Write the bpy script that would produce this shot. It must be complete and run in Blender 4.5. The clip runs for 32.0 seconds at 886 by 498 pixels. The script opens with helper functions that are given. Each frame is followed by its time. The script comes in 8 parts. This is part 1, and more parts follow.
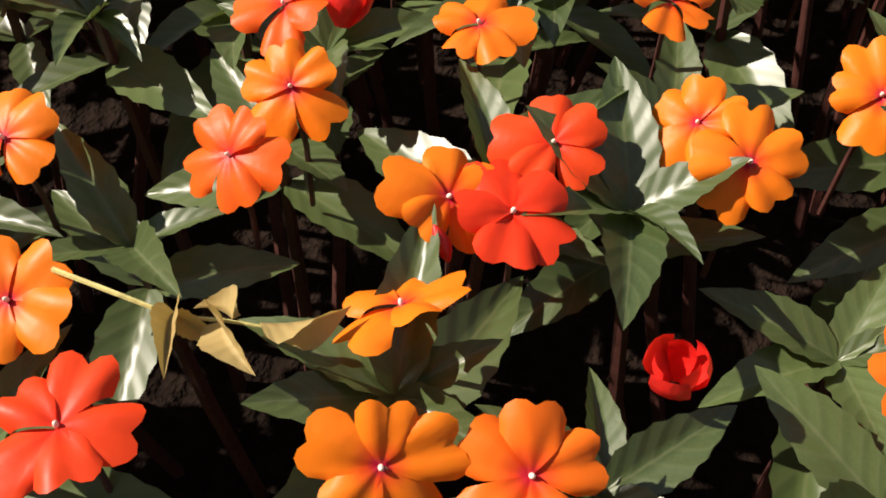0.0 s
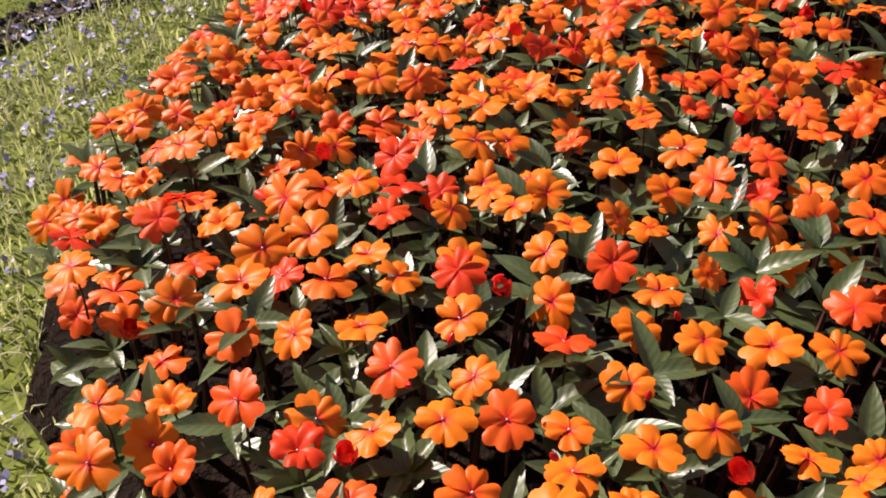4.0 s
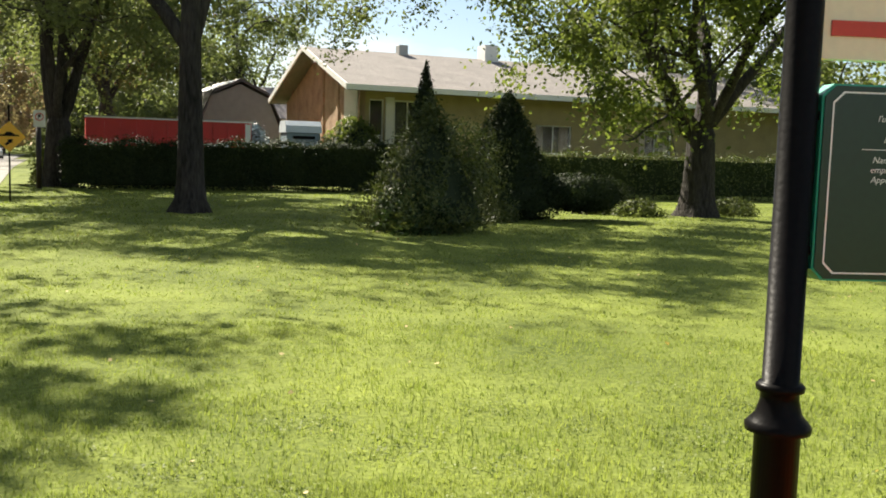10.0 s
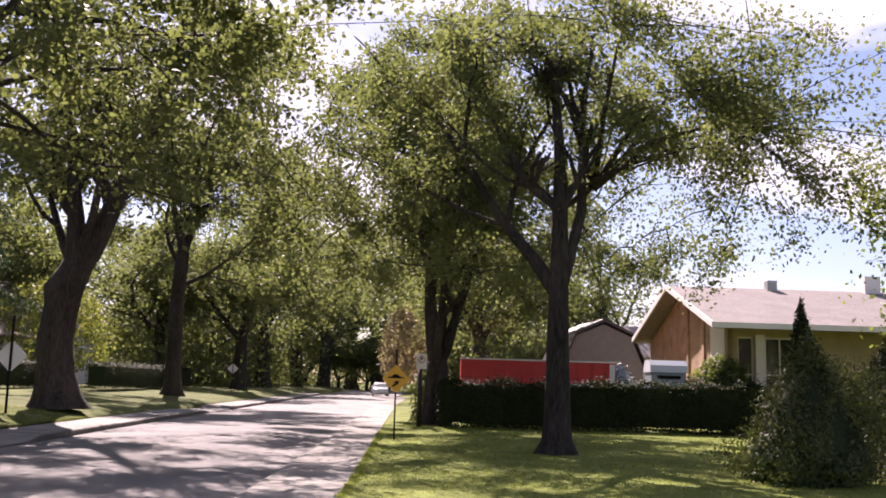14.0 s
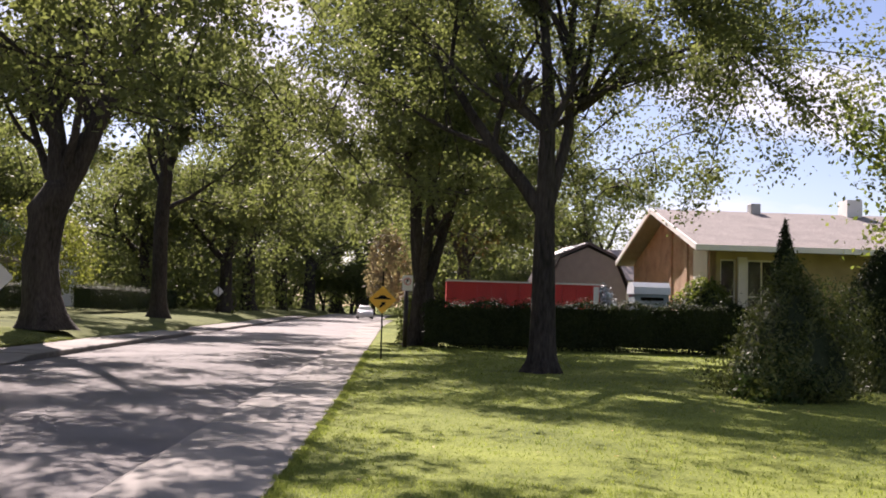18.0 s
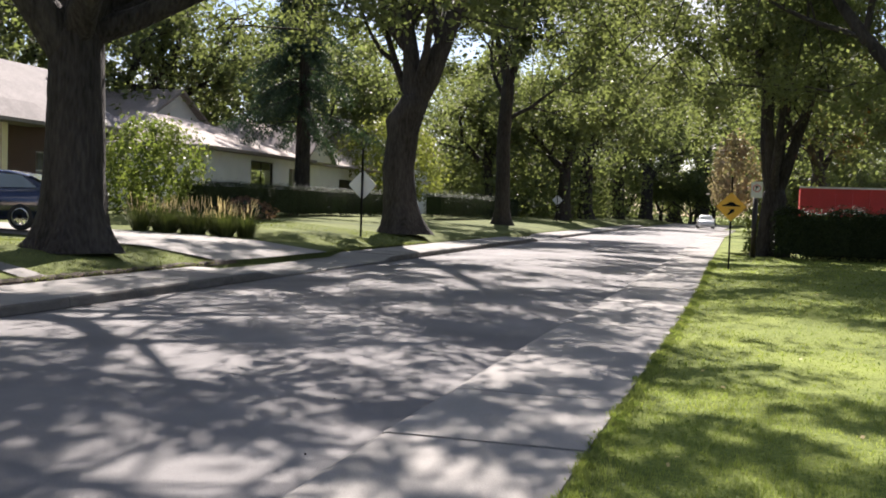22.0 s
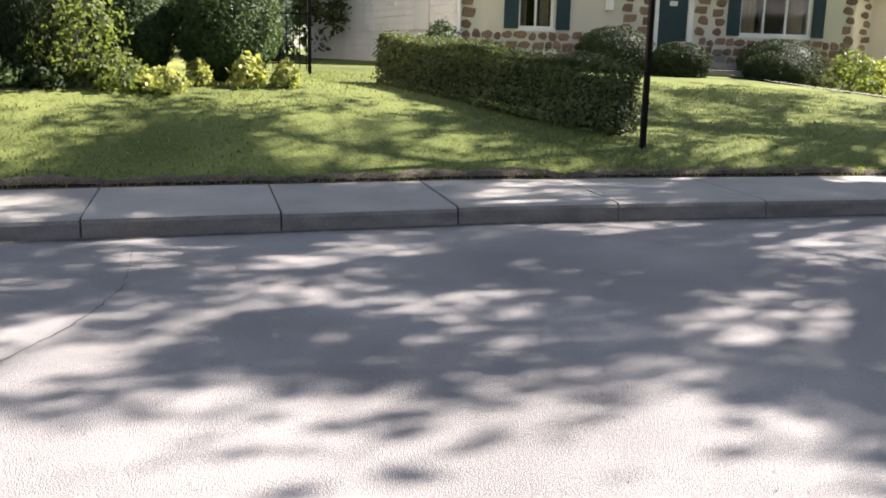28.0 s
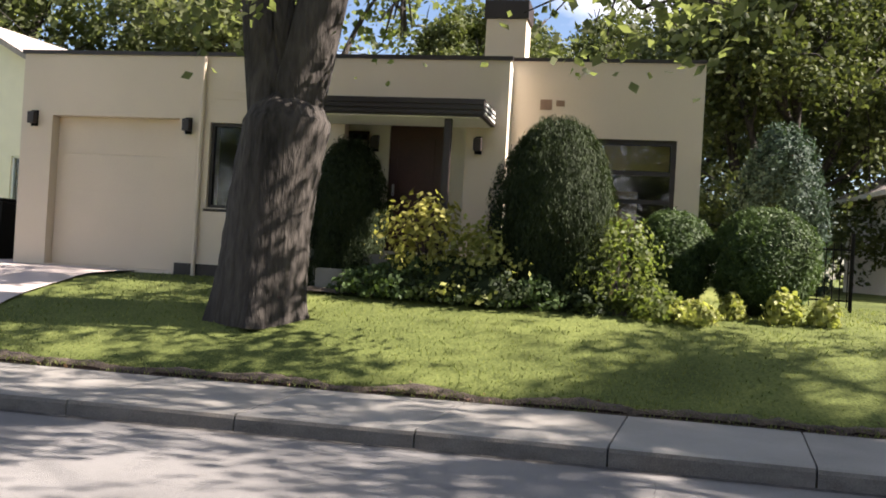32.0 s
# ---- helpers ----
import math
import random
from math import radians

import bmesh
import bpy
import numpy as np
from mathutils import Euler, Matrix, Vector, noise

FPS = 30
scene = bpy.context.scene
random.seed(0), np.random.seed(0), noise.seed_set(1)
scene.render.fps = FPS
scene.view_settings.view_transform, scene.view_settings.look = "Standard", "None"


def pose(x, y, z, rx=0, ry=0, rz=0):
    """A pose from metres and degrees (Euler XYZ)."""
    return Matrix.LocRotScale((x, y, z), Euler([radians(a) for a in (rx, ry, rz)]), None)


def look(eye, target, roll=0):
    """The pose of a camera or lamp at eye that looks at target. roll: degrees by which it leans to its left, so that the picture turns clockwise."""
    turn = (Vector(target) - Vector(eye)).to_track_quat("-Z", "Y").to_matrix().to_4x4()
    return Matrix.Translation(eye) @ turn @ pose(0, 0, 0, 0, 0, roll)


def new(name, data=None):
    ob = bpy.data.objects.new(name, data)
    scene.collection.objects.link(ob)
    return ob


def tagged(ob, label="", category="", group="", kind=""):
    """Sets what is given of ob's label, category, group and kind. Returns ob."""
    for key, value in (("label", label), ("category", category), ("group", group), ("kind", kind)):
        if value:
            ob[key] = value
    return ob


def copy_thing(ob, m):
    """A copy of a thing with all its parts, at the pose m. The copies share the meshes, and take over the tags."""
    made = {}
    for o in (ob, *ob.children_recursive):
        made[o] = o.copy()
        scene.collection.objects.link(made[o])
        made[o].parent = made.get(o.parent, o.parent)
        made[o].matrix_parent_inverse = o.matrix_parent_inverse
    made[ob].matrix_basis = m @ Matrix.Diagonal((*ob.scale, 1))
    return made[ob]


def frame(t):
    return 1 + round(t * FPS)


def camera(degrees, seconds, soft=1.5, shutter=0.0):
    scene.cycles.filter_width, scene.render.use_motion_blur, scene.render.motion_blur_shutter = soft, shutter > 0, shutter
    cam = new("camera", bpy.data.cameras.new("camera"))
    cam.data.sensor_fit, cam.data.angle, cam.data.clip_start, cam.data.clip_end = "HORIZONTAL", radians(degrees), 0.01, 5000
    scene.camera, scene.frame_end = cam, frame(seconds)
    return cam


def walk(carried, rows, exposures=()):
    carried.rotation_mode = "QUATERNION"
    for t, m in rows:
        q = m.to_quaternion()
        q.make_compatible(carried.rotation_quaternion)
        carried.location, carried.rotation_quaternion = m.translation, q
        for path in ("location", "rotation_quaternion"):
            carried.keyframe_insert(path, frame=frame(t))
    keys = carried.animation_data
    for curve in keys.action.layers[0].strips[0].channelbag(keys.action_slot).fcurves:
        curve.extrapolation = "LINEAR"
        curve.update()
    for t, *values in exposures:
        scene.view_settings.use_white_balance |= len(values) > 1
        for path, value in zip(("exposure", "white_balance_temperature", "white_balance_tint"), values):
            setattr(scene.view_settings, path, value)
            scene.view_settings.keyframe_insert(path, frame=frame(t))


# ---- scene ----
cam = camera(50.5, 32.0, soft=1.85)
PATH = [
    (0, (0.4, -0.059, 0.739), (1.4770, 0.4160, -0.8780), 0.20),
    (0.5, (0.382, -0.023, 0.748), (1.4503, 0.5252, -0.8515), -0.90),
    (1, (0.357, 0.015, 0.763), (1.4406, 0.6378, -0.7984), -1.40),
    (1.5, (0.333, 0.044, 0.783), (1.4561, 0.7701, -0.7041), -1.80),
    (2, (0.337, 0.077, 0.863), (1.3789, 0.9069, -0.6289), -4.00),
    (2.5, (0.325, 0.083, 0.911), (1.4050, 1.0610, -0.4590), -4.40),
    (3, (0.316, 0.104, 0.963), (1.3996, 1.1567, -0.3476), -3.50),
    (3.5, (0.31, 0.132, 1.036), (1.3662, 1.2572, -0.2362), -3.40),
    (5.5, (0.279, 0.193, 1.304), (1.4209, 1.4899, 0.2971), 3.20),
    (6, (0.262, 0.217, 1.352), (1.3871, 1.6162, 0.4709), 3.00),
    (6.5, (0.248, 0.227, 1.397), (1.3540, 1.6990, 0.6160), 2.70),
    (7, (0.229, 0.236, 1.437), (1.3032, 1.7723, 0.7399), 2.20),
    (7.5, (0.206, 0.242, 1.48), (1.2410, 1.8421, 0.8730), 1.80),
    (8, (0.191, 0.242, 1.525), (1.2090, 1.8840, 1.0080), 1.50),
    (8.5, (0.195, 0.249, 1.564), (1.1773, 1.9385, 1.1389), 1.70),
    (9, (0.206, 0.257, 1.61), (1.1845, 1.9675, 1.2686), 1.71),
    (9.5, (0.183, 0.257, 1.652), (1.1161, 2.0040, 1.3737), 1.63),
    (10, (0.155, 0.247, 1.686), (1.0511, 2.0240, 1.4879), 1.67),
    (10.5, (0.121, 0.243, 1.712), (0.9408, 2.0636, 1.5959), 1.75),
    (11, (0.107, 0.278, 1.725), (0.8562, 2.1319, 1.6853), 1.87),
    (11.5, (0.089, 0.291, 1.747), (0.7630, 2.1737, 1.7819), 1.74),
    (12, (0.053, 0.262, 1.774), (0.6568, 2.1667, 1.8611), 1.50),
    (12.5, (0.031, 0.266, 1.786), (0.4347, 2.2172, 1.9588), 1.50),
    (13, (0.055, 0.279, 1.781), (0.3038, 2.2533, 1.9818), 1.87),
    (13.5, (0.082, 0.304, 1.784), (0.2708, 2.2832, 2.0010), 1.81),
    (14, (0.09, 0.315, 1.792), (0.2514, 2.2886, 2.0731), 1.70),
    (14.5, (0.08, 0.306, 1.803), (0.2040, 2.2701, 2.1590), 1.74),
    (16.5, (-0.053, 0.273, 1.753), (0.0699, 2.2429, 2.0762), 1.72),
    (17, (-0.048, 0.282, 1.735), (0.0969, 2.2597, 1.9955), 1.85),
    (17.5, (-0.034, 0.302, 1.719), (0.1452, 2.2847, 1.9108), 1.47),
    (18, (0.014, 0.318, 1.701), (0.2156, 2.3040, 1.8234), 1.66),
    (18.5, (-0.001, 0.329, 1.693), (0.1819, 2.3198, 1.7511), 1.80),
    (19, (-0.042, 0.383, 1.693), (0.1024, 2.3776, 1.7190), 1.82),
    (19.5, (-0.08, 0.419, 1.663), (0.0354, 2.4156, 1.6800), 2.04),
    (20, (-0.141, 0.446, 1.645), (-0.0468, 2.4437, 1.6226), 1.69),
    (20.5, (-0.193, 0.491, 1.628), (-0.2018, 2.4903, 1.5756), 1.30),
    (21, (-0.226, 0.48, 1.623), (-0.4253, 2.4693, 1.5683), 1.61),
    (21.5, (-0.225, 0.491, 1.617), (-0.5598, 2.4614, 1.5425), 1.59),
    (22, (-0.23, 0.519, 1.599), (-0.7214, 2.4555, 1.5073), 1.95),
    (22.5, (-0.224, 0.555, 1.569), (-0.8795, 2.4411, 1.4556), 2.33),
    (23, (-0.227, 0.561, 1.541), (-1.0160, 2.3897, 1.3591), 2.98),
    (23.5, (-0.228, 0.571, 1.537), (-1.1359, 2.3369, 1.2978), 2.92),
    (24, (-0.235, 0.562, 1.524), (-1.3000, 2.2375, 1.2822), 2.76),
    (24.5, (-0.233, 0.547, 1.509), (-1.4468, 2.1155, 1.2512), 2.19),
    (26.5, (-0.412, 0.41, 1.544), (-2.0793, 1.4781, 1.2624), 2.04),
    (27, (-0.433, 0.356, 1.544), (-2.2102, 1.2100, 1.2089), 2.67),
    (27.5, (-0.485, 0.34, 1.53), (-2.3341, 1.0008, 1.1503), 2.32),
    (28, (-0.555, 0.311, 1.515), (-2.4507, 0.7987, 1.1047), 1.41),
    (28.5, (-0.624, 0.271, 1.513), (-2.5541, 0.5565, 1.0734), 1.46),
    (29, (-0.652, 0.235, 1.517), (-2.5983, 0.3324, 1.0669), 1.30),
    (29.5, (-0.695, 0.21, 1.531), (-2.6542, 0.1729, 1.1309), 1.51),
    (30, (-0.716, 0.192, 1.544), (-2.6870, 0.1101, 1.2146), 1.60),
    (30.5, (-0.731, 0.158, 1.575), (-2.7108, 0.0178, 1.3287), 1.86),
    (31, (-0.721, 0.15, 1.599), (-2.6986, -0.1155, 1.4626), 2.27),
    (31.5, (-0.707, 0.151, 1.6), (-2.6589, -0.2831, 1.5606), 2.65),
    (32, (-0.686, 0.177, 1.61), (-2.6007, -0.4007, 1.6261), 3.31),
]
walk(cam, [(t, look(eye, target, roll)) for t, eye, target, roll in PATH],
     [(0, 0.75, 6500, 14), (1, 0.75, 6500, 21), (3.5, 0.75, 6500, 24), (6, 0.4, 6500, 16), (8, 0.85, 6500, 10), (9, 1.4, 6500, 9), (10, 1.62, 6500, 9), (11, 0.98, 6450, 10), (12, 0.65, 6400, 12), (13, 1.3, 6350, 26), (14, 1.68, 6350, 38), (17, 1.45, 6250, 44), (18, 1.5, 6300, 30), (19, 2.0, 6400, 20), (20, 2.15, 6300, 18), (22, 1.68, 6000, 20), (24, 1.55, 6000, 26), (27, 2.72, 6050, 24), (28, 2.45, 6050, 20), (29, 2.25, 6050, 18), (30, 2.3, 6050, 18), (31, 2.0, 6150, 17), (32, 2.08, 6250, 19)])

# ---- light ----
SUN_YAW, SUN_EL = 11.0, 41.0
world = bpy.data.worlds.new("sky")
scene.world = world
world.use_nodes = True
wn = world.node_tree.nodes
wl = world.node_tree.links
sky = wn.new("ShaderNodeTexSky")
sky.sky_type = 'NISHITA'
sky.sun_disc = False
sky.sun_elevation = radians(SUN_EL)
sky.sun_rotation = radians(-SUN_YAW)
sky.air_density, sky.dust_density = 1.0, 0.6
# broken cumulus near the horizon
wco = wn.new("ShaderNodeTexCoord")
wmap = wn.new("ShaderNodeMapping")
wmap.inputs["Scale"].default_value = (1.6, 1.6, 4.2)
wl.new(wco.outputs["Generated"], wmap.inputs["Vector"])
wnoi = wn.new("ShaderNodeTexNoise")
wnoi.inputs["Scale"].default_value = 2.1
wnoi.inputs["Detail"].default_value = 7.0
wl.new(wmap.outputs["Vector"], wnoi.inputs["Vector"])
wramp = wn.new("ShaderNodeValToRGB")
wramp.color_ramp.elements[0].position, wramp.color_ramp.elements[1].position = 0.505, 0.63
wl.new(wnoi.outputs["Fac"], wramp.inputs["Fac"])
wmix = wn.new("ShaderNodeMixRGB")
wmix.inputs["Color2"].default_value = (9.2, 9.3, 9.4, 1)
wl.new(wramp.outputs["Color"], wmix.inputs["Fac"])
wl.new(sky.outputs["Color"], wmix.inputs["Color1"])
wl.new(wmix.outputs["Color"], wn["Background"].inputs["Color"])
wn["Background"].inputs["Strength"].default_value = 0.044
sun = new("sun", bpy.data.lights.new("sun", 'SUN'))
sun.data.energy, sun.data.angle, sun.data.color = 5.0, radians(0.55), (1.0, 0.91, 0.76)
sy, se = radians(SUN_YAW), radians(SUN_EL)
SUN_DIR = Vector((-math.sin(sy) * math.cos(se), math.cos(sy) * math.cos(se), math.sin(se)))
sun.matrix_world = look(SUN_DIR * 60, (0, 0, 0))

# ---- materials ----


def material(name, color, rough=0.7, vary=0.25, scale=4.0, fine=40.0, bump=0.2, metal=0.0, tint=None, island=0.0,
             translucent=0.0, coat=0.0, stretch=(1, 1, 1), spec=0.5, bumpdist=0.02):
    """A surface with colour variation at two scales, grain relief and, on request, leaf-like translucency."""
    m = bpy.data.materials.new(name)
    m.use_nodes = True
    n, l = m.node_tree.nodes, m.node_tree.links
    b = n["Principled BSDF"]
    b.inputs["Roughness"].default_value = rough
    b.inputs["Metallic"].default_value = metal
    b.inputs["Coat Weight"].default_value = coat
    b.inputs["Specular IOR Level"].default_value = spec
    co = n.new("ShaderNodeTexCoord")
    mp = n.new("ShaderNodeMapping")
    mp.inputs["Scale"].default_value = stretch
    l.new(co.outputs["Object"], mp.inputs["Vector"])
    big = n.new("ShaderNodeTexNoise")
    big.inputs["Scale"].default_value = scale
    big.inputs["Detail"].default_value = 4
    small = n.new("ShaderNodeTexNoise")
    small.inputs["Scale"].default_value = fine
    small.inputs["Detail"].default_value = 3
    for t in (big, small):
        l.new(mp.outputs["Vector"], t.inputs["Vector"])
    add = n.new("ShaderNodeMath")
    add.operation = 'ADD'
    l.new(big.outputs["Fac"], add.inputs[0])
    l.new(small.outputs["Fac"], add.inputs[1])
    rg = n.new("ShaderNodeMapRange")
    rg.inputs["From Min"].default_value, rg.inputs["From Max"].default_value = 0.65, 1.35
    l.new(add.outputs[0], rg.inputs["Value"])
    fac = rg.outputs["Result"]
    if island:
        info = n.new("ShaderNodeNewGeometry") if island > 0 else n.new("ShaderNodeObjectInfo")
        mi = n.new("ShaderNodeMix")
        mi.inputs["Factor"].default_value = abs(island)
        l.new(fac, mi.inputs["A"])
        l.new(info.outputs["Random Per Island" if island > 0 else "Random"], mi.inputs["B"])
        fac = mi.outputs["Result"]
    c = Vector(color)
    lo = [max(0.0, v * (1 - vary)) for v in c]
    hi = list(tint) if tint else [min(1.0, v * (1 + vary)) for v in c]
    mix = n.new("ShaderNodeMixRGB")
    mix.inputs["Color1"].default_value = (*lo, 1)
    mix.inputs["Color2"].default_value = (*hi, 1)
    l.new(fac, mix.inputs["Fac"])
    l.new(mix.outputs["Color"], b.inputs["Base Color"])
    if bump:
        bp = n.new("ShaderNodeBump")
        bp.inputs["Strength"].default_value = bump
        bp.inputs["Distance"].default_value = bumpdist
        l.new(small.outputs["Fac"], bp.inputs["Height"])
        l.new(bp.outputs["Normal"], b.inputs["Normal"])
    if translucent:
        tr = n.new("ShaderNodeBsdfTranslucent")
        bright = n.new("ShaderNodeMixRGB")
        bright.blend_type = 'MULTIPLY'
        bright.inputs["Fac"].default_value = 1.0
        bright.inputs["Color2"].default_value = (1.4, 1.5, 0.8, 1)
        l.new(mix.outputs["Color"], bright.inputs["Color1"])
        l.new(bright.outputs["Color"], tr.inputs["Color"])
        ms = n.new("ShaderNodeMixShader")
        ms.inputs["Fac"].default_value = translucent
        l.new(b.outputs["BSDF"], ms.inputs[1])
        l.new(tr.outputs["BSDF"], ms.inputs[2])
        l.new(ms.outputs["Shader"], n["Material Output"].inputs["Surface"])
    return m


M_GRASS = material("lawn_soil", (0.100, 0.142, 0.030), 0.95, 0.5, 0.5, 30, 0.6, tint=(0.215, 0.255, 0.052), spec=0.1)
# far-side grass: duller, and darkened in colour to stand in for tree shade
M_LOT = material("shaded_verge_turf", (0.070, 0.096, 0.026), 0.95, 0.5, 0.5, 30, 0.6, tint=(0.150, 0.172, 0.050), spec=0.1)
M_VERGE = material("shaded_verge_blade", (0.085, 0.122, 0.034), 0.7, 0.3, 1.1, 5.0, 0.0, tint=(0.215, 0.225, 0.095), island=0.3, translucent=0.45, spec=0.15)
M_BLADE = material("grass_blade", (0.112, 0.168, 0.036), 0.7, 0.3, 1.1, 5.0, 0.0, tint=(0.29, 0.31, 0.105), island=0.3, translucent=0.5, spec=0.15)
M_ASPHALT = material("asphalt", (0.172, 0.164, 0.155), 0.92, 0.45, 0.6, 160, 1.0, bumpdist=0.010)
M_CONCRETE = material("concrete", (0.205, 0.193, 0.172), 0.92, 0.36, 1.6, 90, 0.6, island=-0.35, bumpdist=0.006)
# kerb face: grit plus its unlit tone, both put into one darker colour
M_KERB = material("kerb_shade_and_grit", (0.115, 0.104, 0.090), 0.95, 0.45, 3.0, 70, 0.8, tint=(0.185, 0.170, 0.148), stretch=(1, 1, 2.5), bumpdist=0.008)
M_PAVER = material("paver", (0.40, 0.34, 0.31), 0.88, 0.25, 2.0, 60, 0.4, island=-0.3)
M_EARTH = material("crumbly_earth", (0.045, 0.032, 0.023), 0.95, 0.6, 9, 60, 1.0, tint=(0.12, 0.09, 0.065))
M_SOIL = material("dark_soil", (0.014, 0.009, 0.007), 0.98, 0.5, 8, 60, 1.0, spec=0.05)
M_BARK = material("bark", (0.034, 0.030, 0.026), 0.95, 0.55, 2.0, 16, 1.0, stretch=(1, 1, 0.22), bumpdist=0.06, tint=(0.072, 0.063, 0.055), spec=0.2)
M_LEAF = material("maple_leaf", (0.104, 0.130, 0.057), 0.6, 0.4, 0.35, 3, 0.0, tint=(0.165, 0.179, 0.090), island=0.3, translucent=0.55, spec=0.2)
M_LEAF_PALE = material("pale_leaf", (0.085, 0.13, 0.03), 0.5, 0.4, 0.4, 3, 0.0, tint=(0.17, 0.19, 0.06), island=0.55, translucent=0.5, spec=0.2)
M_LEAF_YEL = material("yellow_leaf", (0.19, 0.22, 0.055), 0.5, 0.4, 1, 6, 0.0, tint=(0.42, 0.42, 0.14), island=0.6, translucent=0.4, spec=0.2)
M_LEAF_BRONZE = material("bronze_leaf", (0.12, 0.06, 0.045), 0.5, 0.4, 1, 6, 0.0, tint=(0.24, 0.15, 0.11), island=0.6, translucent=0.35, spec=0.2)
M_LEAF_DUSTY = material("dusty_leaf", (0.20, 0.15, 0.12), 0.6, 0.3, 1, 6, 0.0, tint=(0.38, 0.31, 0.26), island=0.5, translucent=0.35, spec=0.2)
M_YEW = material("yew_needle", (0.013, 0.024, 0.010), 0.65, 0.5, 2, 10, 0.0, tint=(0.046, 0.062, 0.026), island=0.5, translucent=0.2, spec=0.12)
M_CEDAR = material("cedar_spray", (0.028, 0.060, 0.020), 0.6, 0.5, 2, 10, 0.0, tint=(0.085, 0.125, 0.042), island=0.5, translucent=0.25, spec=0.2)
M_SPRUCE = material("blue_spruce_needle", (0.026, 0.048, 0.032), 0.6, 0.4, 2, 10, 0.0, tint=(0.062, 0.096, 0.064), island=0.4, translucent=0.2, spec=0.15)
M_LEAF_LIME = material("lime_tree_leaf", (0.130, 0.155, 0.040), 0.55, 0.4, 0.6, 4, 0.0, tint=(0.25, 0.26, 0.085), island=0.4, translucent=0.5, spec=0.15)
M_HEDGE = material("hedge_leaf", (0.04, 0.07, 0.02), 0.55, 0.5, 2, 10, 0.0, tint=(0.14, 0.155, 0.055), island=0.5, translucent=0.25, spec=0.2)
M_STUCCO = material("beige_stucco", (0.62, 0.52, 0.40), 0.92, 0.10, 0.7, 90, 0.35)
M_STUCCO_W = material("cream_stucco", (0.62, 0.58, 0.47), 0.92, 0.10, 0.7, 90, 0.35)
M_WHITE = material("white_paint", (0.76, 0.75, 0.71), 0.6, 0.08, 1.5, 50, 0.1)
M_STONE = material("brown_fieldstone", (0.20, 0.12, 0.075), 0.9, 0.5, 5, 40, 0.7, tint=(0.34, 0.22, 0.15), island=-0.6)
M_TANSTONE = material("tan_stone", (0.30, 0.165, 0.085), 0.9, 0.4, 1.2, 20, 0.6, tint=(0.50, 0.33, 0.20))
M_DARKWOOD = material("dark_brown_wood", (0.020, 0.012, 0.010), 0.5, 0.3, 3, 30, 0.2, stretch=(1, 1, 0.2))
M_DOORRED = material("oxblood_door", (0.042, 0.013, 0.011), 0.45, 0.3, 3, 30, 0.1)
M_TEAL = material("dark_teal_paint", (0.012, 0.035, 0.045), 0.45, 0.2, 3, 30, 0.05)
M_BLACK = material("black_paint", (0.006, 0.0055, 0.0055), 0.35, 0.3, 6, 60, 0.06, spec=0.06)
# carries the dark of unlit interiors in its colour; also covers roof decks
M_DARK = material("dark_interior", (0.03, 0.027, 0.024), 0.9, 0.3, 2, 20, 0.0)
M_CURTAIN = material("curtain", (0.42, 0.33, 0.25), 0.9, 0.3, 3, 30, 0.1, stretch=(6, 6, 0.3))
M_RED = material("red_steel", (0.62, 0.035, 0.03), 0.45, 0.2, 1.0, 30, 0.1)
M_GREYBLUE = material("grey_blue_plastic", (0.25, 0.32, 0.36), 0.5, 0.15, 2, 40, 0.05)
M_PALEPLASTIC = material("pale_plastic", (0.62, 0.68, 0.72), 0.5, 0.1, 2, 40, 0.05)
M_YELLOWSIGN = material("yellow_sign", (0.80, 0.42, 0.015), 0.45, 0.06, 3, 40, 0.0)
M_WHITESIGN = material("white_sign", (0.72, 0.71, 0.68), 0.5, 0.06, 3, 40, 0.0)
M_GREYSTEEL = material("grey_steel", (0.40, 0.40, 0.39), 0.5, 0.15, 3, 40, 0.05, metal=0.4)
M_NAVY = material("navy_car_paint", (0.012, 0.016, 0.045), 0.25, 0.15, 3, 60, 0.0, metal=0.3, coat=1.0)
M_TYRE = material("tyre_rubber", (0.02, 0.02, 0.02), 0.85, 0.2, 9, 60, 0.2)
M_RIM = material("alloy_rim", (0.55, 0.55, 0.56), 0.3, 0.1, 9, 60, 0.0, metal=0.9)
M_TAIL = material("tail_light", (0.45, 0.01, 0.01), 0.2, 0.1, 9, 60, 0.0)
M_SIGNGREEN = material("sign_green", (0.010, 0.030, 0.020), 0.35, 0.15, 3, 50, 0.0)
M_SIGNEDGE = material("sign_teal_edge", (0.02, 0.34, 0.22), 0.4, 0.15, 3, 50, 0.0)
M_CREAM = material("cream_enamel", (0.80, 0.72, 0.52), 0.4, 0.06, 3, 50, 0.0)
M_LETTER = material("white_letter", (0.80, 0.80, 0.78), 0.5, 0.04, 3, 50, 0.0)
M_SIGNRED = material("sign_red", (0.55, 0.05, 0.03), 0.5, 0.08, 3, 50, 0.0)

M_GLASS = bpy.data.materials.new("window_glass")
M_GLASS.use_nodes = True
gb = M_GLASS.node_tree.nodes["Principled BSDF"]
gb.inputs["Base Color"].default_value = (0.9, 0.94, 0.93, 1)
gb.inputs["Roughness"].default_value = 0.02
gb.inputs["Transmission Weight"].default_value = 1.0
gb.inputs["IOR"].default_value = 1.5

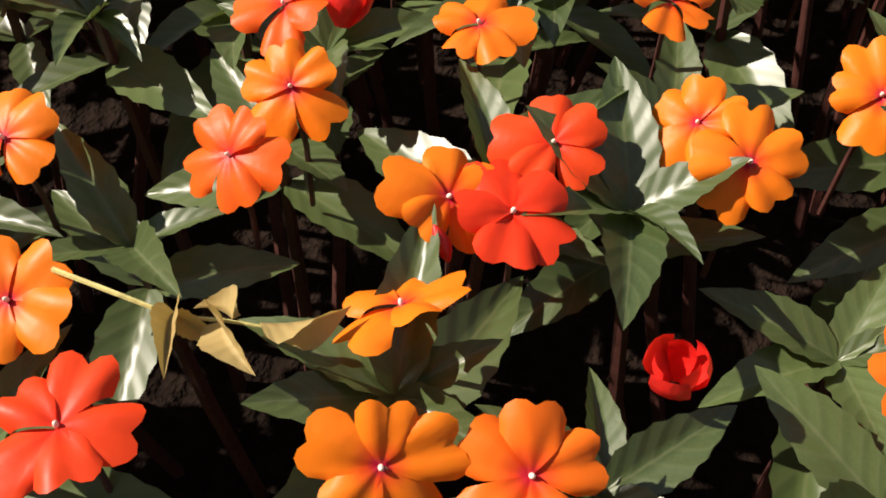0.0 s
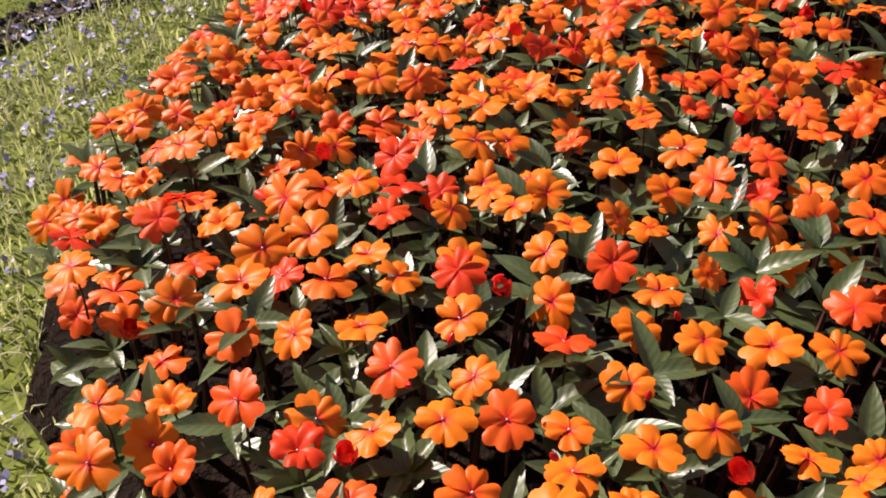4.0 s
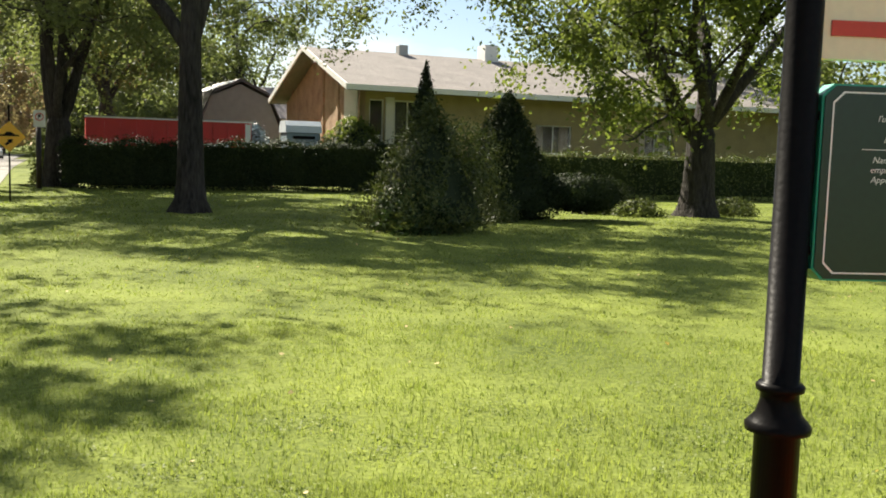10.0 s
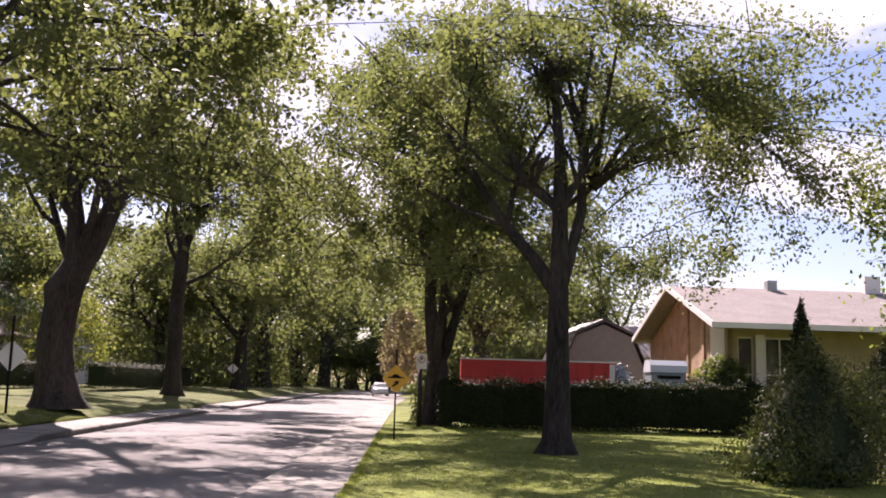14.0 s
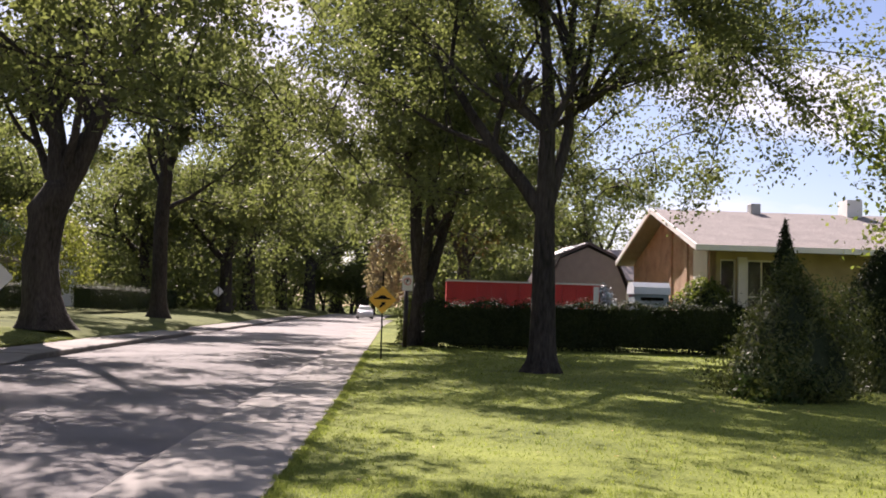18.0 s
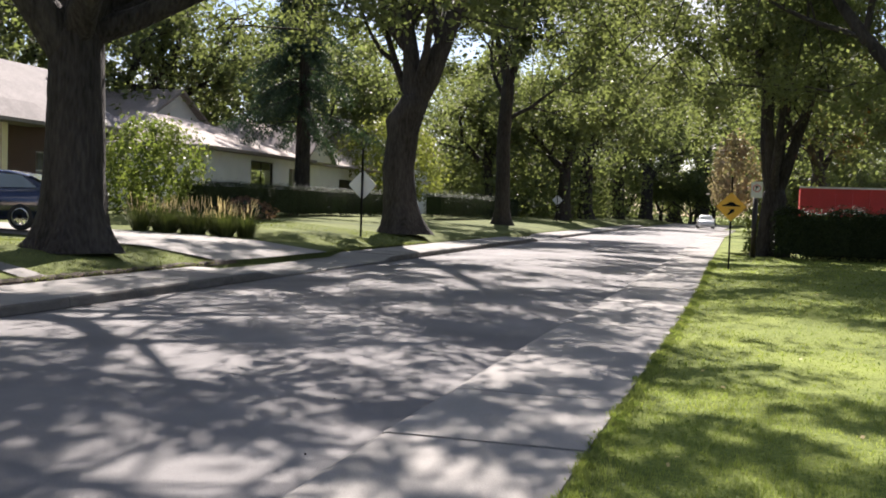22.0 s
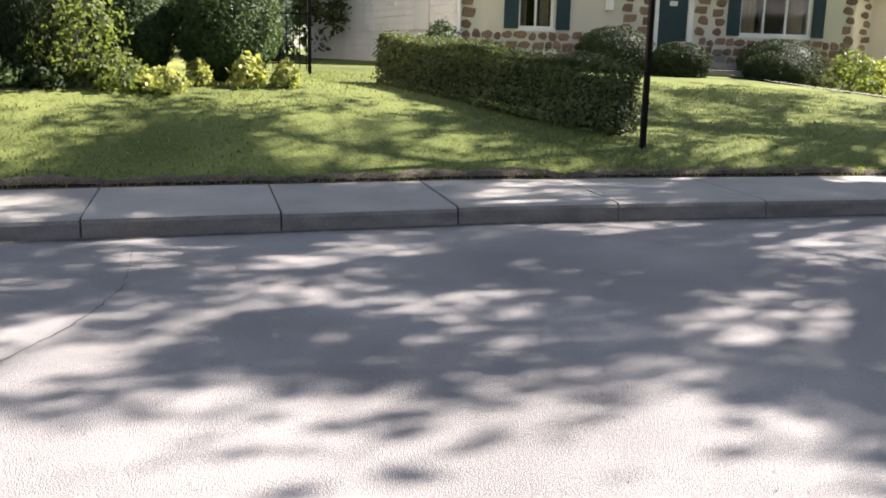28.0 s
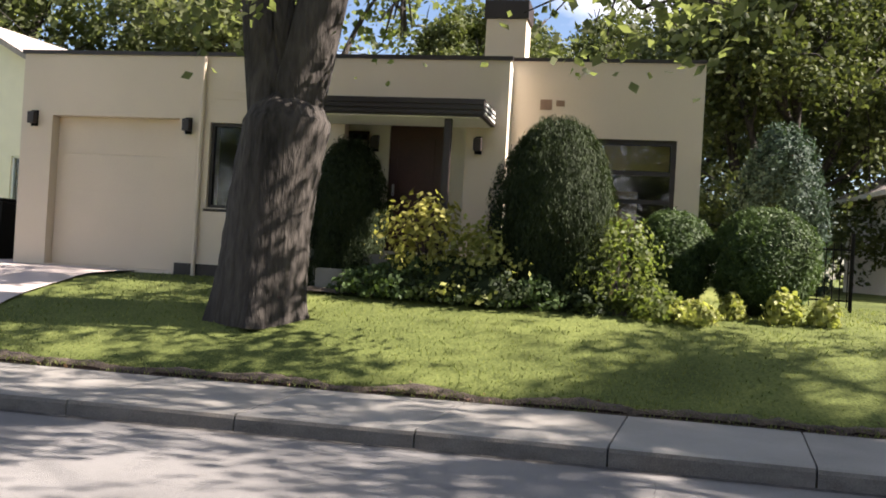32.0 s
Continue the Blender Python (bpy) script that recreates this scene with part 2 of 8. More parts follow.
# ---- building helpers ----


def mesh_of(bm, name, mat, smooth=False):
    me = bpy.data.meshes.new(name)
    bm.to_mesh(me)
    bm.free()
    for k in (mat if isinstance(mat, (list, tuple)) else [mat]):
        me.materials.append(k)
    if smooth:
        me.shade_smooth()
    return me


def part(name, bm, mat, parent, label="", smooth=False, m=None, kind=""):
    """Links a bmesh (or a ready mesh) as one object under a thing."""
    me = bm if isinstance(bm, bpy.types.Mesh) else mesh_of(bm, name, mat, smooth)
    ob = new(name, me)
    ob.parent = parent
    if m is not None:
        ob.matrix_basis = m
    return tagged(ob, label=label, kind=kind)


def thing(name, m, label, category, group="", kind=""):
    ob = new(name)
    ob.empty_display_size = 0.2
    ob.matrix_basis = m
    return tagged(ob, label, category, group, kind)


def box(bm, x0, x1, y0, y1, z0, z1, bevel=0.0, m=None):
    r = bmesh.ops.create_cube(bm, size=1.0)
    vs = r["verts"]
    bmesh.ops.scale(bm, vec=(x1 - x0, y1 - y0, z1 - z0), verts=vs)
    bmesh.ops.translate(bm, vec=((x0 + x1) / 2, (y0 + y1) / 2, (z0 + z1) / 2), verts=vs)
    if bevel:
        es = list({e for v in vs for e in v.link_edges})
        o = bmesh.ops.bevel(bm, geom=es, offset=bevel, segments=2, affect='EDGES', profile=0.5)
        vs = list({v for f in o["faces"] for v in f.verts} | {v for v in vs if v.is_valid})
    if m is not None:
        bmesh.ops.transform(bm, matrix=m, verts=vs)
    return vs


def boxes(*rows, bevel=0.0):
    bm = bmesh.new()
    for r in rows:
        box(bm, *r, bevel=bevel)
    return bm


def lathe(bm, profile, seg=24, m=None, cap=True):
    """Turns a profile of (radius, z) about z."""
    rings = []
    for r, z in profile:
        rings.append([bm.verts.new((r * math.cos(2 * math.pi * k / seg), r * math.sin(2 * math.pi * k / seg), z)) for k in range(seg)])
    for a, b in zip(rings, rings[1:]):
        for k in range(seg):
            bm.faces.new((a[k], a[(k + 1) % seg], b[(k + 1) % seg], b[k]))
    if cap:
        bm.faces.new(rings[0][::-1])
        bm.faces.new(rings[-1])
    if m is not None:
        bmesh.ops.transform(bm, matrix=m, verts=[v for r in rings for v in r])


def tube(bm, pts, radii, seg=8, squash=0.0, rnd=None):
    """A tapered tube along points, with a slightly uneven outline."""
    rings, up = [], Vector((0.13, 0.31, 1)).normalized()
    for i, p in enumerate(pts):
        a, b = pts[max(i - 1, 0)], pts[min(i + 1, len(pts) - 1)]
        d = (Vector(b) - Vector(a)).normalized()
        s = d.cross(up)
        s = s.normalized() if s.length > 1e-3 else Vector((1, 0, 0))
        t = d.cross(s)
        ring = []
        for k in range(seg):
            an = 2 * math.pi * k / seg
            r = radii[i] * (1 + (squash * (rnd.random() - 0.5) if rnd else 0))
            ring.append(bm.verts.new(Vector(p) + (s * math.cos(an) + t * math.sin(an)) * r))
        rings.append(ring)
    for a, b in zip(rings, rings[1:]):
        for k in range(seg):
            bm.faces.new((a[k], a[(k + 1) % seg], b[(k + 1) % seg], b[k]))
    bm.faces.new(rings[-1])


def polygon_prism(bm, pts, x0, x1, m=None):
    """Extrudes a polygon of (y, z) points from x0 to x1."""
    a = [bm.verts.new((x0, y, z)) for y, z in pts]
    b = [bm.verts.new((x1, y, z)) for y, z in pts]
    bm.faces.new(a)
    bm.faces.new(b[::-1])
    n = len(pts)
    for k in range(n):
        bm.faces.new((a[k], b[k], b[(k + 1) % n], a[(k + 1) % n]))
    bmesh.ops.recalc_face_normals(bm, faces=bm.faces)
    if m is not None:
        bmesh.ops.transform(bm, matrix=m, verts=a + b)


def wall_bm(u0, u1, z0, z1, thick, holes=()):
    """A wall whose outer face lies in x = 0 and runs along y, with openings (ya, yb, za, zb) that go through it."""
    bm = bmesh.new()
    us = sorted({u0, u1, *[v for h in holes for v in h[:2]]})
    zs = sorted({z0, z1, *[v for h in holes for v in h[2:]]})
    full = {}
    for i in range(len(us) - 1):
        for j in range(len(zs) - 1):
            cu, cz = (us[i] + us[i + 1]) / 2, (zs[j] + zs[j + 1]) / 2
            full[i, j] = not any(h[0] < cu < h[1] and h[2] < cz < h[3] for h in holes)
    cache = {}

    def v(x, u, z):
        k = (x, round(u, 5), round(z, 5))
        if k not in cache:
            cache[k] = bm.verts.new((x, u, z))
        return cache[k]
    for (i, j), f in full.items():
        if not f:
            continue
        a, b, c, d = us[i], us[i + 1], zs[j], zs[j + 1]
        bm.faces.new((v(0, a, c), v(0, b, c), v(0, b, d), v(0, a, d)))
        bm.faces.new((v(-thick, a, d), v(-thick, b, d), v(-thick, b, c), v(-thick, a, c)))
        for di, dj, e in ((-1, 0, ((a, c), (a, d))), (1, 0, ((b, c), (b, d))), (0, -1, ((a, c), (b, c))), (0, 1, ((a, d), (b, d)))):
            if not full.get((i + di, j + dj), False):
                (p, q), (r, s) = e
                bm.faces.new((v(0, p, q), v(-thick, p, q), v(-thick, r, s), v(0, r, s)))
    bmesh.ops.recalc_face_normals(bm, faces=bm.faces)
    return bm


def window(parent, m, w, h, frame_mat, cols=1, rows=1, depth=0.09, bar=0.05, sill=True, name="window", curtain=True, label=""):
    """A framed window with panes, bars and a sill, centred on m, which looks along +x."""
    win = part(name, boxes((-depth, 0, -w / 2, -w / 2 + bar, -h / 2, h / 2), (-depth, 0, w / 2 - bar, w / 2, -h / 2, h / 2),
                           (-depth, 0, -w / 2 + bar, w / 2 - bar, h / 2 - bar, h / 2),
                           (-depth, 0, -w / 2 + bar, w / 2 - bar, -h / 2, -h / 2 + bar)), frame_mat, parent, label, m=m)
    cw, rh = (w - 2 * bar) / cols, (h - 2 * bar) / rows
    for c in range(1, cols):
        y = -w / 2 + bar + c * cw
        part("mullion", boxes((-depth * 0.8, -0.01, y - bar / 2.4, y + bar / 2.4, -h / 2 + bar, h / 2 - bar)), frame_mat, win)
    for r in range(1, rows):
        z = -h / 2 + bar + r * rh
        part("glazing_bar", boxes((-depth * 0.75, -0.012, -w / 2 + bar, w / 2 - bar, z - bar / 2.4, z + bar / 2.4)), frame_mat, win)
    for c in range(cols):
        for r in range(rows):
            y0, z0 = -w / 2 + bar + c * cw, -h / 2 + bar + r * rh
            g = part("pane", boxes((-depth * 0.6, -depth * 0.6 + 0.006, y0, y0 + cw, z0, z0 + rh)), M_GLASS, win)
            g.visible_shadow = False
    if sill:
        part("sill", boxes((-0.02, 0.06, -w / 2 - 0.05, w / 2 + 0.05, -h / 2 - 0.07, -h / 2 - 0.004), bevel=0.008), frame_mat, win)
    if curtain:
        bm = bmesh.new()
        n = 28
        for side in (-1, 1):
            prev = None
            for k in range(n + 1):
                y = side * (w / 2 - bar - 0.42 * w * k / n * 0.6)
                x = -depth - 0.12 + 0.025 * math.sin(k * 1.7)
                cur = (bm.verts.new((x, y, -h / 2)), bm.verts.new((x, y, h / 2)))
                if prev:
                    bm.faces.new((prev[0], cur[0], cur[1], prev[1]))
                prev = cur
        part("curtain", bm, M_CURTAIN, win, "drawn-back cream curtains")
    return win


def lerp(table, y):
    return float(np.interp(y, [t[0] for t in table], [t[1] for t in table]))


# ---- plan of the street: x of each edge along y ----
LAWN_EDGE = ((-60, 7.0), (-40, 3.6), (-20, 0.5), (-8, -0.80), (0, -1.0), (6, -0.80), (11, -0.45), (18, 0.0), (26, 0.40), (34, 0.78), (72, 2.8), (160, 9.5))
ROAD_EDGE = ((-60, 5.4), (-40, 2.0), (-20, -1.0), (-8, -2.25), (0, -2.42), (4, -2.28), (7, -2.17), (12, -1.90), (26, -1.0), (34, -0.62), (70, 1.1), (160, 7.8))
KERB = ((-60, -2.6), (-40, -4.4), (-20, -6.3), (-8, -7.40), (-4, -7.85), (-1, -8.2), (3, -8.52), (8, -8.55), (12, -8.42), (18, -8.28), (27, -7.95), (37, -7.6), (70, -6.0), (113, -4.2), (160, -1.6))
WALK_W, KERB_H = 1.55, 0.172
PLATEAU = ((-60, 1.2), (-12, 1.22), (5, 1.2), (11, 1.12), (14, 0.96), (17.5, 0.82), (19.3, 0.64), (25, 0.62), (29, 0.92), (40, 1.0), (70, 0.9), (160, 0.8))
BACK_LEVEL = ((-60, 1.2), (5, 1.2), (12, 1.12), (15, 0.84), (17.5, 0.66), (25, 0.62), (29, 0.92), (40, 1.0), (70, 0.9), (160, 0.8))


def lot_z(x, y):
    """Height of the lots on the far side of the street."""
    d = lerp(KERB, y) - WALK_W - x
    p = lerp(PLATEAU, y)
    p += (lerp(BACK_LEVEL, y) - p) * max(0.0, min(1.0, (d - 2.2) / 3))
    # the bank is steeper before the flat-roofed house than farther along
    k = lerp(((0, 0.0), (0.8, 0.24), (1.9, 0.57), (3.5, 0.84), (7, 0.95), (10, 1.0), (400, 1.3)), d)
    k += (lerp(((0, 0.0), (0.8, 0.27), (1.5, 0.37), (5.3, 0.76), (10, 1.0), (400, 1.3)), d) - k) * max(0.0, min(1.0, (y - 1.5) / 3))
    if p < 0.9 and d < 4:
        k = lerp(((0, 0.0), (1.8, 0.5), (5.5, 0.9), (400, 1.2)), d)
    return 0.21 + (p - 0.21) * k


def park_z(x, y):
    return 0.012 + 0.02 * noise.noise(Vector((x * 0.35, y * 0.35, 0.0)))

# ---- ground: one sheet to the horizon ----
ROWS_Y = [-420, -250, -120, -60] + [-45 + 1.5 * k for k in range(130)] + [160, 200, 280, 420, 700]
bm = bmesh.new()
prev = None
for y in ROWS_Y:
    back, edge = lerp(KERB, y) - WALK_W, lerp(LAWN_EDGE, y)
    row = []
    for d in (500, 200, 90, 55, 40, 30, 24, 20, 17, 14, 12, 10, 8.5, 7, 5.5, 4.5, 3.5, 2.6, 1.8, 1.3, 0.8, 0.4, 0.0):
        x = back - d
        row.append((x, y, lot_z(x, y) + (0.05 * noise.noise(Vector((x * 0.3, y * 0.3, 1.0))) if 0.3 < d < 60 else 0)))
    row += [(back, y, -0.15), (edge, y, -0.15)]
    for d in (0.0, 0.6, 1.2, 2, 3, 4, 5, 6.5, 8, 10, 12, 15, 19, 24, 30, 40, 60, 100, 200, 500):
        row.append((edge + d, y, park_z(edge + d, y)))
    vs = [bm.verts.new(p) for p in row]
    if prev:
        for k in range(len(vs) - 1):
            bm.faces.new((prev[k], prev[k + 1], vs[k + 1], vs[k])).material_index = 1 if k < 23 else 0
    prev = vs
bmesh.ops.recalc_face_normals(bm, faces=bm.faces)
ground = tagged(new("ground", mesh_of(bm, "ground", [M_GRASS, M_LOT], True)), "mown green lawn ground along the street", "lawn", kind="structure")

# ---- road with a slight crown ----
def road_z(x, y):
    a, b = lerp(KERB, y) - 0.05, lerp(ROAD_EDGE, y) + 0.05
    f = (x - a) / (b - a)
    return -0.042 + 0.05 * (1 - (2 * f - 1) ** 2) + 0.05 * (1 - f)


bm = bmesh.new()
prev = None
for y in [-60 + 1.5 * k for k in range(148)]:
    a, b = lerp(KERB, y) - 0.05, lerp(ROAD_EDGE, y) + 0.05
    vs = []
    for k in range(13):
        f = k / 12
        vs.append(bm.verts.new((a + (b - a) * f, y, -0.042 + 0.05 * (1 - (2 * f - 1) ** 2) + 0.05 * (1 - f))))
    if prev:
        for k in range(12):
            bm.faces.new((prev[k], prev[k + 1], vs[k + 1], vs[k]))
    prev = vs
road = tagged(new("road", mesh_of(bm, "road", M_ASPHALT, True)), "sun-dappled grey asphalt street with fine cracks", "road", kind="structure")


def ribbon(pts, width, z, mat, name, parent, rnd):
    """A thin wandering crack."""
    bm = bmesh.new()
    prev = None
    for k, (x, y) in enumerate(pts):
        w = width * (0.5 + rnd.random())
        cur = (bm.verts.new((x - w, y - w * 0.4, road_z(x, y) + z)), bm.verts.new((x + w, y + w * 0.4, road_z(x, y) + z)))
        if prev:
            bm.faces.new((prev[0], prev[1], cur[1], cur[0]))
        prev = cur
    part(name, bm, mat, parent)


M_CRACK = material("crack_filler", (0.035, 0.033, 0.032), 0.95, 0.3, 8, 60, 0.2)
rn = random.Random(4)
for x0, y0, x1, y1, w in ((-8.1, 17.0, -2.0, 24.5, 0.03), (-8.0, 24.0, -1.3, 26.5, 0.035), (-7.6, 33, -1, 31, 0.04)):
    n = 40
    pts, ox = [], 0.0
    for k in range(n + 1):
        ox += (rn.random() - 0.5) * 0.09
        f = k / n
        pts.append((x0 + (x1 - x0) * f, y0 + (y1 - y0) * f + ox))
    ribbon(pts, w, 0.004, M_CRACK, "crack", road, rn)
# the hair crack that starts at the kerb
bend = ((-7.9, -0.25), (-7.73, -0.23), (-7.0, -0.20), (-6.53, -0.20), (-5.87, -0.34), (-5.42, -0.53), (-4.64, -0.92))
pts = [(-7.9 + 3.26 * k / 60, float(np.interp(-7.9 + 3.26 * k / 60, [b[0] for b in bend], [b[1] for b in bend])) + rn.uniform(-0.012, 0.012)) for k in range(61)]
ribbon(pts, 0.006, 0.004, M_CRACK, "crack", road, rn)

# ---- park-side footway, slab by slab ----
pavement = thing("pavement_east", pose(0, 0, 0), "pale concrete footway slabs flush with the road edge", "pavement", kind="structure")


def slab(parent, y0, y1, left, right, z0, z1, name="slab", tilt=0.0, lip=0.0):
    bm = bmesh.new()
    g = 0.010
    ys = [y0 + g, (y0 + y1) / 2, y1 - g]
    top, low = [], []
    for y in ys:
        a, b = left(y), right(y)
        zt = z1 + tilt * (y - y0)
        top.append([bm.verts.new((a + f * (b - a), y, zt - (lip if f == 0 else 0))) for f in (0, 0.03, 0.97, 1.0)])
        low.append([bm.verts.new((a - (0.02 if lip else 0), y, z0)), bm.verts.new((b, y, z0))])
    for i in range(2):
        for k in range(3):
            bm.faces.new((top[i][k], top[i][k + 1], top[i + 1][k + 1], top[i + 1][k]))
        bm.faces.new((low[i][0], top[i][0], top[i + 1][0], low[i + 1][0]))
        bm.faces.new((top[i][3], low[i][1], low[i + 1][1], top[i + 1][3]))
    for i in (0, 2):
        bm.faces.new((low[i][0], *top[i], low[i][1]))
    bmesh.ops.recalc_face_normals(bm, faces=bm.faces)
    return part(name, bm, M_CONCRETE, parent)


rn = random.Random(7)
for k in range(-24, 58):
    y0 = 4.9 + 1.76 * k
    dz = rn.uniform(-0.006, 0.008)
    slab(pavement, y0, y0 + 1.76, lambda y: lerp(ROAD_EDGE, y), lambda y: lerp(LAWN_EDGE, y) - 0.02, -0.14, 0.022 + dz, tilt=rn.uniform(-0.006, 0.006), lip=0.012)

# ---- far footway: kerb and slab in one casting, lowered at the driveways ----
DRIVES = ((-13.8, -8.2), (18.6, 24.6), (47, 52))
pavement_w = thing("pavement_west", pose(0, 0, 0), "raised grey concrete footway with an integral kerb", "pavement", kind="structure")


def kerb_h(y):
    for a, b in DRIVES:
        if a < y < b:
            return 0.05
        for e in (a, b):
            if abs(y - e) < 0.9:
                return 0.05 + (KERB_H - 0.05) * abs(y - e) / 0.9
    return KERB_H


for k in range(-20, 70):
    y0 = -0.64 + 1.56 * k
    bm = bmesh.new()
    ys = [y0 + 0.008 + (1.56 - 0.016) * f for f in (0, 0.25, 0.5, 0.75, 1)]
    dz = rn.uniform(-0.006, 0.01)
    rings = []
    for y in ys:
        h = kerb_h(y) + dz
        x = lerp(KERB, y)
        b = x - WALK_W + 0.01
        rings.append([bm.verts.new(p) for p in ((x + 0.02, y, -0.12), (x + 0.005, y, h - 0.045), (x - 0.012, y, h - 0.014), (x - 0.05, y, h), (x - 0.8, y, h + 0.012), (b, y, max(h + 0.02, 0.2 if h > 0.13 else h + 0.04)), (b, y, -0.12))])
    # the face strips take the darker colour that carries their shade
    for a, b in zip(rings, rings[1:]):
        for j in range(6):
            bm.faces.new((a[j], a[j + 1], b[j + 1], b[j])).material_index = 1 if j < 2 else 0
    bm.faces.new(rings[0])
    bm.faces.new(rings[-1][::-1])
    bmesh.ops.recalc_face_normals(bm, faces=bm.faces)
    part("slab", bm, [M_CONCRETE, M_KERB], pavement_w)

M_GRIT = material("grey_grit", (0.050, 0.046, 0.042), 0.95, 0.5, 12, 90, 0.8, tint=(0.11, 0.10, 0.09))
# dirt washed against the kerb
bm = bmesh.new()
prev = None
for k in range(900):
    y = -14 + 0.05 * k
    x = lerp(KERB, y)
    w = 0.05 + 0.05 * abs(noise.noise(Vector((y * 2.3, 5, 2)))) + 0.03 * noise.noise(Vector((y * 11, 1, 6)))
    cur = [bm.verts.new((x + 0.012, y, road_z(x, y) + 0.014)), bm.verts.new((x + 0.026, y, road_z(x, y) + 0.006)), bm.verts.new((x + 0.02 + w * 0.6, y, road_z(x, y) + 0.003))]
    if prev:
        for j in range(2):
            bm.faces.new((prev[j], prev[j + 1], cur[j + 1], cur[j]))
    prev = cur
bmesh.ops.recalc_face_normals(bm, faces=bm.faces)
tagged(new("gutter_dirt", mesh_of(bm, "gutter_dirt", M_GRIT, True)), "dark dirt washed against the kerb", "dirt", kind="stuff")
# bare earth between the far walk and the lawns
bm = bmesh.new()
prev = None
for k in range(420):
    y = -14 + 0.08 * k
    xe = lerp(KERB, y) - WALK_W + 0.03
    w = max(0.03, 0.15 + 0.18 * noise.noise(Vector((y * 1.3, 3.0, 0))) + 0.08 * noise.noise(Vector((y * 6.0, 8.0, 0))))
    row = [bm.verts.new((xe - w * f, y, max(lot_z(xe - w * f, y), kerb_h(y)) + (0.032 if f else -0.03) + 0.030 * math.sin(math.pi * f) * (0.6 + noise.noise(Vector((y * 9, f * 4, 1)))))) for f in (0, 0.33, 0.66, 1)]
    if prev:
        for j in range(3):
            bm.faces.new((prev[j], prev[j + 1], row[j + 1], row[j]))
    prev = row
bmesh.ops.recalc_face_normals(bm, faces=bm.faces)
tagged(new("lawn_edge_soil", mesh_of(bm, "lawn_edge_soil", M_EARTH, True)), "crumbly bare soil along the worn lawn edge", "soil", kind="stuff")
# grit and leaf litter in the gutter and along the verge
bm = bmesh.new()
for k in range(640):
    y = rn.uniform(-9, 20)
    x = lerp(KERB, y) + abs(rn.gauss(0.02, 0.06)) if k < 460 else rn.uniform(lerp(KERB, y), lerp(ROAD_EDGE, y))
    s = rn.uniform(0.0015, 0.005)
    box(bm, x - s, x + s, y - s * 1.3, y + s * 1.3, 0.0, 0.008 + s * 0.4)
tagged(new("gutter_grit", mesh_of(bm, "gutter_grit", M_BARK)), "scattered grit and leaf crumbs along the kerb", "debris", kind="stuff")


def lot_strip(name, corners, mat, label, category, n=14, lift=0.02, parent=None):
    """A surface laid over the lots between two edges, each given by its start and end (x, y)."""
    (a0, a1), (b0, b1) = corners
    bm = bmesh.new()
    prev = None
    for i in range(n + 1):
        f = i / n
        p = Vector(a0).lerp(Vector(a1), f)
        q = Vector(b0).lerp(Vector(b1), f)
        vs = []
        for j in range(7):
            r = p.lerp(q, j / 6)
            vs.append(bm.verts.new((r.x, r.y, max(lot_z(r.x, r.y), kerb_h(r.y)) + lift)))
        if prev:
            for j in range(6):
                bm.faces.new((prev[j], prev[j + 1], vs[j + 1], vs[j]))
        prev = vs
    bmesh.ops.recalc_face_normals(bm, faces=bm.faces)
    return tagged(new(name, mesh_of(bm, name, mat)), label, category, kind="structure")


lot_strip("driveway_paved", (((-9.0, -8.4), (-14.6, -9.0)), ((-9.0, -14.0), (-14.2, -14.2))), M_PAVER, "pale paved driveway up to a garage", "driveway", lift=0.025)
lot_strip("driveway_concrete", (((-9.8, 18.9), (-23.6, 20.6)), ((-9.5, 24.4), (-23.6, 24.8))), M_CONCRETE, "sunlit pale concrete driveway", "driveway", lift=0.04)
lot_strip("garden_path", (((-10.05, 12.95), (-20.4, 11.85)), ((-10.0, 13.5), (-20.4, 12.3))), M_CONCRETE, "narrow concrete path across the lawn to steps", "path", lift=0.03, n=24)

# ---- trees ----


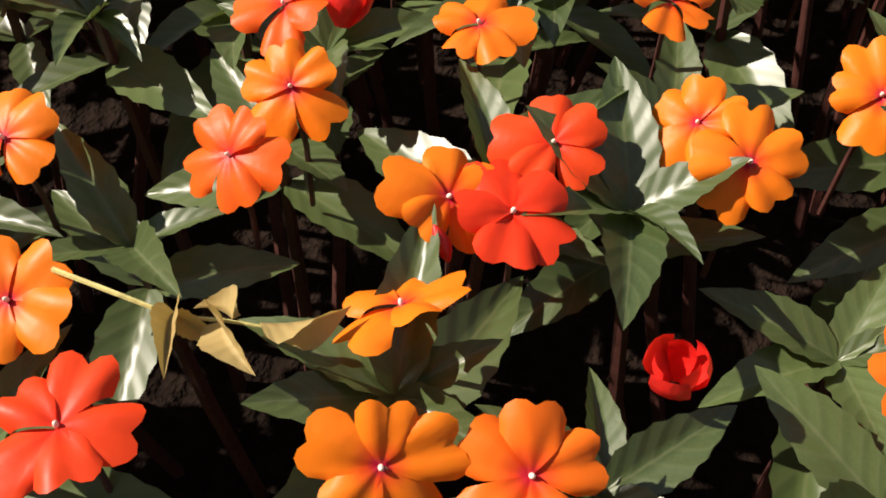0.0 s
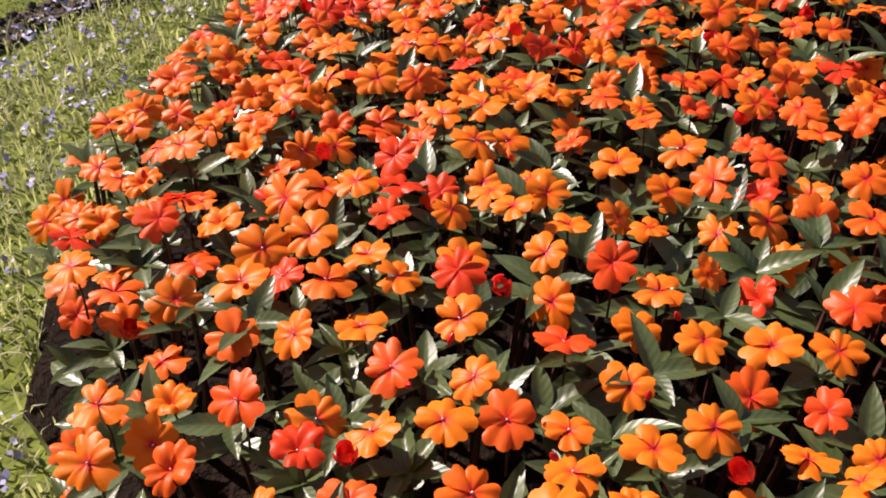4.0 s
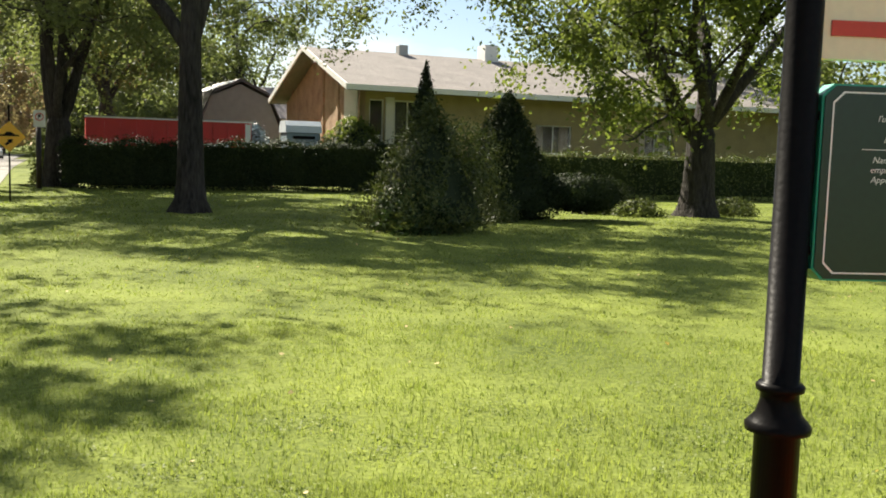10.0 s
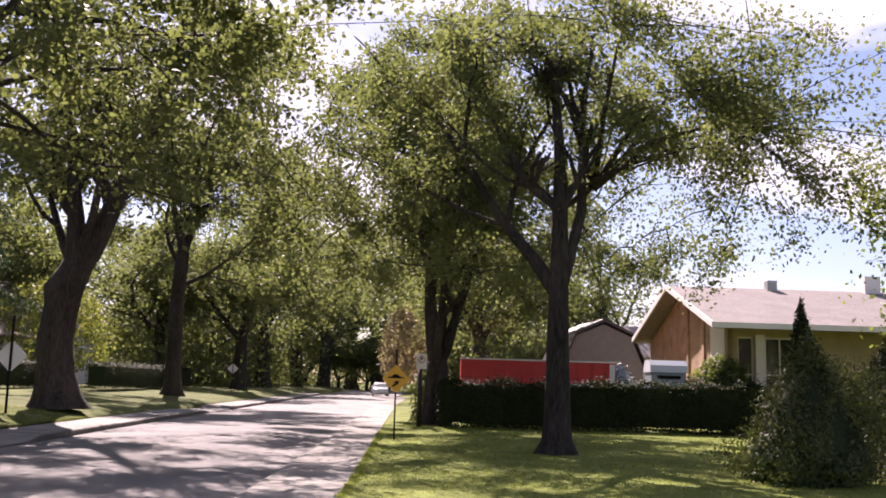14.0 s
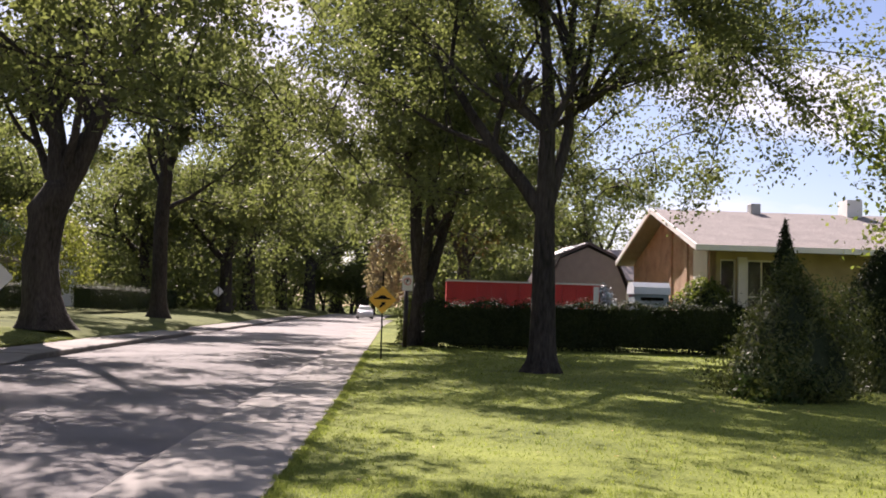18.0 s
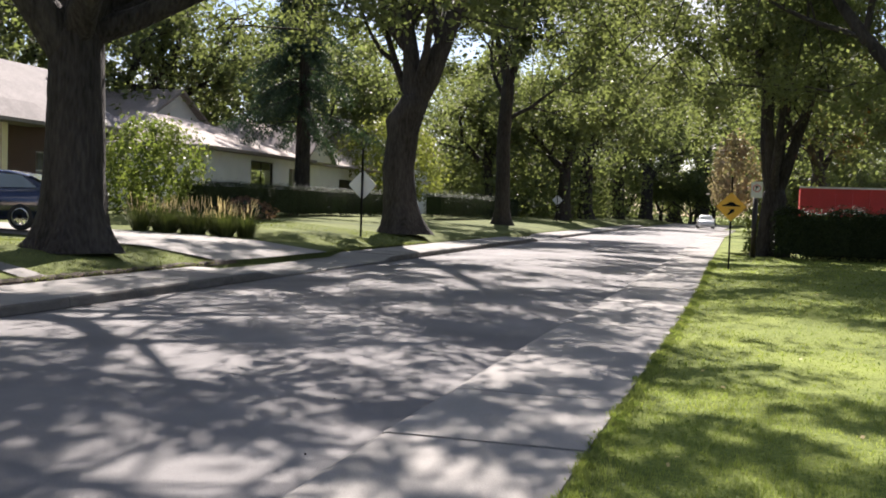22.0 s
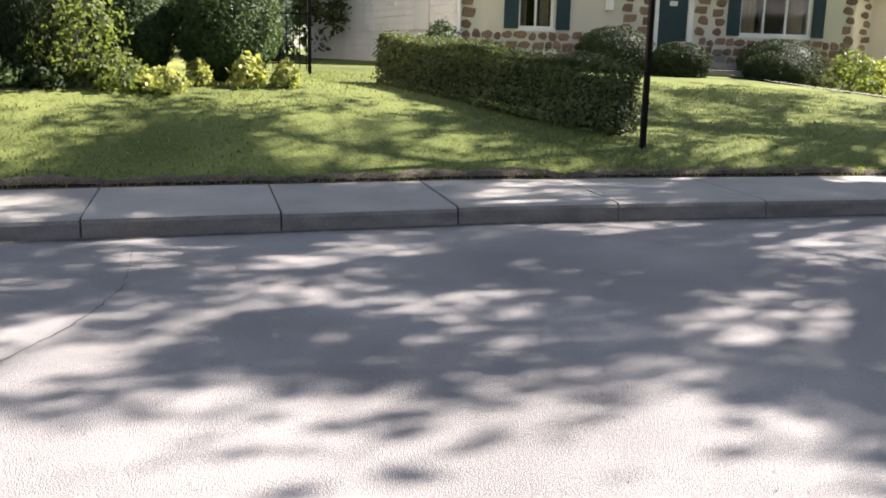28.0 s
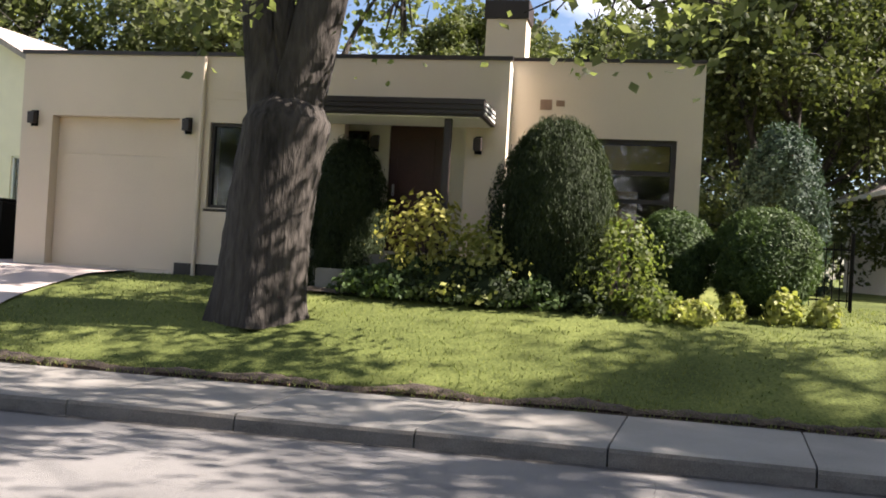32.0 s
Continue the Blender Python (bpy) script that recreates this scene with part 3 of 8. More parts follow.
def leaf_cloud(name, centres, spread, count, size, mat, seed, flat=0.75, droop=0.25, up=0.35, gaps=-0.12, keep=None):
    """Leaves as small bent diamonds, gathered in sprays round the twig ends."""
    g = np.random.default_rng(seed)
    c = np.asarray(centres)
    idx = g.integers(0, len(c), count)
    p = c[idx] + g.normal(0, 1, (count, 3)) * np.asarray(spread)[idx][:, None] * np.array([1, 1, flat])
    p[:, 2] -= np.abs(g.normal(0, droop, count)) * np.asarray(spread)[idx]
    # sprays gather in clumps with gaps between them
    w = np.sin(p[:, 0] * 2.9 + seed) * np.sin(p[:, 1] * 3.1 + 2 * seed) * np.sin(p[:, 2] * 2.7) + 0.6 * np.sin(p[:, 0] * 6.1) * np.sin(p[:, 1] * 5.7 + seed) * np.sin(p[:, 2] * 6.3 + 1)
    w += 1.2 * np.sin(p[:, 0] * 1.45 + 3 * seed) * np.sin(p[:, 1] * 1.35 + seed) * np.sin(p[:, 2] * 1.75 + 0.5 * seed)
    p = p[w > gaps]
    if keep is not None:
        q = (p - np.array(keep[:3])) / np.array(keep[3:6])
        q[:, :2] /= (1 - keep[6] * np.clip(q[:, 2], 0, 1))[:, None]
        p = p[(q ** 2).sum(1) < 1.02 + 0.10 * np.sin(p[:, 0] * 2.1) * np.sin(p[:, 1] * 2.3 + p[:, 2] * 1.9)]
    count = len(p)
    nrm = g.normal(0, 1, (count, 3))
    nrm[:, 2] += up * 2
    nrm /= np.linalg.norm(nrm, axis=1)[:, None]
    a = np.cross(nrm, g.normal(0, 1, (count, 3)))
    a /= np.linalg.norm(a, axis=1)[:, None]
    b = np.cross(nrm, a)
    s = (size * g.uniform(0.6, 1.3, count))[:, None]
    v = np.empty((count, 4, 3))
    v[:, 0], v[:, 1], v[:, 2], v[:, 3] = p - a * s * 0.62, p + b * s * 0.4 + nrm * s * 0.08, p + a * s * 0.62, p - b * s * 0.4 + nrm * s * 0.08
    me = bpy.data.meshes.new(name)
    me.vertices.add(count * 4)
    me.vertices.foreach_set("co", v.ravel())
    me.loops.add(count * 4)
    me.loops.foreach_set("vertex_index", np.arange(count * 4, dtype=np.int32))
    me.polygons.add(count)
    me.polygons.foreach_set("loop_start", np.arange(0, count * 4, 4, dtype=np.int32))
    me.update(calc_edges=True)
    me.materials.append(mat)
    return me


def grow(rnd, start, direction, length, radius, levels, tips, tubes, lean=0.18, spread=0.75, kids=(2, 4), inside=None):
    """A limb that bends on its way and forks into thinner ones."""
    pts, rad, p, d = [Vector(start)], [radius], Vector(start), Vector(direction).normalized()
    n = 5 if levels > 1 else 4
    for k in range(n):
        d = (d + Vector((rnd.gauss(0, lean), rnd.gauss(0, lean), rnd.gauss(0.05, lean * 0.7)))).normalized()
        p = p + d * length / n
        if inside and k > 0 and not inside(p):
            break
        pts.append(p.copy())
        rad.append(max(0.012, radius * (1 - 0.62 * (k + 1) / n)))
    tubes.append((pts, rad, levels))
    if levels <= 1:
        tips.extend(pts[1:])
        return
    n = len(pts) - 1
    for k in range(rnd.randint(*kids)):
        j = rnd.randint(min(2, n), n)
        side = Vector((rnd.gauss(0, 1), rnd.gauss(0, 1), rnd.gauss(0.15, 0.5))).normalized()
        grow(rnd, pts[j], d + side * spread * rnd.uniform(0.8, 1.5), length * rnd.uniform(0.5, 0.8), rad[j] * rnd.uniform(0.5, 0.75), levels - 1, tips, tubes, 0.18, spread, kids, inside)
    grow(rnd, pts[-1], d, length * 0.6, rad[-1], levels - 1, tips, tubes, lean, spread, kids, inside)


def tree(name, base, radius, fork, limbs, seed, label, leaves=16000, leaf=0.15, mat=M_LEAF, spray=0.42, lean=(0, 0), levels=3, group="street trees", low=None, kids=(3, 4), flare=1.45, dome=None, spurs=(), fill=0, taper=0.2, bends=((0, 0.0), (1, 0.0)), knobs=(), thin=0.16, gaps=-0.12):
    """A trunk with root flare and bark, forking into the given limbs: (dx, dy, dz, length, radius share, start share of the trunk, wander).
    bends: sideways x by share of the trunk; knobs: burrs as (share of the trunk, angle, size)."""
    rnd = random.Random(seed)
    t = thing(name, pose(*base), label, "tree", group)
    bm = bmesh.new()
    pts, rad = [], []
    n = 16
    for k in range(n + 1):
        f = k / n
        z = fork * f
        fl = 1 + (flare - 1) * math.exp(-z / (radius * 1.1))
        pts.append(Vector((lean[0] * f * f + 0.04 * radius * math.sin(3 * f + seed) + lerp(bends, f), lean[1] * f * f, z - 0.12)))
        rad.append(radius * fl * (1 - thin * f))
    # trunk with ridged bark
    seg, rings = 28, []
    for k, (p, r) in enumerate(zip(pts, rad)):
        ring = []
        for j in range(seg):
            a = 2 * math.pi * j / seg
            w = 1 + 0.05 * noise.noise(Vector((math.cos(a) * 2.5, math.sin(a) * 2.5, p.z * 0.7 + seed))) + 0.05 * (rnd.random() - 0.5)
            for kf, ka, ks in knobs:
                w += ks * math.exp(-((k / n - kf) / 0.07) ** 2) * max(0.0, math.cos(a - ka)) ** 3
            root = 1 + (0.22 * max(0, math.cos(5 * a + seed)) * math.exp(-p.z / (radius * 0.8)) if p.z < radius * 3 else 0)
            ring.append(bm.verts.new((p.x + r * w * root * math.cos(a), p.y + r * w * root * math.sin(a), p.z)))
        rings.append(ring)
    for a, b in zip(rings, rings[1:]):
        for j in range(seg):
            bm.faces.new((a[j], a[(j + 1) % seg], b[(j + 1) % seg], b[j]))
    # the crotch rounds off inside the limbs
    for dz, k in ((0.35, 0.82), (0.75, 0.5), (0.95, 0.15)):
        rings.append([bm.verts.new(pts[-1] + (v.co - pts[-1]) * k + Vector((0, 0, dz * radius))) for v in rings[n]])
        for j in range(seg):
            bm.faces.new((rings[-2][j], rings[-2][(j + 1) % seg], rings[-1][(j + 1) % seg], rings[-1][j]))
    bm.faces.new(rings[-1])
    part("trunk", bm, M_BARK, t, "rough grey-brown bark", smooth=True)
    tips, fine = [], bmesh.new()
    cx, cy, cz, rx, ry, rz_ = dome or (0, 0, fork + 4, 7.0, 7.0, 6.0)

    def inside(p):
        h = (p.z - cz) / rz_
        k = 1 - taper * max(0.0, min(1.0, h))
        return ((p.x - cx) / rx / k) ** 2 + ((p.y - cy) / ry / k) ** 2 + h * h < 1
    for dx, dy, dz, length, share, start, *wander in limbs:
        k = max(1, round(start * n))
        tubes = []
        o = pts[k]
        grow(rnd, o - Vector((dx, dy, dz)).normalized() * radius * 0.25, (dx, dy, dz), length, radius * share, levels, tips, tubes, lean=wander[0] if wander else 0.18, kids=kids, inside=inside)
        bm = bmesh.new()
        tube(bm, tubes[0][0], tubes[0][1], seg=12, squash=0.08, rnd=rnd)
        part("limb", bm, M_BARK, t, smooth=True)
        for p, r, lv in tubes[1:]:
            tube(fine, p, r, seg=7 if lv > 1 else 4, squash=0.08, rnd=rnd)
    # outer twigs that round the crown out
    made = 0
    while made < fill:
        v = Vector((rnd.gauss(0, 1), rnd.gauss(0, 1), rnd.gauss(0.1, 0.9))).normalized() * rnd.uniform(0.6, 0.97)
        k = 1 - taper * max(0.0, v.z)
        p = Vector((cx + rx * v.x * k, cy + ry * v.y * k, cz + rz_ * v.z))
        made += 1
        if low is not None and p.z < low + 0.5:
            continue
        q = min(tips, key=lambda e: (e - p).length_squared)
        if (q - p).length > 0.3:
            tube(fine, [q, q.lerp(p, 0.5) + Vector((0, 0, 0.15)), p], [0.03, 0.022, 0.01], 4)
            tips += [p, q.lerp(p, 0.7)]
    part("branchwork", fine, M_BARK, t, "forking smaller branches", smooth=True, kind="stuff")
    if low is not None:
        tips = [p for p in tips if p.z > low]
    if leaves:
        me = leaf_cloud("crown", [tuple(p) for p in tips], [spray * rnd.uniform(0.6, 1.3) for _ in tips], leaves, leaf, mat, seed, gaps=gaps, keep=(cx, cy, cz, rx, ry, rz_, taper))
        part("crown", me, None, t, "sparse summer foliage with sky gaps")
    for ex, ey, ez, sx, sy, sz, count, more in spurs:
        # a long bough added beyond the crown; high ones are placed for their shade
        e, o = Vector((ex, ey, ez)), pts[-1]
        thick = radius
        if ez < fork + 1:
            # a thin spray that droops from higher limbs
            o, thick = Vector((e.x * 0.7, e.y * 0.7, ez + 2.4)), radius * 0.3
        else:
            # it leaves the second limb halfway up
            o = pts[max(1, round(limbs[1][5] * n))] + Vector(limbs[1][:3]).normalized() * limbs[1][3] * 0.5
        run = [o, o.lerp(e, 0.35) + Vector((0, 0, 0.7)), o.lerp(e, 0.7) + Vector((0, 0, 0.6)), e]
        bm, fine = bmesh.new(), bmesh.new()
        tube(bm, run, [thick * 0.26, thick * 0.17, thick * 0.10, 0.02], 8, 0.08, rnd)
        ends = []
        for k in range(count):
            b0 = run[2].lerp(e, rnd.uniform(0.3, 1.05))
            q = e + Vector((rnd.gauss(0, sx), rnd.gauss(0, sy), rnd.gauss(0, sz)))
            tube(fine, [b0, b0.lerp(q, 0.5) + Vector((0, 0, 0.1)), q], [0.025, 0.016, 0.008], 4)
            ends += [tuple(q), tuple(b0.lerp(q, 0.7))]
        part("limb", bm, M_BARK, t, smooth=True)
        part("branchwork", fine, M_BARK, t, smooth=True, kind="stuff")
        low_bough = ez < fork + 1
        part("crown", leaf_cloud("crown", ends, [0.2 if low_bough else 0.42] * len(ends), more, 0.085 if low_bough else leaf, M_LEAF_PALE if low_bough else mat, seed + 50, gaps=-0.12 if low_bough else gaps), None, t, "leafy bough outside the crown, mostly added for shade")
    return t


LIMBS_V = ((-0.55, 0.05, 1, 5.5, 0.62, 1.0), (0.6, -0.1, 1.0, 6.0, 0.7, 1.0), (0.1, 0.6, 1.1, 5.5, 0.45, 1.0), (0.15, -0.7, 0.8, 5.0, 0.4, 1.0))
BIG = "large old maple with thick bark on a grassy verge"
# far verge, from behind the camera's left to the distance
# high spurs of the next two are unseen boughs, added to shade road and verge
tree("maple_tree", (-11.15, -5.3, 0.76), 0.50, 2.5, ((-0.03, -0.20, 1.0, 7.0, 0.80, 0.90, 0.02), (0.03, 0.27, 1.0, 7.0, 0.74, 0.84, 0.02), (0.10, 0.0, 1.0, 7.0, 0.30, 1.0, 0.02)), 11, BIG, leaves=62000, gaps=0.08, fill=150, low=4.3, leaf=0.13, lean=(0, 0.25), flare=1.1, thin=-0.08, dome=(1.2, 2.4, 8.2, 6.0, 8.6, 4.4), spurs=((1.35, -0.76, 3.7, 0.6, 0.7, 0.16, 12, 900), (0.55, 1.9, 3.35, 0.4, 0.45, 0.16, 8, 420), (-0.15, 4.4, 3.75, 0.5, 0.7, 0.18, 12, 800), (1.6, 10.2, 8.4, 1.2, 1.6, 0.5, 34, 9000)))
tree("maple_tree", (-11.6, 16.3, 0.60), 0.58, 4.1, ((-0.55, -0.5, 1.2, 6, 0.72, 0.9, 0.08), (0.25, 0.35, 1.2, 6.5, 0.74, 1.0, 0.08), (0.9, -0.3, 0.75, 6.5, 0.5, 1.0), (0.9, 0.4, 0.7, 6.5, 0.45, 1.0), (-0.6, 0.4, 0.9, 5.5, 0.45, 1.0), (0.7, -0.8, 0.5, 5, 0.3, 0.95), (0.3, 0.9, 0.55, 8, 0.35, 1.0), (0.75, 0.75, 0.5, 8, 0.32, 1.0)), 12, BIG, leaves=84000, gaps=0.14, fill=200, low=4.6, spray=0.45, leaf=0.135, dome=(0.8, 2.9, 7.2, 9.2, 8.2, 6.8), taper=0.42, spurs=((8.2, 7.4, 9.3, 1.9, 2.4, 1.0, 50, 15000), (9.4, 3.2, 9.4, 1.0, 1.6, 0.6, 26, 6500), (3.0, -5.6, 8.8, 1.1, 1.5, 0.5, 32, 9000), (3.0, -3.2, 8.8, 1.0, 1.3, 0.5, 28, 7000), (8.2, 1.2, 9.2, 1.1, 1.6, 0.5, 28, 7000), (-1.6, -6.2, 8.4, 1.5, 1.4, 0.5, 26, 3000), (1.0, -7.4, 8.6, 1.0, 1.5, 0.5, 30, 8000), (1.2, -4.6, 8.6, 1.0, 1.3, 0.5, 28, 7000), (-4.4, 4.3, 10.4, 2.2, 2.0, 0.8, 40, 9000), (-1.3, -0.4, 13.4, 1.5, 1.7, 1.0, 40, 10500)))
tree("maple_tree", (-10.65, 34.7, 0.62), 0.62, 4.9, ((-0.14, 0.05, 1, 5.0, 0.66, 1.0, 0.05), (0.62, 0.1, 1.0, 7.5, 0.74, 0.93, 0.06), (-0.6, 0.3, 1.1, 5.0, 0.30, 1.0), (0.2, 0.7, 1.1, 5.5, 0.36, 1.0), (0.3, -0.7, 1.2, 5.5, 0.32, 1.0)), 13, BIG, leaves=98000, gaps=0.05, fill=190, low=6.6, leaf=0.14, dome=(1.6, -0.5, 10.8, 9.4, 9.4, 8.0), bends=((0, 0.22), (0.25, -0.02), (0.5, -0.12), (0.8, 0.06), (1, 0.40)), knobs=((0.88, 3.3, 0.45),), flare=1.5, thin=0.08)
tree("maple_tree", (-11.0, 57.5, 0.62), 0.46, 8.6, ((-0.3, 0.1, 1, 5.5, 0.6, 1.0, 0.08), (0.35, 0.1, 1, 5.5, 0.6, 1.0, 0.08), (0.9, 0.0, 0.8, 5.0, 0.32, 0.72), (0.1, -0.7, 0.8, 5.0, 0.4, 0.9), (-0.7, 0.3, 0.7, 5.0, 0.35, 0.85)), 14, BIG, leaves=96000, fill=130, low=5.6, leaf=0.17, dome=(1.5, 0, 11, 8.5, 8, 7), bends=((0, 0), (0.6, -0.1), (1, 0.1)))
t3 = tree("maple_tree", (-10.6, 85.0, 0.6), 0.60, 4.5, LIMBS_V, 15, BIG, leaves=26000, fill=70, low=3.2, leaf=0.25, spray=0.75, dome=(0, 0, 9.2, 8.6, 8.6, 6.6))
# park side
# its spurs are added to shade the lawn; the first two also fill the crown
tree("maple_tree", (5.3, 25.2, 0.0), 0.38, 7.6, ((-0.62, 0.1, 0.95, 6.5, 0.55, 0.56, 0.10), (0.36, 0.1, 1.1, 6.5, 0.50, 0.54, 0.08), (0.0, 0.05, 1.3, 5.5, 0.44, 1.0, 0.05), (0.9, 0.0, 0.5, 5.5, 0.26, 0.85), (-0.8, -0.4, 0.8, 5.5, 0.3, 0.9), (0.2, -0.8, 0.8, 5, 0.3, 0.9), (1.0, -0.2, 0.3, 6.0, 0.22, 0.95), (-0.9, 0.5, 0.55, 5, 0.26, 0.85)), 16, "slender maple with fine-leaved open crown on the lawn", leaves=104000, fill=190, low=4.3, thin=0.5, group="park trees", leaf=0.108, spray=0.45, dome=(-0.5, 4.6, 8.4, 8.8, 5.1, 5.8), spurs=((5.5, -0.5, 9.0, 1.6, 1.5, 1.6, 40, 15000), (3.0, -3.0, 9.2, 1.6, 1.3, 0.7, 34, 10000), (-1.0, -0.3, 11.2, 1.6, 1.2, 0.6, 24, 4500), (1.0, -3.2, 11.0, 1.8, 1.1, 0.6, 26, 5200)))
tree("maple_tree", (3.3, 40.8, 0.0), 0.55, 2.6, ((-0.48, 0.1, 1.2, 6.5, 0.5, 0.9, 0.08), (-0.12, 0.0, 1.4, 7, 0.5, 1.0, 0.05), (0.16, 0.1, 1.3, 7, 0.5, 1.0, 0.05), (0.45, 0.0, 1.2, 6.5, 0.5, 0.95, 0.06), (0.1, -0.8, 1.2, 6, 0.36, 1.0, 0.1)), 17, "multi-stemmed maple rising behind a clipped hedge", leaves=150000, fill=190, low=4.0, group="park trees", leaf=0.145, dome=(-0.6, 0, 10, 8.6, 8, 8.0))
tree("maple_tree", (20.5, 23.0, 0.0), 0.50, 2.7, ((-0.75, 0.1, 0.95, 5.5, 0.55, 0.85), (0.2, 0.1, 1.2, 5.5, 0.7, 1.0), (0.8, -0.1, 0.8, 5.5, 0.45, 1.0), (-0.5, -0.7, 0.7, 5, 0.45, 1.0), (0.2, -0.9, 0.8, 5, 0.4, 1.0), (-1.0, -0.3, 0.45, 5, 0.3, 1.0)), 18, "forked shade tree with drooping yellow-green leaves", leaves=84000, fill=70, low=2.6, mat=M_LEAF_PALE, spray=0.55, leaf=0.13, group="park trees", dome=(-0.8, 0, 6.4, 7.6, 6.6, 5.8))
# low-branched prototype for the masses behind the houses
t4 = tree("maple_tree", (-27.0, 75.0, 0.9), 0.30, 1.6, ((-0.7, 0.1, 0.7, 4.5, 0.5, 1.0), (0.7, 0.1, 0.7, 4.5, 0.5, 1.0), (0.1, 0.8, 0.8, 4.5, 0.5, 1.0), (0.0, -0.8, 0.8, 4.5, 0.5, 1.0), (0.1, 0.1, 1.2, 5, 0.6, 1.0)), 19, "low-branched leafy tree behind the houses", leaves=20000, leaf=0.25, spray=0.85, group="background trees", dome=(0, 0, 4.6, 5, 5, 5))
t5 = tree("maple_tree", (-31.0, 1.6, 1.2), 0.34, 1.5, ((-0.6, 0.1, 0.9, 5, 0.5, 1.0), (0.6, 0.1, 0.9, 5, 0.5, 1.0), (0.1, 0.7, 0.9, 5, 0.5, 1.0), (0.0, -0.7, 0.9, 5, 0.5, 1.0), (0.1, 0.1, 1.2, 6, 0.6, 1.0)), 23, "dense glossy-leaved tree behind the garden fence", leaves=100000, fill=120, mat=M_HEDGE, leaf=0.15, spray=0.6, group="background trees", dome=(0, 0, 4.9, 5.4, 5.4, 5.6))
for x, y, s, rz in ((-36, 7.5, 1.1, 150), (-38, -3.5, 1.0, 260), (-33, -8.5, 0.9, 40), (-44, 3, 1.2, 80), (-45, 14, 1.2, 200), (-37, 15.5, 1.0, 310)):
    c = copy_thing(t5, pose(x, y, 1.2, 0, 0, rz))
    c.scale = (s, s, s)
    tagged(c, "dense leafy tree behind the gardens", "tree", "background trees")
# more along both sides towards the end of the street, and behind the houses
# (36, -8), (40, 5) and (37, -22) are unseen, added to darken window reflections
n = 0
for x, y, s, rz in ((-26, 70, 1.1, 140), (-17.5, 84, 1.0, 30), (-20, 101, 1.15, 200), (-14.5, 122, 1.1, 310), (36, -8, 0.95, 50), (40, 5, 1.0, 170), (37, -22, 1.0, 280), (-11.0, 108, 1.3, 40), (-9.0, 132, 1.5, 120), (-6.0, 155, 1.7, 200), (8.0, 64, 0.95, 75), (9.0, 88, 1.25, 160), (11.5, 112, 1.4, 250), (14, 138, 1.1, 20), (3.0, 170, 1.8, 300), (-2, 185, 2.0, 90),
                    (-28, 62, 1.0, 10), (-30, 50, 1.0, 70), (-34, 88, 1.05, 220), (-38, 45, 1.05, 100), (-36, 26, 1.0, 320), (-33, -16, 1.0, 60), (-30, -26, 0.9, 180),
                    (42, 52, 1.0, 200), (48, 34, 1.0, 90), (24, 92, 1.1, 270), (38, 20, 0.95, 10), (-20, 120, 1.1, 45)):
    c = copy_thing(t3, pose(x, y, lot_z(x, y) if x < -9 else 0.0, 0, 0, rz))
    c.scale = (s, s, s * (0.9 + 0.05 * (n % 4)))
    tagged(c, "tall leafy shade tree farther along the street or across the park", "tree", "background trees")
    n += 1
for x, y, s, rz in ((7.5, 76, 0.8, 0), (9.5, 98, 0.9, 90), (12, 122, 1.0, 30), (10, 145, 1.1, 200), (1.0, 160, 1.0, 10), (-4, 170, 1.1, 70), (5, 172, 1.2, 130), (-9.5, 165, 1.1, 300), (-13, 140, 1.0, 20), (-15, 118, 0.9, 150), (-16.5, 98, 0.8, 250), (-24, 105, 1.0, 60),
                    (-30, 76, 1.0, 80), (-33, 55, 1.0, 190), (-35, 36, 1.1, 20), (-37, 18, 1.0, 280), (-35, -10, 1.0, 340), (-34, -22, 1.0, 60), (14, 74, 0.62, 45), (29, 72, 0.6, 170), (36, 64, 0.62, 240), (47, 44, 1.1, 10), (44, 26, 1.0, 130)):
    c = copy_thing(t4, pose(x, y, lot_z(x, y) if x < -9 else 0.0, 0, 0, rz))
    c.scale = (s, s, s * (0.9 + 0.06 * (n % 4)))
    tagged(c, "low-branched leafy tree behind the houses", "tree", "background trees")
    n += 1

# ---- houses ----


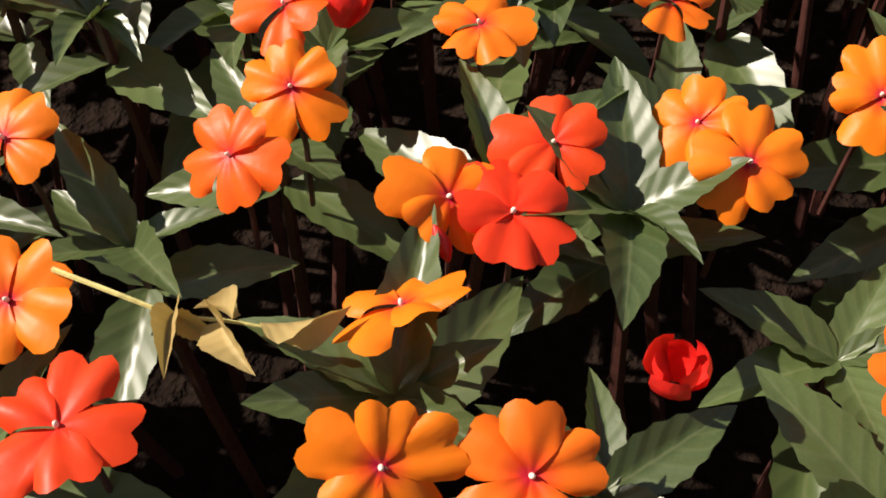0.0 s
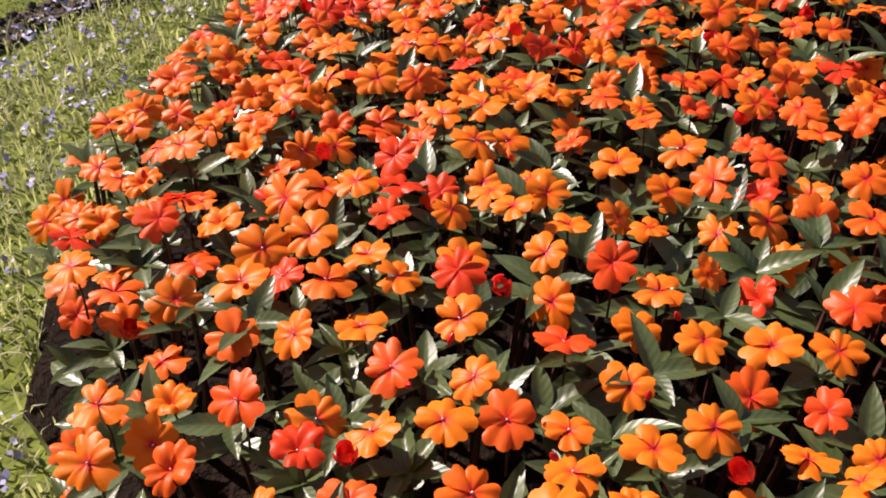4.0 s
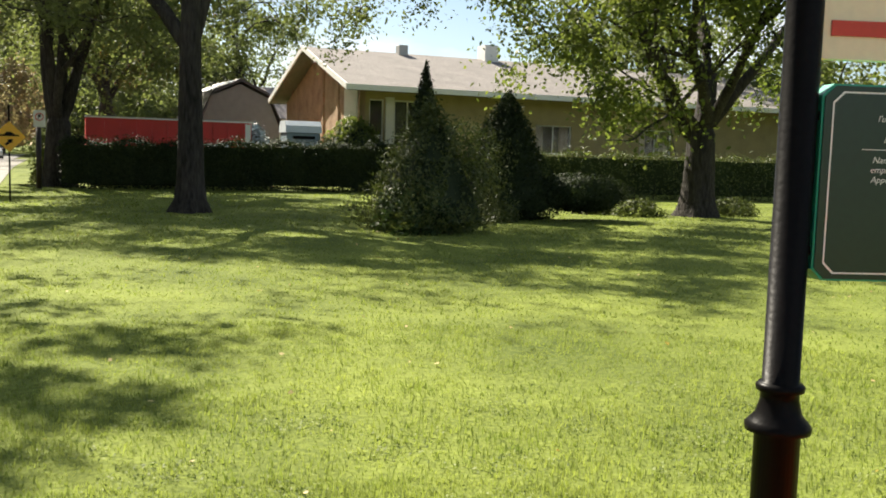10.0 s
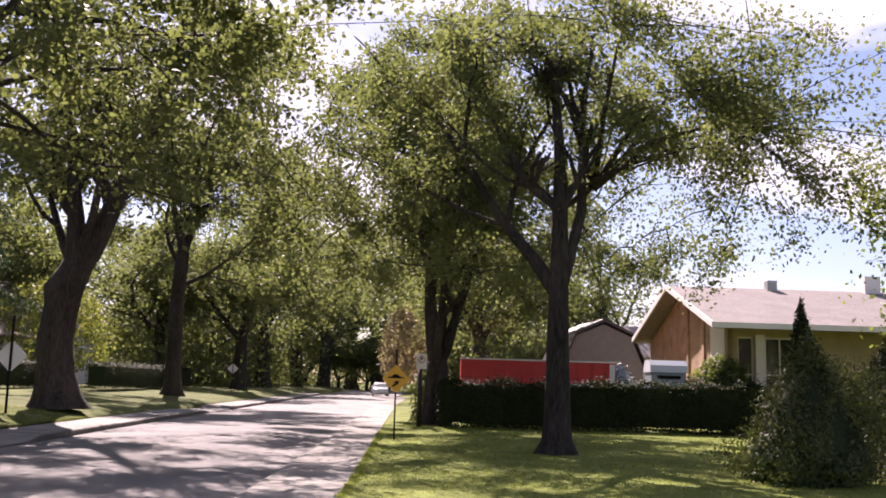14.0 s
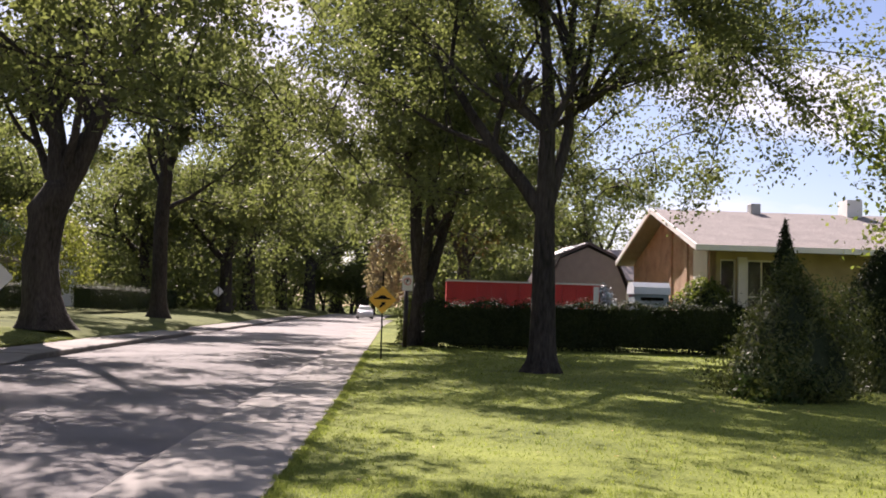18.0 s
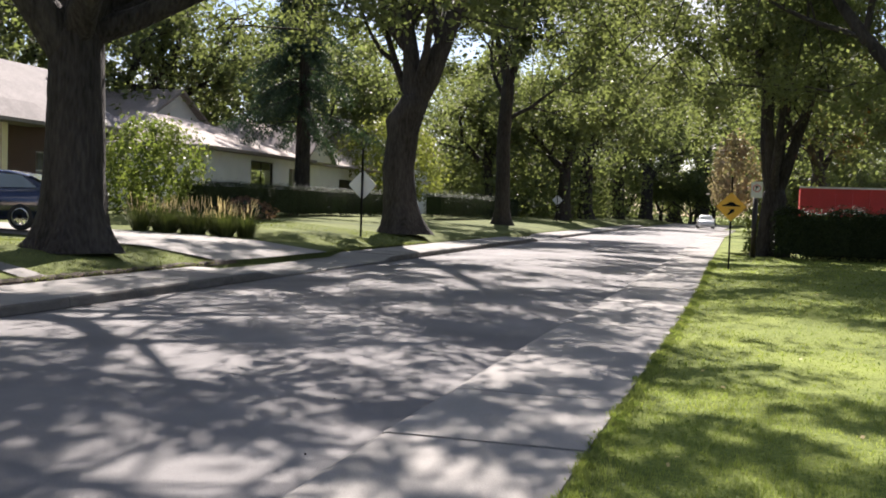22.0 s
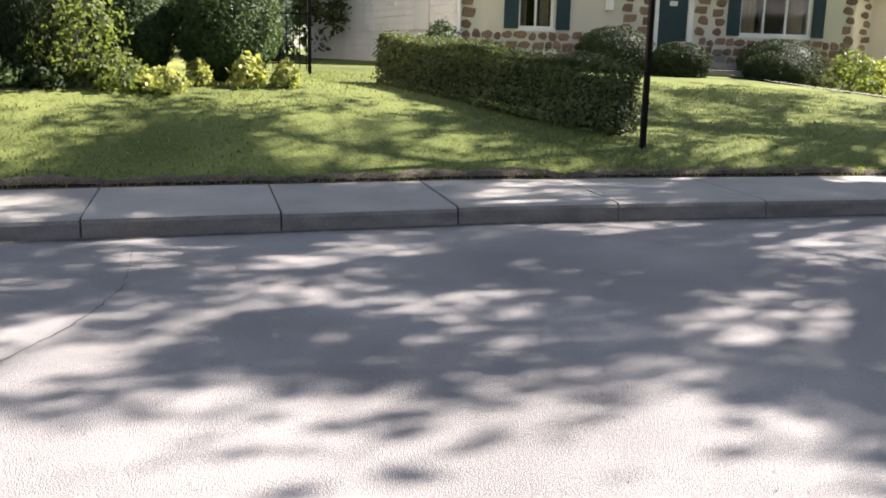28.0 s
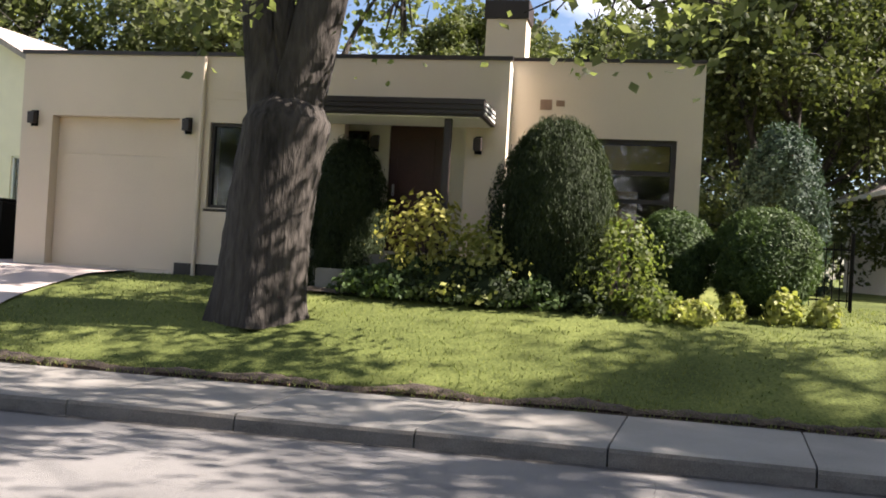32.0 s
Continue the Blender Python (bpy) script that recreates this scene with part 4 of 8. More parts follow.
def roof_bm(x0, x1, y0, y1, z, top, over=0.4, hip=0.0, along='y', thick=0.14):
    """A pitched roof over a rectangle: ridge along x or y; hip: how far the ridge stops short of the ends."""
    bm = bmesh.new()
    a0, a1, b0, b1 = x0 - over, x1 + over, y0 - over, y1 + over
    if not hip:
        # open gables: two sloping slabs
        for side in (0, 1):
            if along == 'y':
                e, m, q0, q1 = (a0, a1)[side], (a0 + a1) / 2, b0, b1
                put = lambda u, v, w: (u, v, w)
            else:
                e, m, q0, q1 = (b0, b1)[side], (b0 + b1) / 2, a0, a1
                put = lambda u, v, w: (v, u, w)
            vs = [bm.verts.new(put(*c)) for c in ((e, q0, z), (m, q0, top), (m, q1, top), (e, q1, z), (e, q0, z - thick), (m, q0, top - thick), (m, q1, top - thick), (e, q1, z - thick))]
            for f in ((0, 1, 2, 3), (7, 6, 5, 4), (0, 4, 5, 1), (1, 5, 6, 2), (2, 6, 7, 3), (3, 7, 4, 0)):
                bm.faces.new([vs[k] for k in f])
        bmesh.ops.recalc_face_normals(bm, faces=bm.faces)
        return bm
    if along == 'y':
        r = [((a0 + a1) / 2, b0 + hip), ((a0 + a1) / 2, b1 - hip)]
    else:
        r = [(a0 + hip, (b0 + b1) / 2), (a1 - hip, (b0 + b1) / 2)]
    for dz in (0.0,):
        c = [bm.verts.new((x, y, z)) for x, y in ((a0, b0), (a1, b0), (a1, b1), (a0, b1))]
        t = [bm.verts.new((x, y, top)) for x, y in r]
        lo = [bm.verts.new((x, y, z - thick)) for x, y in ((a0, b0), (a1, b0), (a1, b1), (a0, b1))]
        if along == 'y':
            bm.faces.new((c[1], c[2], t[1], t[0]))
            bm.faces.new((c[3], c[0], t[0], t[1]))
            bm.faces.new((c[0], c[1], t[0]))
            bm.faces.new((c[2], c[3], t[1]))
        else:
            bm.faces.new((c[0], c[1], t[1], t[0]))
            bm.faces.new((c[2], c[3], t[0], t[1]))
            bm.faces.new((c[1], c[2], t[1]))
            bm.faces.new((c[3], c[0], t[0]))
        for k in range(4):
            bm.faces.new((c[k], c[(k + 1) % 4], lo[(k + 1) % 4], lo[k]))
        bm.faces.new(lo[::-1])
    bmesh.ops.recalc_face_normals(bm, faces=bm.faces)
    return bm


def shingle_material(name, color):
    m = material(name, color, 0.95, 0.22, 1.2, 30, 0.4)
    n, l = m.node_tree.nodes, m.node_tree.links
    co = n.new("ShaderNodeTexCoord")
    br = n.new("ShaderNodeTexBrick")
    br.inputs["Scale"].default_value = 3.2
    br.inputs["Mortar Size"].default_value = 0.02
    br.inputs["Color1"].default_value = (1.05, 1.05, 1.05, 1)
    br.inputs["Color2"].default_value = (0.86, 0.85, 0.84, 1)
    br.inputs["Mortar"].default_value = (0.62, 0.61, 0.60, 1)
    sw = n.new("ShaderNodeMapping")
    sw.inputs["Rotation"].default_value = (0, 0, math.pi / 2)
    l.new(co.outputs["Object"], sw.inputs["Vector"])
    l.new(sw.outputs["Vector"], br.inputs["Vector"])
    mx = n.new("ShaderNodeMixRGB")
    mx.blend_type = 'MULTIPLY'
    mx.inputs["Fac"].default_value = 1.0
    b = n["Principled BSDF"]
    src = b.inputs["Base Color"].links[0].from_socket
    l.new(src, mx.inputs["Color1"])
    l.new(br.outputs["Color"], mx.inputs["Color2"])
    l.new(mx.outputs["Color"], b.inputs["Base Color"])
    return m


def brick_material(name, color, mortar, scale=4.2):
    m = material(name, color, 0.92, 0.3, 1.5, 30, 0.3)
    n, l = m.node_tree.nodes, m.node_tree.links
    co = n.new("ShaderNodeTexCoord")
    sp = n.new("ShaderNodeSeparateXYZ")
    cb = n.new("ShaderNodeCombineXYZ")
    ad = n.new("ShaderNodeMath")
    l.new(co.outputs["Object"], sp.inputs[0])
    l.new(sp.outputs["X"], ad.inputs[0])
    l.new(sp.outputs["Y"], ad.inputs[1])
    l.new(ad.outputs[0], cb.inputs["X"])
    l.new(sp.outputs["Z"], cb.inputs["Y"])
    br = n.new("ShaderNodeTexBrick")
    br.inputs["Scale"].default_value = scale
    br.inputs["Mortar Size"].default_value = 0.022
    br.inputs["Color1"].default_value = (*color, 1)
    br.inputs["Color2"].default_value = (*[c * 0.62 for c in color], 1)
    br.inputs["Mortar"].default_value = (*mortar, 1)
    l.new(cb.outputs[0], br.inputs["Vector"])
    b = n["Principled BSDF"]
    l.new(br.outputs["Color"], b.inputs["Base Color"])
    return m


M_ROOF = shingle_material("shingles_grey", (0.32, 0.275, 0.25))
M_ROOF_T = shingle_material("shingles_taupe", (0.215, 0.195, 0.18))
M_BRICKWALL = brick_material("brick_wall", (0.105, 0.052, 0.040), (0.21, 0.17, 0.14))
M_BLOCK = material("painted_brick", (0.62, 0.52, 0.40), 0.9, 0.08, 0.8, 60, 0.3)


def sconce(parent, y, z, x):
    s = part("sconce", boxes((x, x + 0.05, y - 0.05, y + 0.05, z - 0.13, z + 0.13)), M_BLACK, parent, "small dark wall lantern")
    part("lantern", boxes((x + 0.05, x + 0.15, y - 0.06, y + 0.06, z - 0.09, z + 0.10), bevel=0.01), M_DARKWOOD, s)


M_LEAF_GOLD_CLOTH = material("amber_cloth", (0.42, 0.30, 0.10), 0.9, 0.3, 3, 30, 0.1, translucent=0.3)
# flat-roofed beige house
fh = thing("flat_roof_house", pose(-15.0, -0.25, 1.15, 0, 0, 5.15), "low flat-roofed beige stucco house with a dark canopy", "house", "houses")
part("wall", wall_bm(-3.3, 0, -0.6, 3.52, 0.25, [(-2.3, -0.36, 0.95, 2.37)]), M_BLOCK, fh)
part("wall", wall_bm(-10.94, -5.5, -0.6, 3.42, 0.25, [(-10.37, -8.10, -0.02, 2.42), (-7.57, -6.35, 1.02, 2.37)]), M_BLOCK, fh, m=pose(0.5, 0, 0))
part("wall", wall_bm(-5.5, -2.84, -0.6, 3.42, 0.22, [(-5.35, -3.45, 0.45, 2.52)]), M_STUCCO, fh, m=pose(0.5, 0, 0))
part("wall", boxes((-0.28, 0.48, -3.06, -2.86, -0.6, 3.40)), M_WHITE, fh, "sunlit white return wall")
part("wall", boxes((-8.5, -0.26, -0.24, -0.01, -0.6, 3.50)), M_STUCCO, fh)
part("wall", boxes((-8.5, 0.24, -10.92, -10.70, -0.6, 3.40)), M_STUCCO, fh)
part("wall", boxes((-8.75, -8.51, -10.9, 0, -0.6, 3.5)), M_STUCCO, fh)
part("wall", wall_bm(-5.6, -3.2, 0.4, 2.6, 0.15, [(-4.80, -3.92, 0.5, 2.50), (-5.56, -5.14, 1.35, 2.4)]), M_STUCCO_W, fh, "pale stucco porch recess", m=pose(-0.15, 0, 0))
part("ceiling", boxes((-0.14, 0.27, -5.48, -3.3, 2.53, 2.62)), M_WHITE, fh)
part("roof", boxes((-8.7, 0.45, -10.9, -2.9, 3.30, 3.38)), M_DARK, fh, "flat dark roof deck")
part("roof", boxes((-8.7, -0.02, -3.4, -0.02, 3.40, 3.48)), M_DARK, fh)
part("coping", boxes((0.46, 0.53, -10.98, -2.80, 3.42, 3.48)), M_DARKWOOD, fh, "thin dark metal roof edge")
part("coping", boxes((-0.05, 0.03, -3.4, 0.04, 3.52, 3.57)), M_DARKWOOD, fh)
gd = part("garage_door", boxes((0.24, 0.285, -10.37, -8.10, -0.02, 2.42)), M_BLOCK, fh, "plain beige garage door")
for k in range(4):
    part("panel", boxes((0.286, 0.30, -10.365, -8.105, -0.014 + 0.61 * k, 0.594 + 0.61 * k), bevel=0.001), M_BLOCK, gd)
part("plinth", boxes((0.46, 0.515, -8.05, -5.6, -0.6, 0.12)), M_DARKWOOD, fh)
bm = bmesh.new()
lathe(bm, ((0.035, -0.3), (0.035, 3.4)), 10, pose(0.55, -7.70, 0))
part("downpipe", bm, M_BLOCK, fh)
window(fh, pose(0.44, -6.96, 1.695), 1.22, 1.35, M_DARKWOOD, 2, 1, name="window", curtain=False, label="dark-framed window")
# added dark panels that make the panes look unlit inside
part("wall", boxes((-0.9, -0.8, -8.0, -5.6, -0.5, 3.2)), M_DARK, fh, "dark panel standing for the unlit room")
part("wall", boxes((-1.9, -1.8, -3.0, -0.3, -0.5, 3.2)), M_DARK, fh, "dark panel standing for the unlit room")
part("blind", boxes((-0.42, -0.40, -2.2, -0.45, 1.95, 2.36)), M_LEAF_GOLD_CLOTH, fh, "warm yellow blind in the top pane")
part("bookcase", boxes((-1.75, -1.45, -1.9, -0.9, 0.4, 1.7)), M_TANSTONE, fh)
window(fh, pose(-0.06, -1.33, 1.66), 1.94, 1.42, M_DARKWOOD, 1, 3, name="window", bar=0.075, curtain=False, label="dark-framed window of three wide panes")
window(fh, pose(-0.2, -5.35, 1.875), 0.42, 1.05, M_DARKWOOD, 1, 1, name="window", curtain=False)
door = part("door", boxes((-0.24, -0.19, -4.80, -3.92, 0.5, 2.50)), M_DOORRED, fh, "oxblood front door")
for a, b in ((0.62, 1.3), (1.42, 2.3)):
    part("panel", boxes((-0.19, -0.175, -4.66, -4.06, a, b), bevel=0.008), M_DOORRED, door)
part("handle", boxes((-0.19, -0.13, -4.72, -4.69, 1.38, 1.56), bevel=0.008), M_GREYSTEEL, door)
part("porch_floor", boxes((-0.15, 1.25, -5.5, -3.0, -0.6, 0.44)), M_CONCRETE, fh)
part("step", boxes((1.26, 1.6, -5.3, -3.3, -0.6, 0.20)), M_CONCRETE, fh)
can = part("canopy", boxes((0.51, 1.55, -5.65, -3.02, 2.42, 2.66)), M_DARKWOOD, fh, "flat dark timber canopy")
for k in range(3):
    part("stripe", boxes((0.62, 1.5, -3.018, -3.004, 2.455 + 0.068 * k, 2.48 + 0.068 * k)), M_WHITE, can)
    part("batten", boxes((1.552, 1.575, -5.65, -3.02, 2.44 + 0.072 * k, 2.485 + 0.072 * k)), M_DARKWOOD, can)
part("post", boxes((1.30, 1.40, -3.60, -3.50, 0.44, 2.40)), M_DARKWOOD, fh)
part("soffit", boxes((0.53, 1.48, -5.6, -3.08, 2.402, 2.418)), M_WHITE, can, "pale painted soffit")
chim = part("chimney", boxes((-3.7, -3.0, -3.84, -3.09, 3.35, 4.95)), M_STUCCO, fh)
part("chimney_cap", boxes((-3.74, -2.96, -3.88, -3.05, 4.96, 5.30)), M_DARKWOOD, chim, "dark metal chimney cap")
for y, z, x in ((-10.68, 2.35, 0.5), (-7.93, 2.3, 0.5), (-3.25, 2.14, 0.5), (-5.02, 2.2, -0.15)):
    sconce(fh, y, z, x)
part("relief", boxes((0.501, 0.512, -7.55, -6.3, 2.74, 2.77), (0.501, 0.512, -7.55, -6.3, 2.86, 2.89)), M_STUCCO, fh)
part("stain", boxes((0.002, 0.006, -2.42, -2.24, 2.78, 2.94), (0.002, 0.006, -2.18, -2.05, 2.84, 2.93)), M_STONE, fh, "patch of flaked plaster")
bin_ = thing("wheeled_bin", pose(-14.25, -12.1, lot_z(-14.25, -12.1)), "dark wheeled rubbish bin beside the garage", "bin")
bm = bmesh.new()
polygon_prism(bm, ((-0.27, 0), (0.27, 0), (0.33, 1.0), (-0.33, 1.0)), -0.3, 0.3)
part("body", bm, M_BLACK, bin_)
part("lid", boxes((-0.34, 0.34, -0.36, 0.36, 1.003, 1.07), bevel=0.015), M_BLACK, bin_)
for s in (-1, 1):
    bm = bmesh.new()
    lathe(bm, ((0.1, -0.025), (0.1, 0.025)), 14, pose(-0.3, s * 0.24, 0.1, 90, 0, 0))
    part("wheel", bm, M_TYRE, bin_)

# yellow house beyond the garage
yh = thing("yellow_house", pose(-19.5, -22.5, 1.15), "yellow clapboard house with a white window", "house", "houses")
part("wall", wall_bm(0, 9, -0.5, 3.2, 0.2, [(5.9, 7.6, 0.9, 2.3)]), M_CREAM, yh)
bm = bmesh.new()
polygon_prism(bm, ((0.0, 3.2), (9, 3.2), (4.5, 5.6)), -0.2, 0)
part("gable", bm, M_CREAM, yh)
part("wall", boxes((-9, -0.2, 8.8, 9, -0.5, 3.2)), M_CREAM, yh)
part("roof", roof_bm(-9, 0, 0, 9, 3.25, 5.7, 0.35, 0, 'x'), M_ROOF, yh)
window(yh, pose(-0.05, 6.75, 1.6), 1.7, 1.4, M_WHITE, 3, 1)

# house with fieldstone trim
sh = thing("stone_trim_house", pose(-21.5, 0, 0), "cream stucco bungalow with brown fieldstone trim and dark shutters", "house", "houses")
Y0, Y1, ZG, ZE = 5.91, 16.2, 1.0, 4.0
part("wall", wall_bm(Y0, Y1, ZG, ZE, 0.25, [(7.35, 8.20, 2.1, 3.66), (10.82, 11.60, 1.66, 3.62), (13.0, 14.95, 2.1, 3.54)]), M_STUCCO_W, sh)
# made-up dark panel, so that the window openings read as unlit
part("wall", wall_bm(Y0 + 0.25, Y1 - 0.25, ZG, ZE, 0.2, []), M_DARK, sh, "dark panel standing for the unlit rooms", m=pose(-4.0, 0, 0))
SKEW = Matrix.Translation((0, Y0, 0)) @ Matrix.Rotation(radians(9.4), 4, 'Z') @ Matrix.Translation((0, -Y0, 0))
side = part("wall", boxes((-12.5, -0.02, Y0, Y0 + 0.2, ZG, ZE)), M_WHITE, sh, "white clapboard side wall", m=SKEW)
part("roof", roof_bm(-12.6, -1.2, Y0, Y0 + 6.0, ZE + 0.15, 6.2, 0.45, 3.0, 'x'), M_ROOF, sh, "hipped rear wing roof", m=SKEW)
part("gutter", boxes((-12.6, 0.3, Y0 - 0.54, Y0 - 0.45, ZE - 0.0, ZE + 0.13)), M_WHITE, sh, m=SKEW)
part("wall", boxes((-12.5, -0.26, Y1 - 0.2, Y1, ZG, ZE)), M_STUCCO_W, sh)
part("wall", boxes((-12.7, -12.5, Y0, Y1, ZG, ZE)), M_STUCCO_W, sh)
for k in range(16):
    z = ZG + 0.1 + 0.186 * k
    bm = bmesh.new()
    polygon_prism(bm, ((Y0 - 0.004, z + 0.183), (Y0 - 0.042, z + 0.012), (Y0 - 0.042, z), (Y0 + 0.01, z), (Y0 + 0.01, z + 0.183)), -8.2, -0.06)
    part("board", bm, M_WHITE, side)
for x, z0, z1, w in ((-2.03, 2.05, 3.8, 0.95), (-4.1, 2.75, 3.7, 0.6), (-6.05, 2.15, 3.75, 0.7)):
    if x < -2.5:
        window(sh, SKEW @ pose(x, Y0 - 0.05, (z0 + z1) / 2, 0, 0, -90), w, z1 - z0, M_WHITE, 1, 2, curtain=False)
    else:
        part("shutter", boxes((x - w / 2, x + w / 2, Y0 - 0.06, Y0 - 0.043, z0, z1)), M_WHITE, side, "blank white panel")
part("cornerboard", boxes((-0.06, 0.02, Y0 - 0.035, Y0 + 0.05, ZG, ZE)), M_WHITE, sh)
bm = bmesh.new()
lathe(bm, ((0.04, ZG), (0.04, ZE)), 8, pose(0.07, Y0 + 0.02, 0))
part("downpipe", bm, M_WHITE, sh)
roof = part("roof", roof_bm(-12.6, 0, Y0 + 0.1, Y1, ZE + 0.16, 6.4, 0.45, 4.6, 'x'), M_ROOF, sh, "hipped roof of faded grey shingles")
part("gutter", boxes((0.45, 0.54, Y0 - 0.45, Y1 + 0.45, ZE - 0.0, ZE + 0.13)), M_WHITE, sh)
window(sh, pose(-0.05, 7.775, 2.88), 0.86, 1.56, M_WHITE, 2, 1)
window(sh, pose(-0.05, 13.975, 2.82), 1.96, 1.44, M_WHITE, 3, 1)
for y, z, h in ((7.16, 2.88, 1.6), (8.41, 2.88, 1.6), (12.80, 2.82, 1.5), (15.14, 2.82, 1.5)):
    s = part("shutter", boxes((0.003, 0.045, y - 0.17, y + 0.17, z - h / 2, z + h / 2), bevel=0.006), M_TEAL, sh, "dark teal shutter")
    for k in range(9):
        zz = z - h / 2 + 0.1 + k * (h - 0.2) / 9
        part("slat", boxes((0.045, 0.055, y - 0.13, y + 0.13, zz, zz + 0.09)), M_TEAL, s)
d = part("door", boxes((-0.1, -0.05, 10.82, 11.60, 1.66, 3.62)), M_TEAL, sh, "dark teal front door")
part("door_light", boxes((-0.05, -0.044, 10.95, 11.47, 3.05, 3.4)), M_GLASS, d)
part("plaque", boxes((-0.05, -0.04, 11.12, 11.32, 2.72, 2.83)), M_WHITESIGN, d)
part("kickplate", boxes((-0.05, -0.042, 11.05, 11.38, 1.7, 1.78)), M_GREYSTEEL, d)
part("door_frame", boxes((-0.06, 0.03, 10.70, 10.815, 1.66, 3.74), (-0.06, 0.03, 11.605, 11.72, 1.66, 3.74), (-0.06, 0.03, 10.816, 11.604, 3.625, 3.74)), M_WHITE, sh)
for k in range(3):
    part("step", boxes((0.02, 1.5 - 0.42 * k, 10.5, 12.3, 1.0, 1.28 + 0.16 * k - 0.02)), M_CONCRETE, sh)
part("mailbox", boxes((0.003, 0.12, 9.45, 9.62, 2.55, 2.95), bevel=0.01), M_WHITE, sh)
STONES = []
for seed in range(7):
    rs = random.Random(90 + seed)
    bm = bmesh.new()
    n = rs.randint(6, 8)
    ring0, ring1 = [], []
    for k in range(n):
        a = 2 * math.pi * (k + rs.uniform(-0.25, 0.25)) / n
        r = 0.5 * rs.uniform(0.86, 1.12)
        # rounded-square outline
        q = max(abs(math.cos(a)), abs(math.sin(a)))
        y, z = r * math.cos(a) / q * 0.93, r * math.sin(a) / q * 0.93
        ring0.append(bm.verts.new((0.0, y, z)))
        ring1.append(bm.verts.new((1.0, y * 0.86, z * 0.86)))
    bm.faces.new(ring1)
    for k in range(n):
        bm.faces.new((ring0[k], ring0[(k + 1) % n], ring1[(k + 1) % n], ring1[k]))
    bmesh.ops.recalc_face_normals(bm, faces=bm.faces)
    STONES.append(mesh_of(bm, "stone", M_STONE))
rs = random.Random(5)


def stone(parent, y, z, w, h, x=0.0, deep=0.04):
    part("stone", STONES[rs.randrange(7)], None, parent, m=Matrix.LocRotScale((x, y, z), Euler((rs.uniform(-0.08, 0.08), 0, 0)), (deep, w * 1.1, h * 1.1)))


def quoins(parent, y, z0, z1, x=0.0, w=0.3):
    z, k = z0, 0
    while z < z1 - 0.12:
        h = rs.uniform(0.17, 0.24)
        stone(parent, y + (0.04 if k % 2 else -0.04), z + h / 2, w * rs.uniform(0.75, 1.1), h * 0.9, x)
        z += h + 0.03
        k += 1


for y in (6.12, 10.05, 10.52, 11.95, 12.42, 16.02):
    quoins(sh, y, 2.05 if y < 16 else 1.2, 3.9)
for y0, y1 in ((5.95, 10.6), (11.85, 16.1)):
    z = 1.15
    while z < 1.98:
        y = y0 + rs.uniform(0, 0.1)
        h = rs.uniform(0.16, 0.24)
        while y < y1 - 0.1:
            w = rs.uniform(0.16, 0.36)
            stone(sh, y + w / 2, z + h / 2 + rs.uniform(-0.03, 0.03), w * 0.92, h * rs.uniform(0.8, 1.0))
            y += w + 0.02
        z += h + 0.025

# stucco garage annex with a stone surround
ga = part("annex", wall_bm(16.35, 20.75, 0.6, 3.92, 0.25, [(17.3, 20.05, 0.7, 3.15)]), M_STUCCO_W, sh, "stucco garage annex with a blocked door", m=pose(-0.8, 0, 0))
part("garage_door", boxes((-0.95, -0.92, 17.3, 20.05, 0.7, 3.15)), M_BLOCK, ga.parent, "plain cream garage panel")
part("annex_wall", boxes((-8, -1.06, 16.36, 16.6, 0.6, 3.9), (-8, -1.06, 20.5, 20.74, 0.6, 3.9)), M_STUCCO_W, sh)
part("annex_roof", boxes((-8, -0.86, 16.3, 20.7, 3.8, 3.86)), M_DARK, sh)
part("coping", boxes((-1.05, -0.74, 16.3, 20.8, 3.93, 4.02)), M_WHITE, sh)
part("vent", boxes((-0.919, -0.90, 18.35, 18.75, 2.62, 2.92)), M_DARKWOOD, sh, "small dark vent")
quoins(sh, 17.12, 0.95, 3.3, -0.8, 0.24)
quoins(sh, 20.2, 0.85, 3.3, -0.8, 0.24)
quoins(sh, 20.6, 0.85, 3.5, -0.8, 0.24)
for k in range(12):
    stone(sh, 17.35 + 0.24 * k, 3.27, 0.2, rs.uniform(0.17, 0.24), -0.8)

# brick house behind the parked car
bh = thing("brick_house", pose(-24.2, 0, 0), "red-brown brick house with broad taupe shingle roof", "house", "houses")
part("wall", wall_bm(25.0, 37.0, 0.4, 4.5, 0.25, [(27.6, 29.6, 0.9, 3.4), (32.5, 34.0, 1.7, 3.2)]), M_BRICKWALL, bh, m=pose(-0.8, 0, 0))
part("wall", boxes((-8, -1.06, 36.75, 37.0, 0.4, 4.5)), M_BRICKWALL, bh)
part("wall", boxes((-8, -1.55, 25.0, 25.25, 0.4, 4.5), (-1.55, -0.81, 25.0, 25.25, 0.4, 1.9), (-1.55, -0.81, 25.0, 25.25, 3.7, 4.5)), M_BRICKWALL, bh)
part("roof", roof_bm(-7.6, -0.6, 25.4, 37.2, 4.5, 7.15, 0.6, 0, 'y'), M_ROOF_T, bh)
bm = bmesh.new()
q = [[bm.verts.new((x, y, z)) for x, z in ((-8.0, 4.42), (-0.2, 4.42), (-4.1, 7.02))] for y in (24.77, 24.99)]
bm.faces.new(q[0])
bm.faces.new(q[1][::-1])
for k in range(3):
    bm.faces.new((q[0][k], q[1][k], q[1][(k + 1) % 3], q[0][(k + 1) % 3]))
bmesh.ops.recalc_face_normals(bm, faces=bm.faces)
sg = part("side_gable", bm, M_BRICKWALL, bh, "brown brick gable with a round vent")
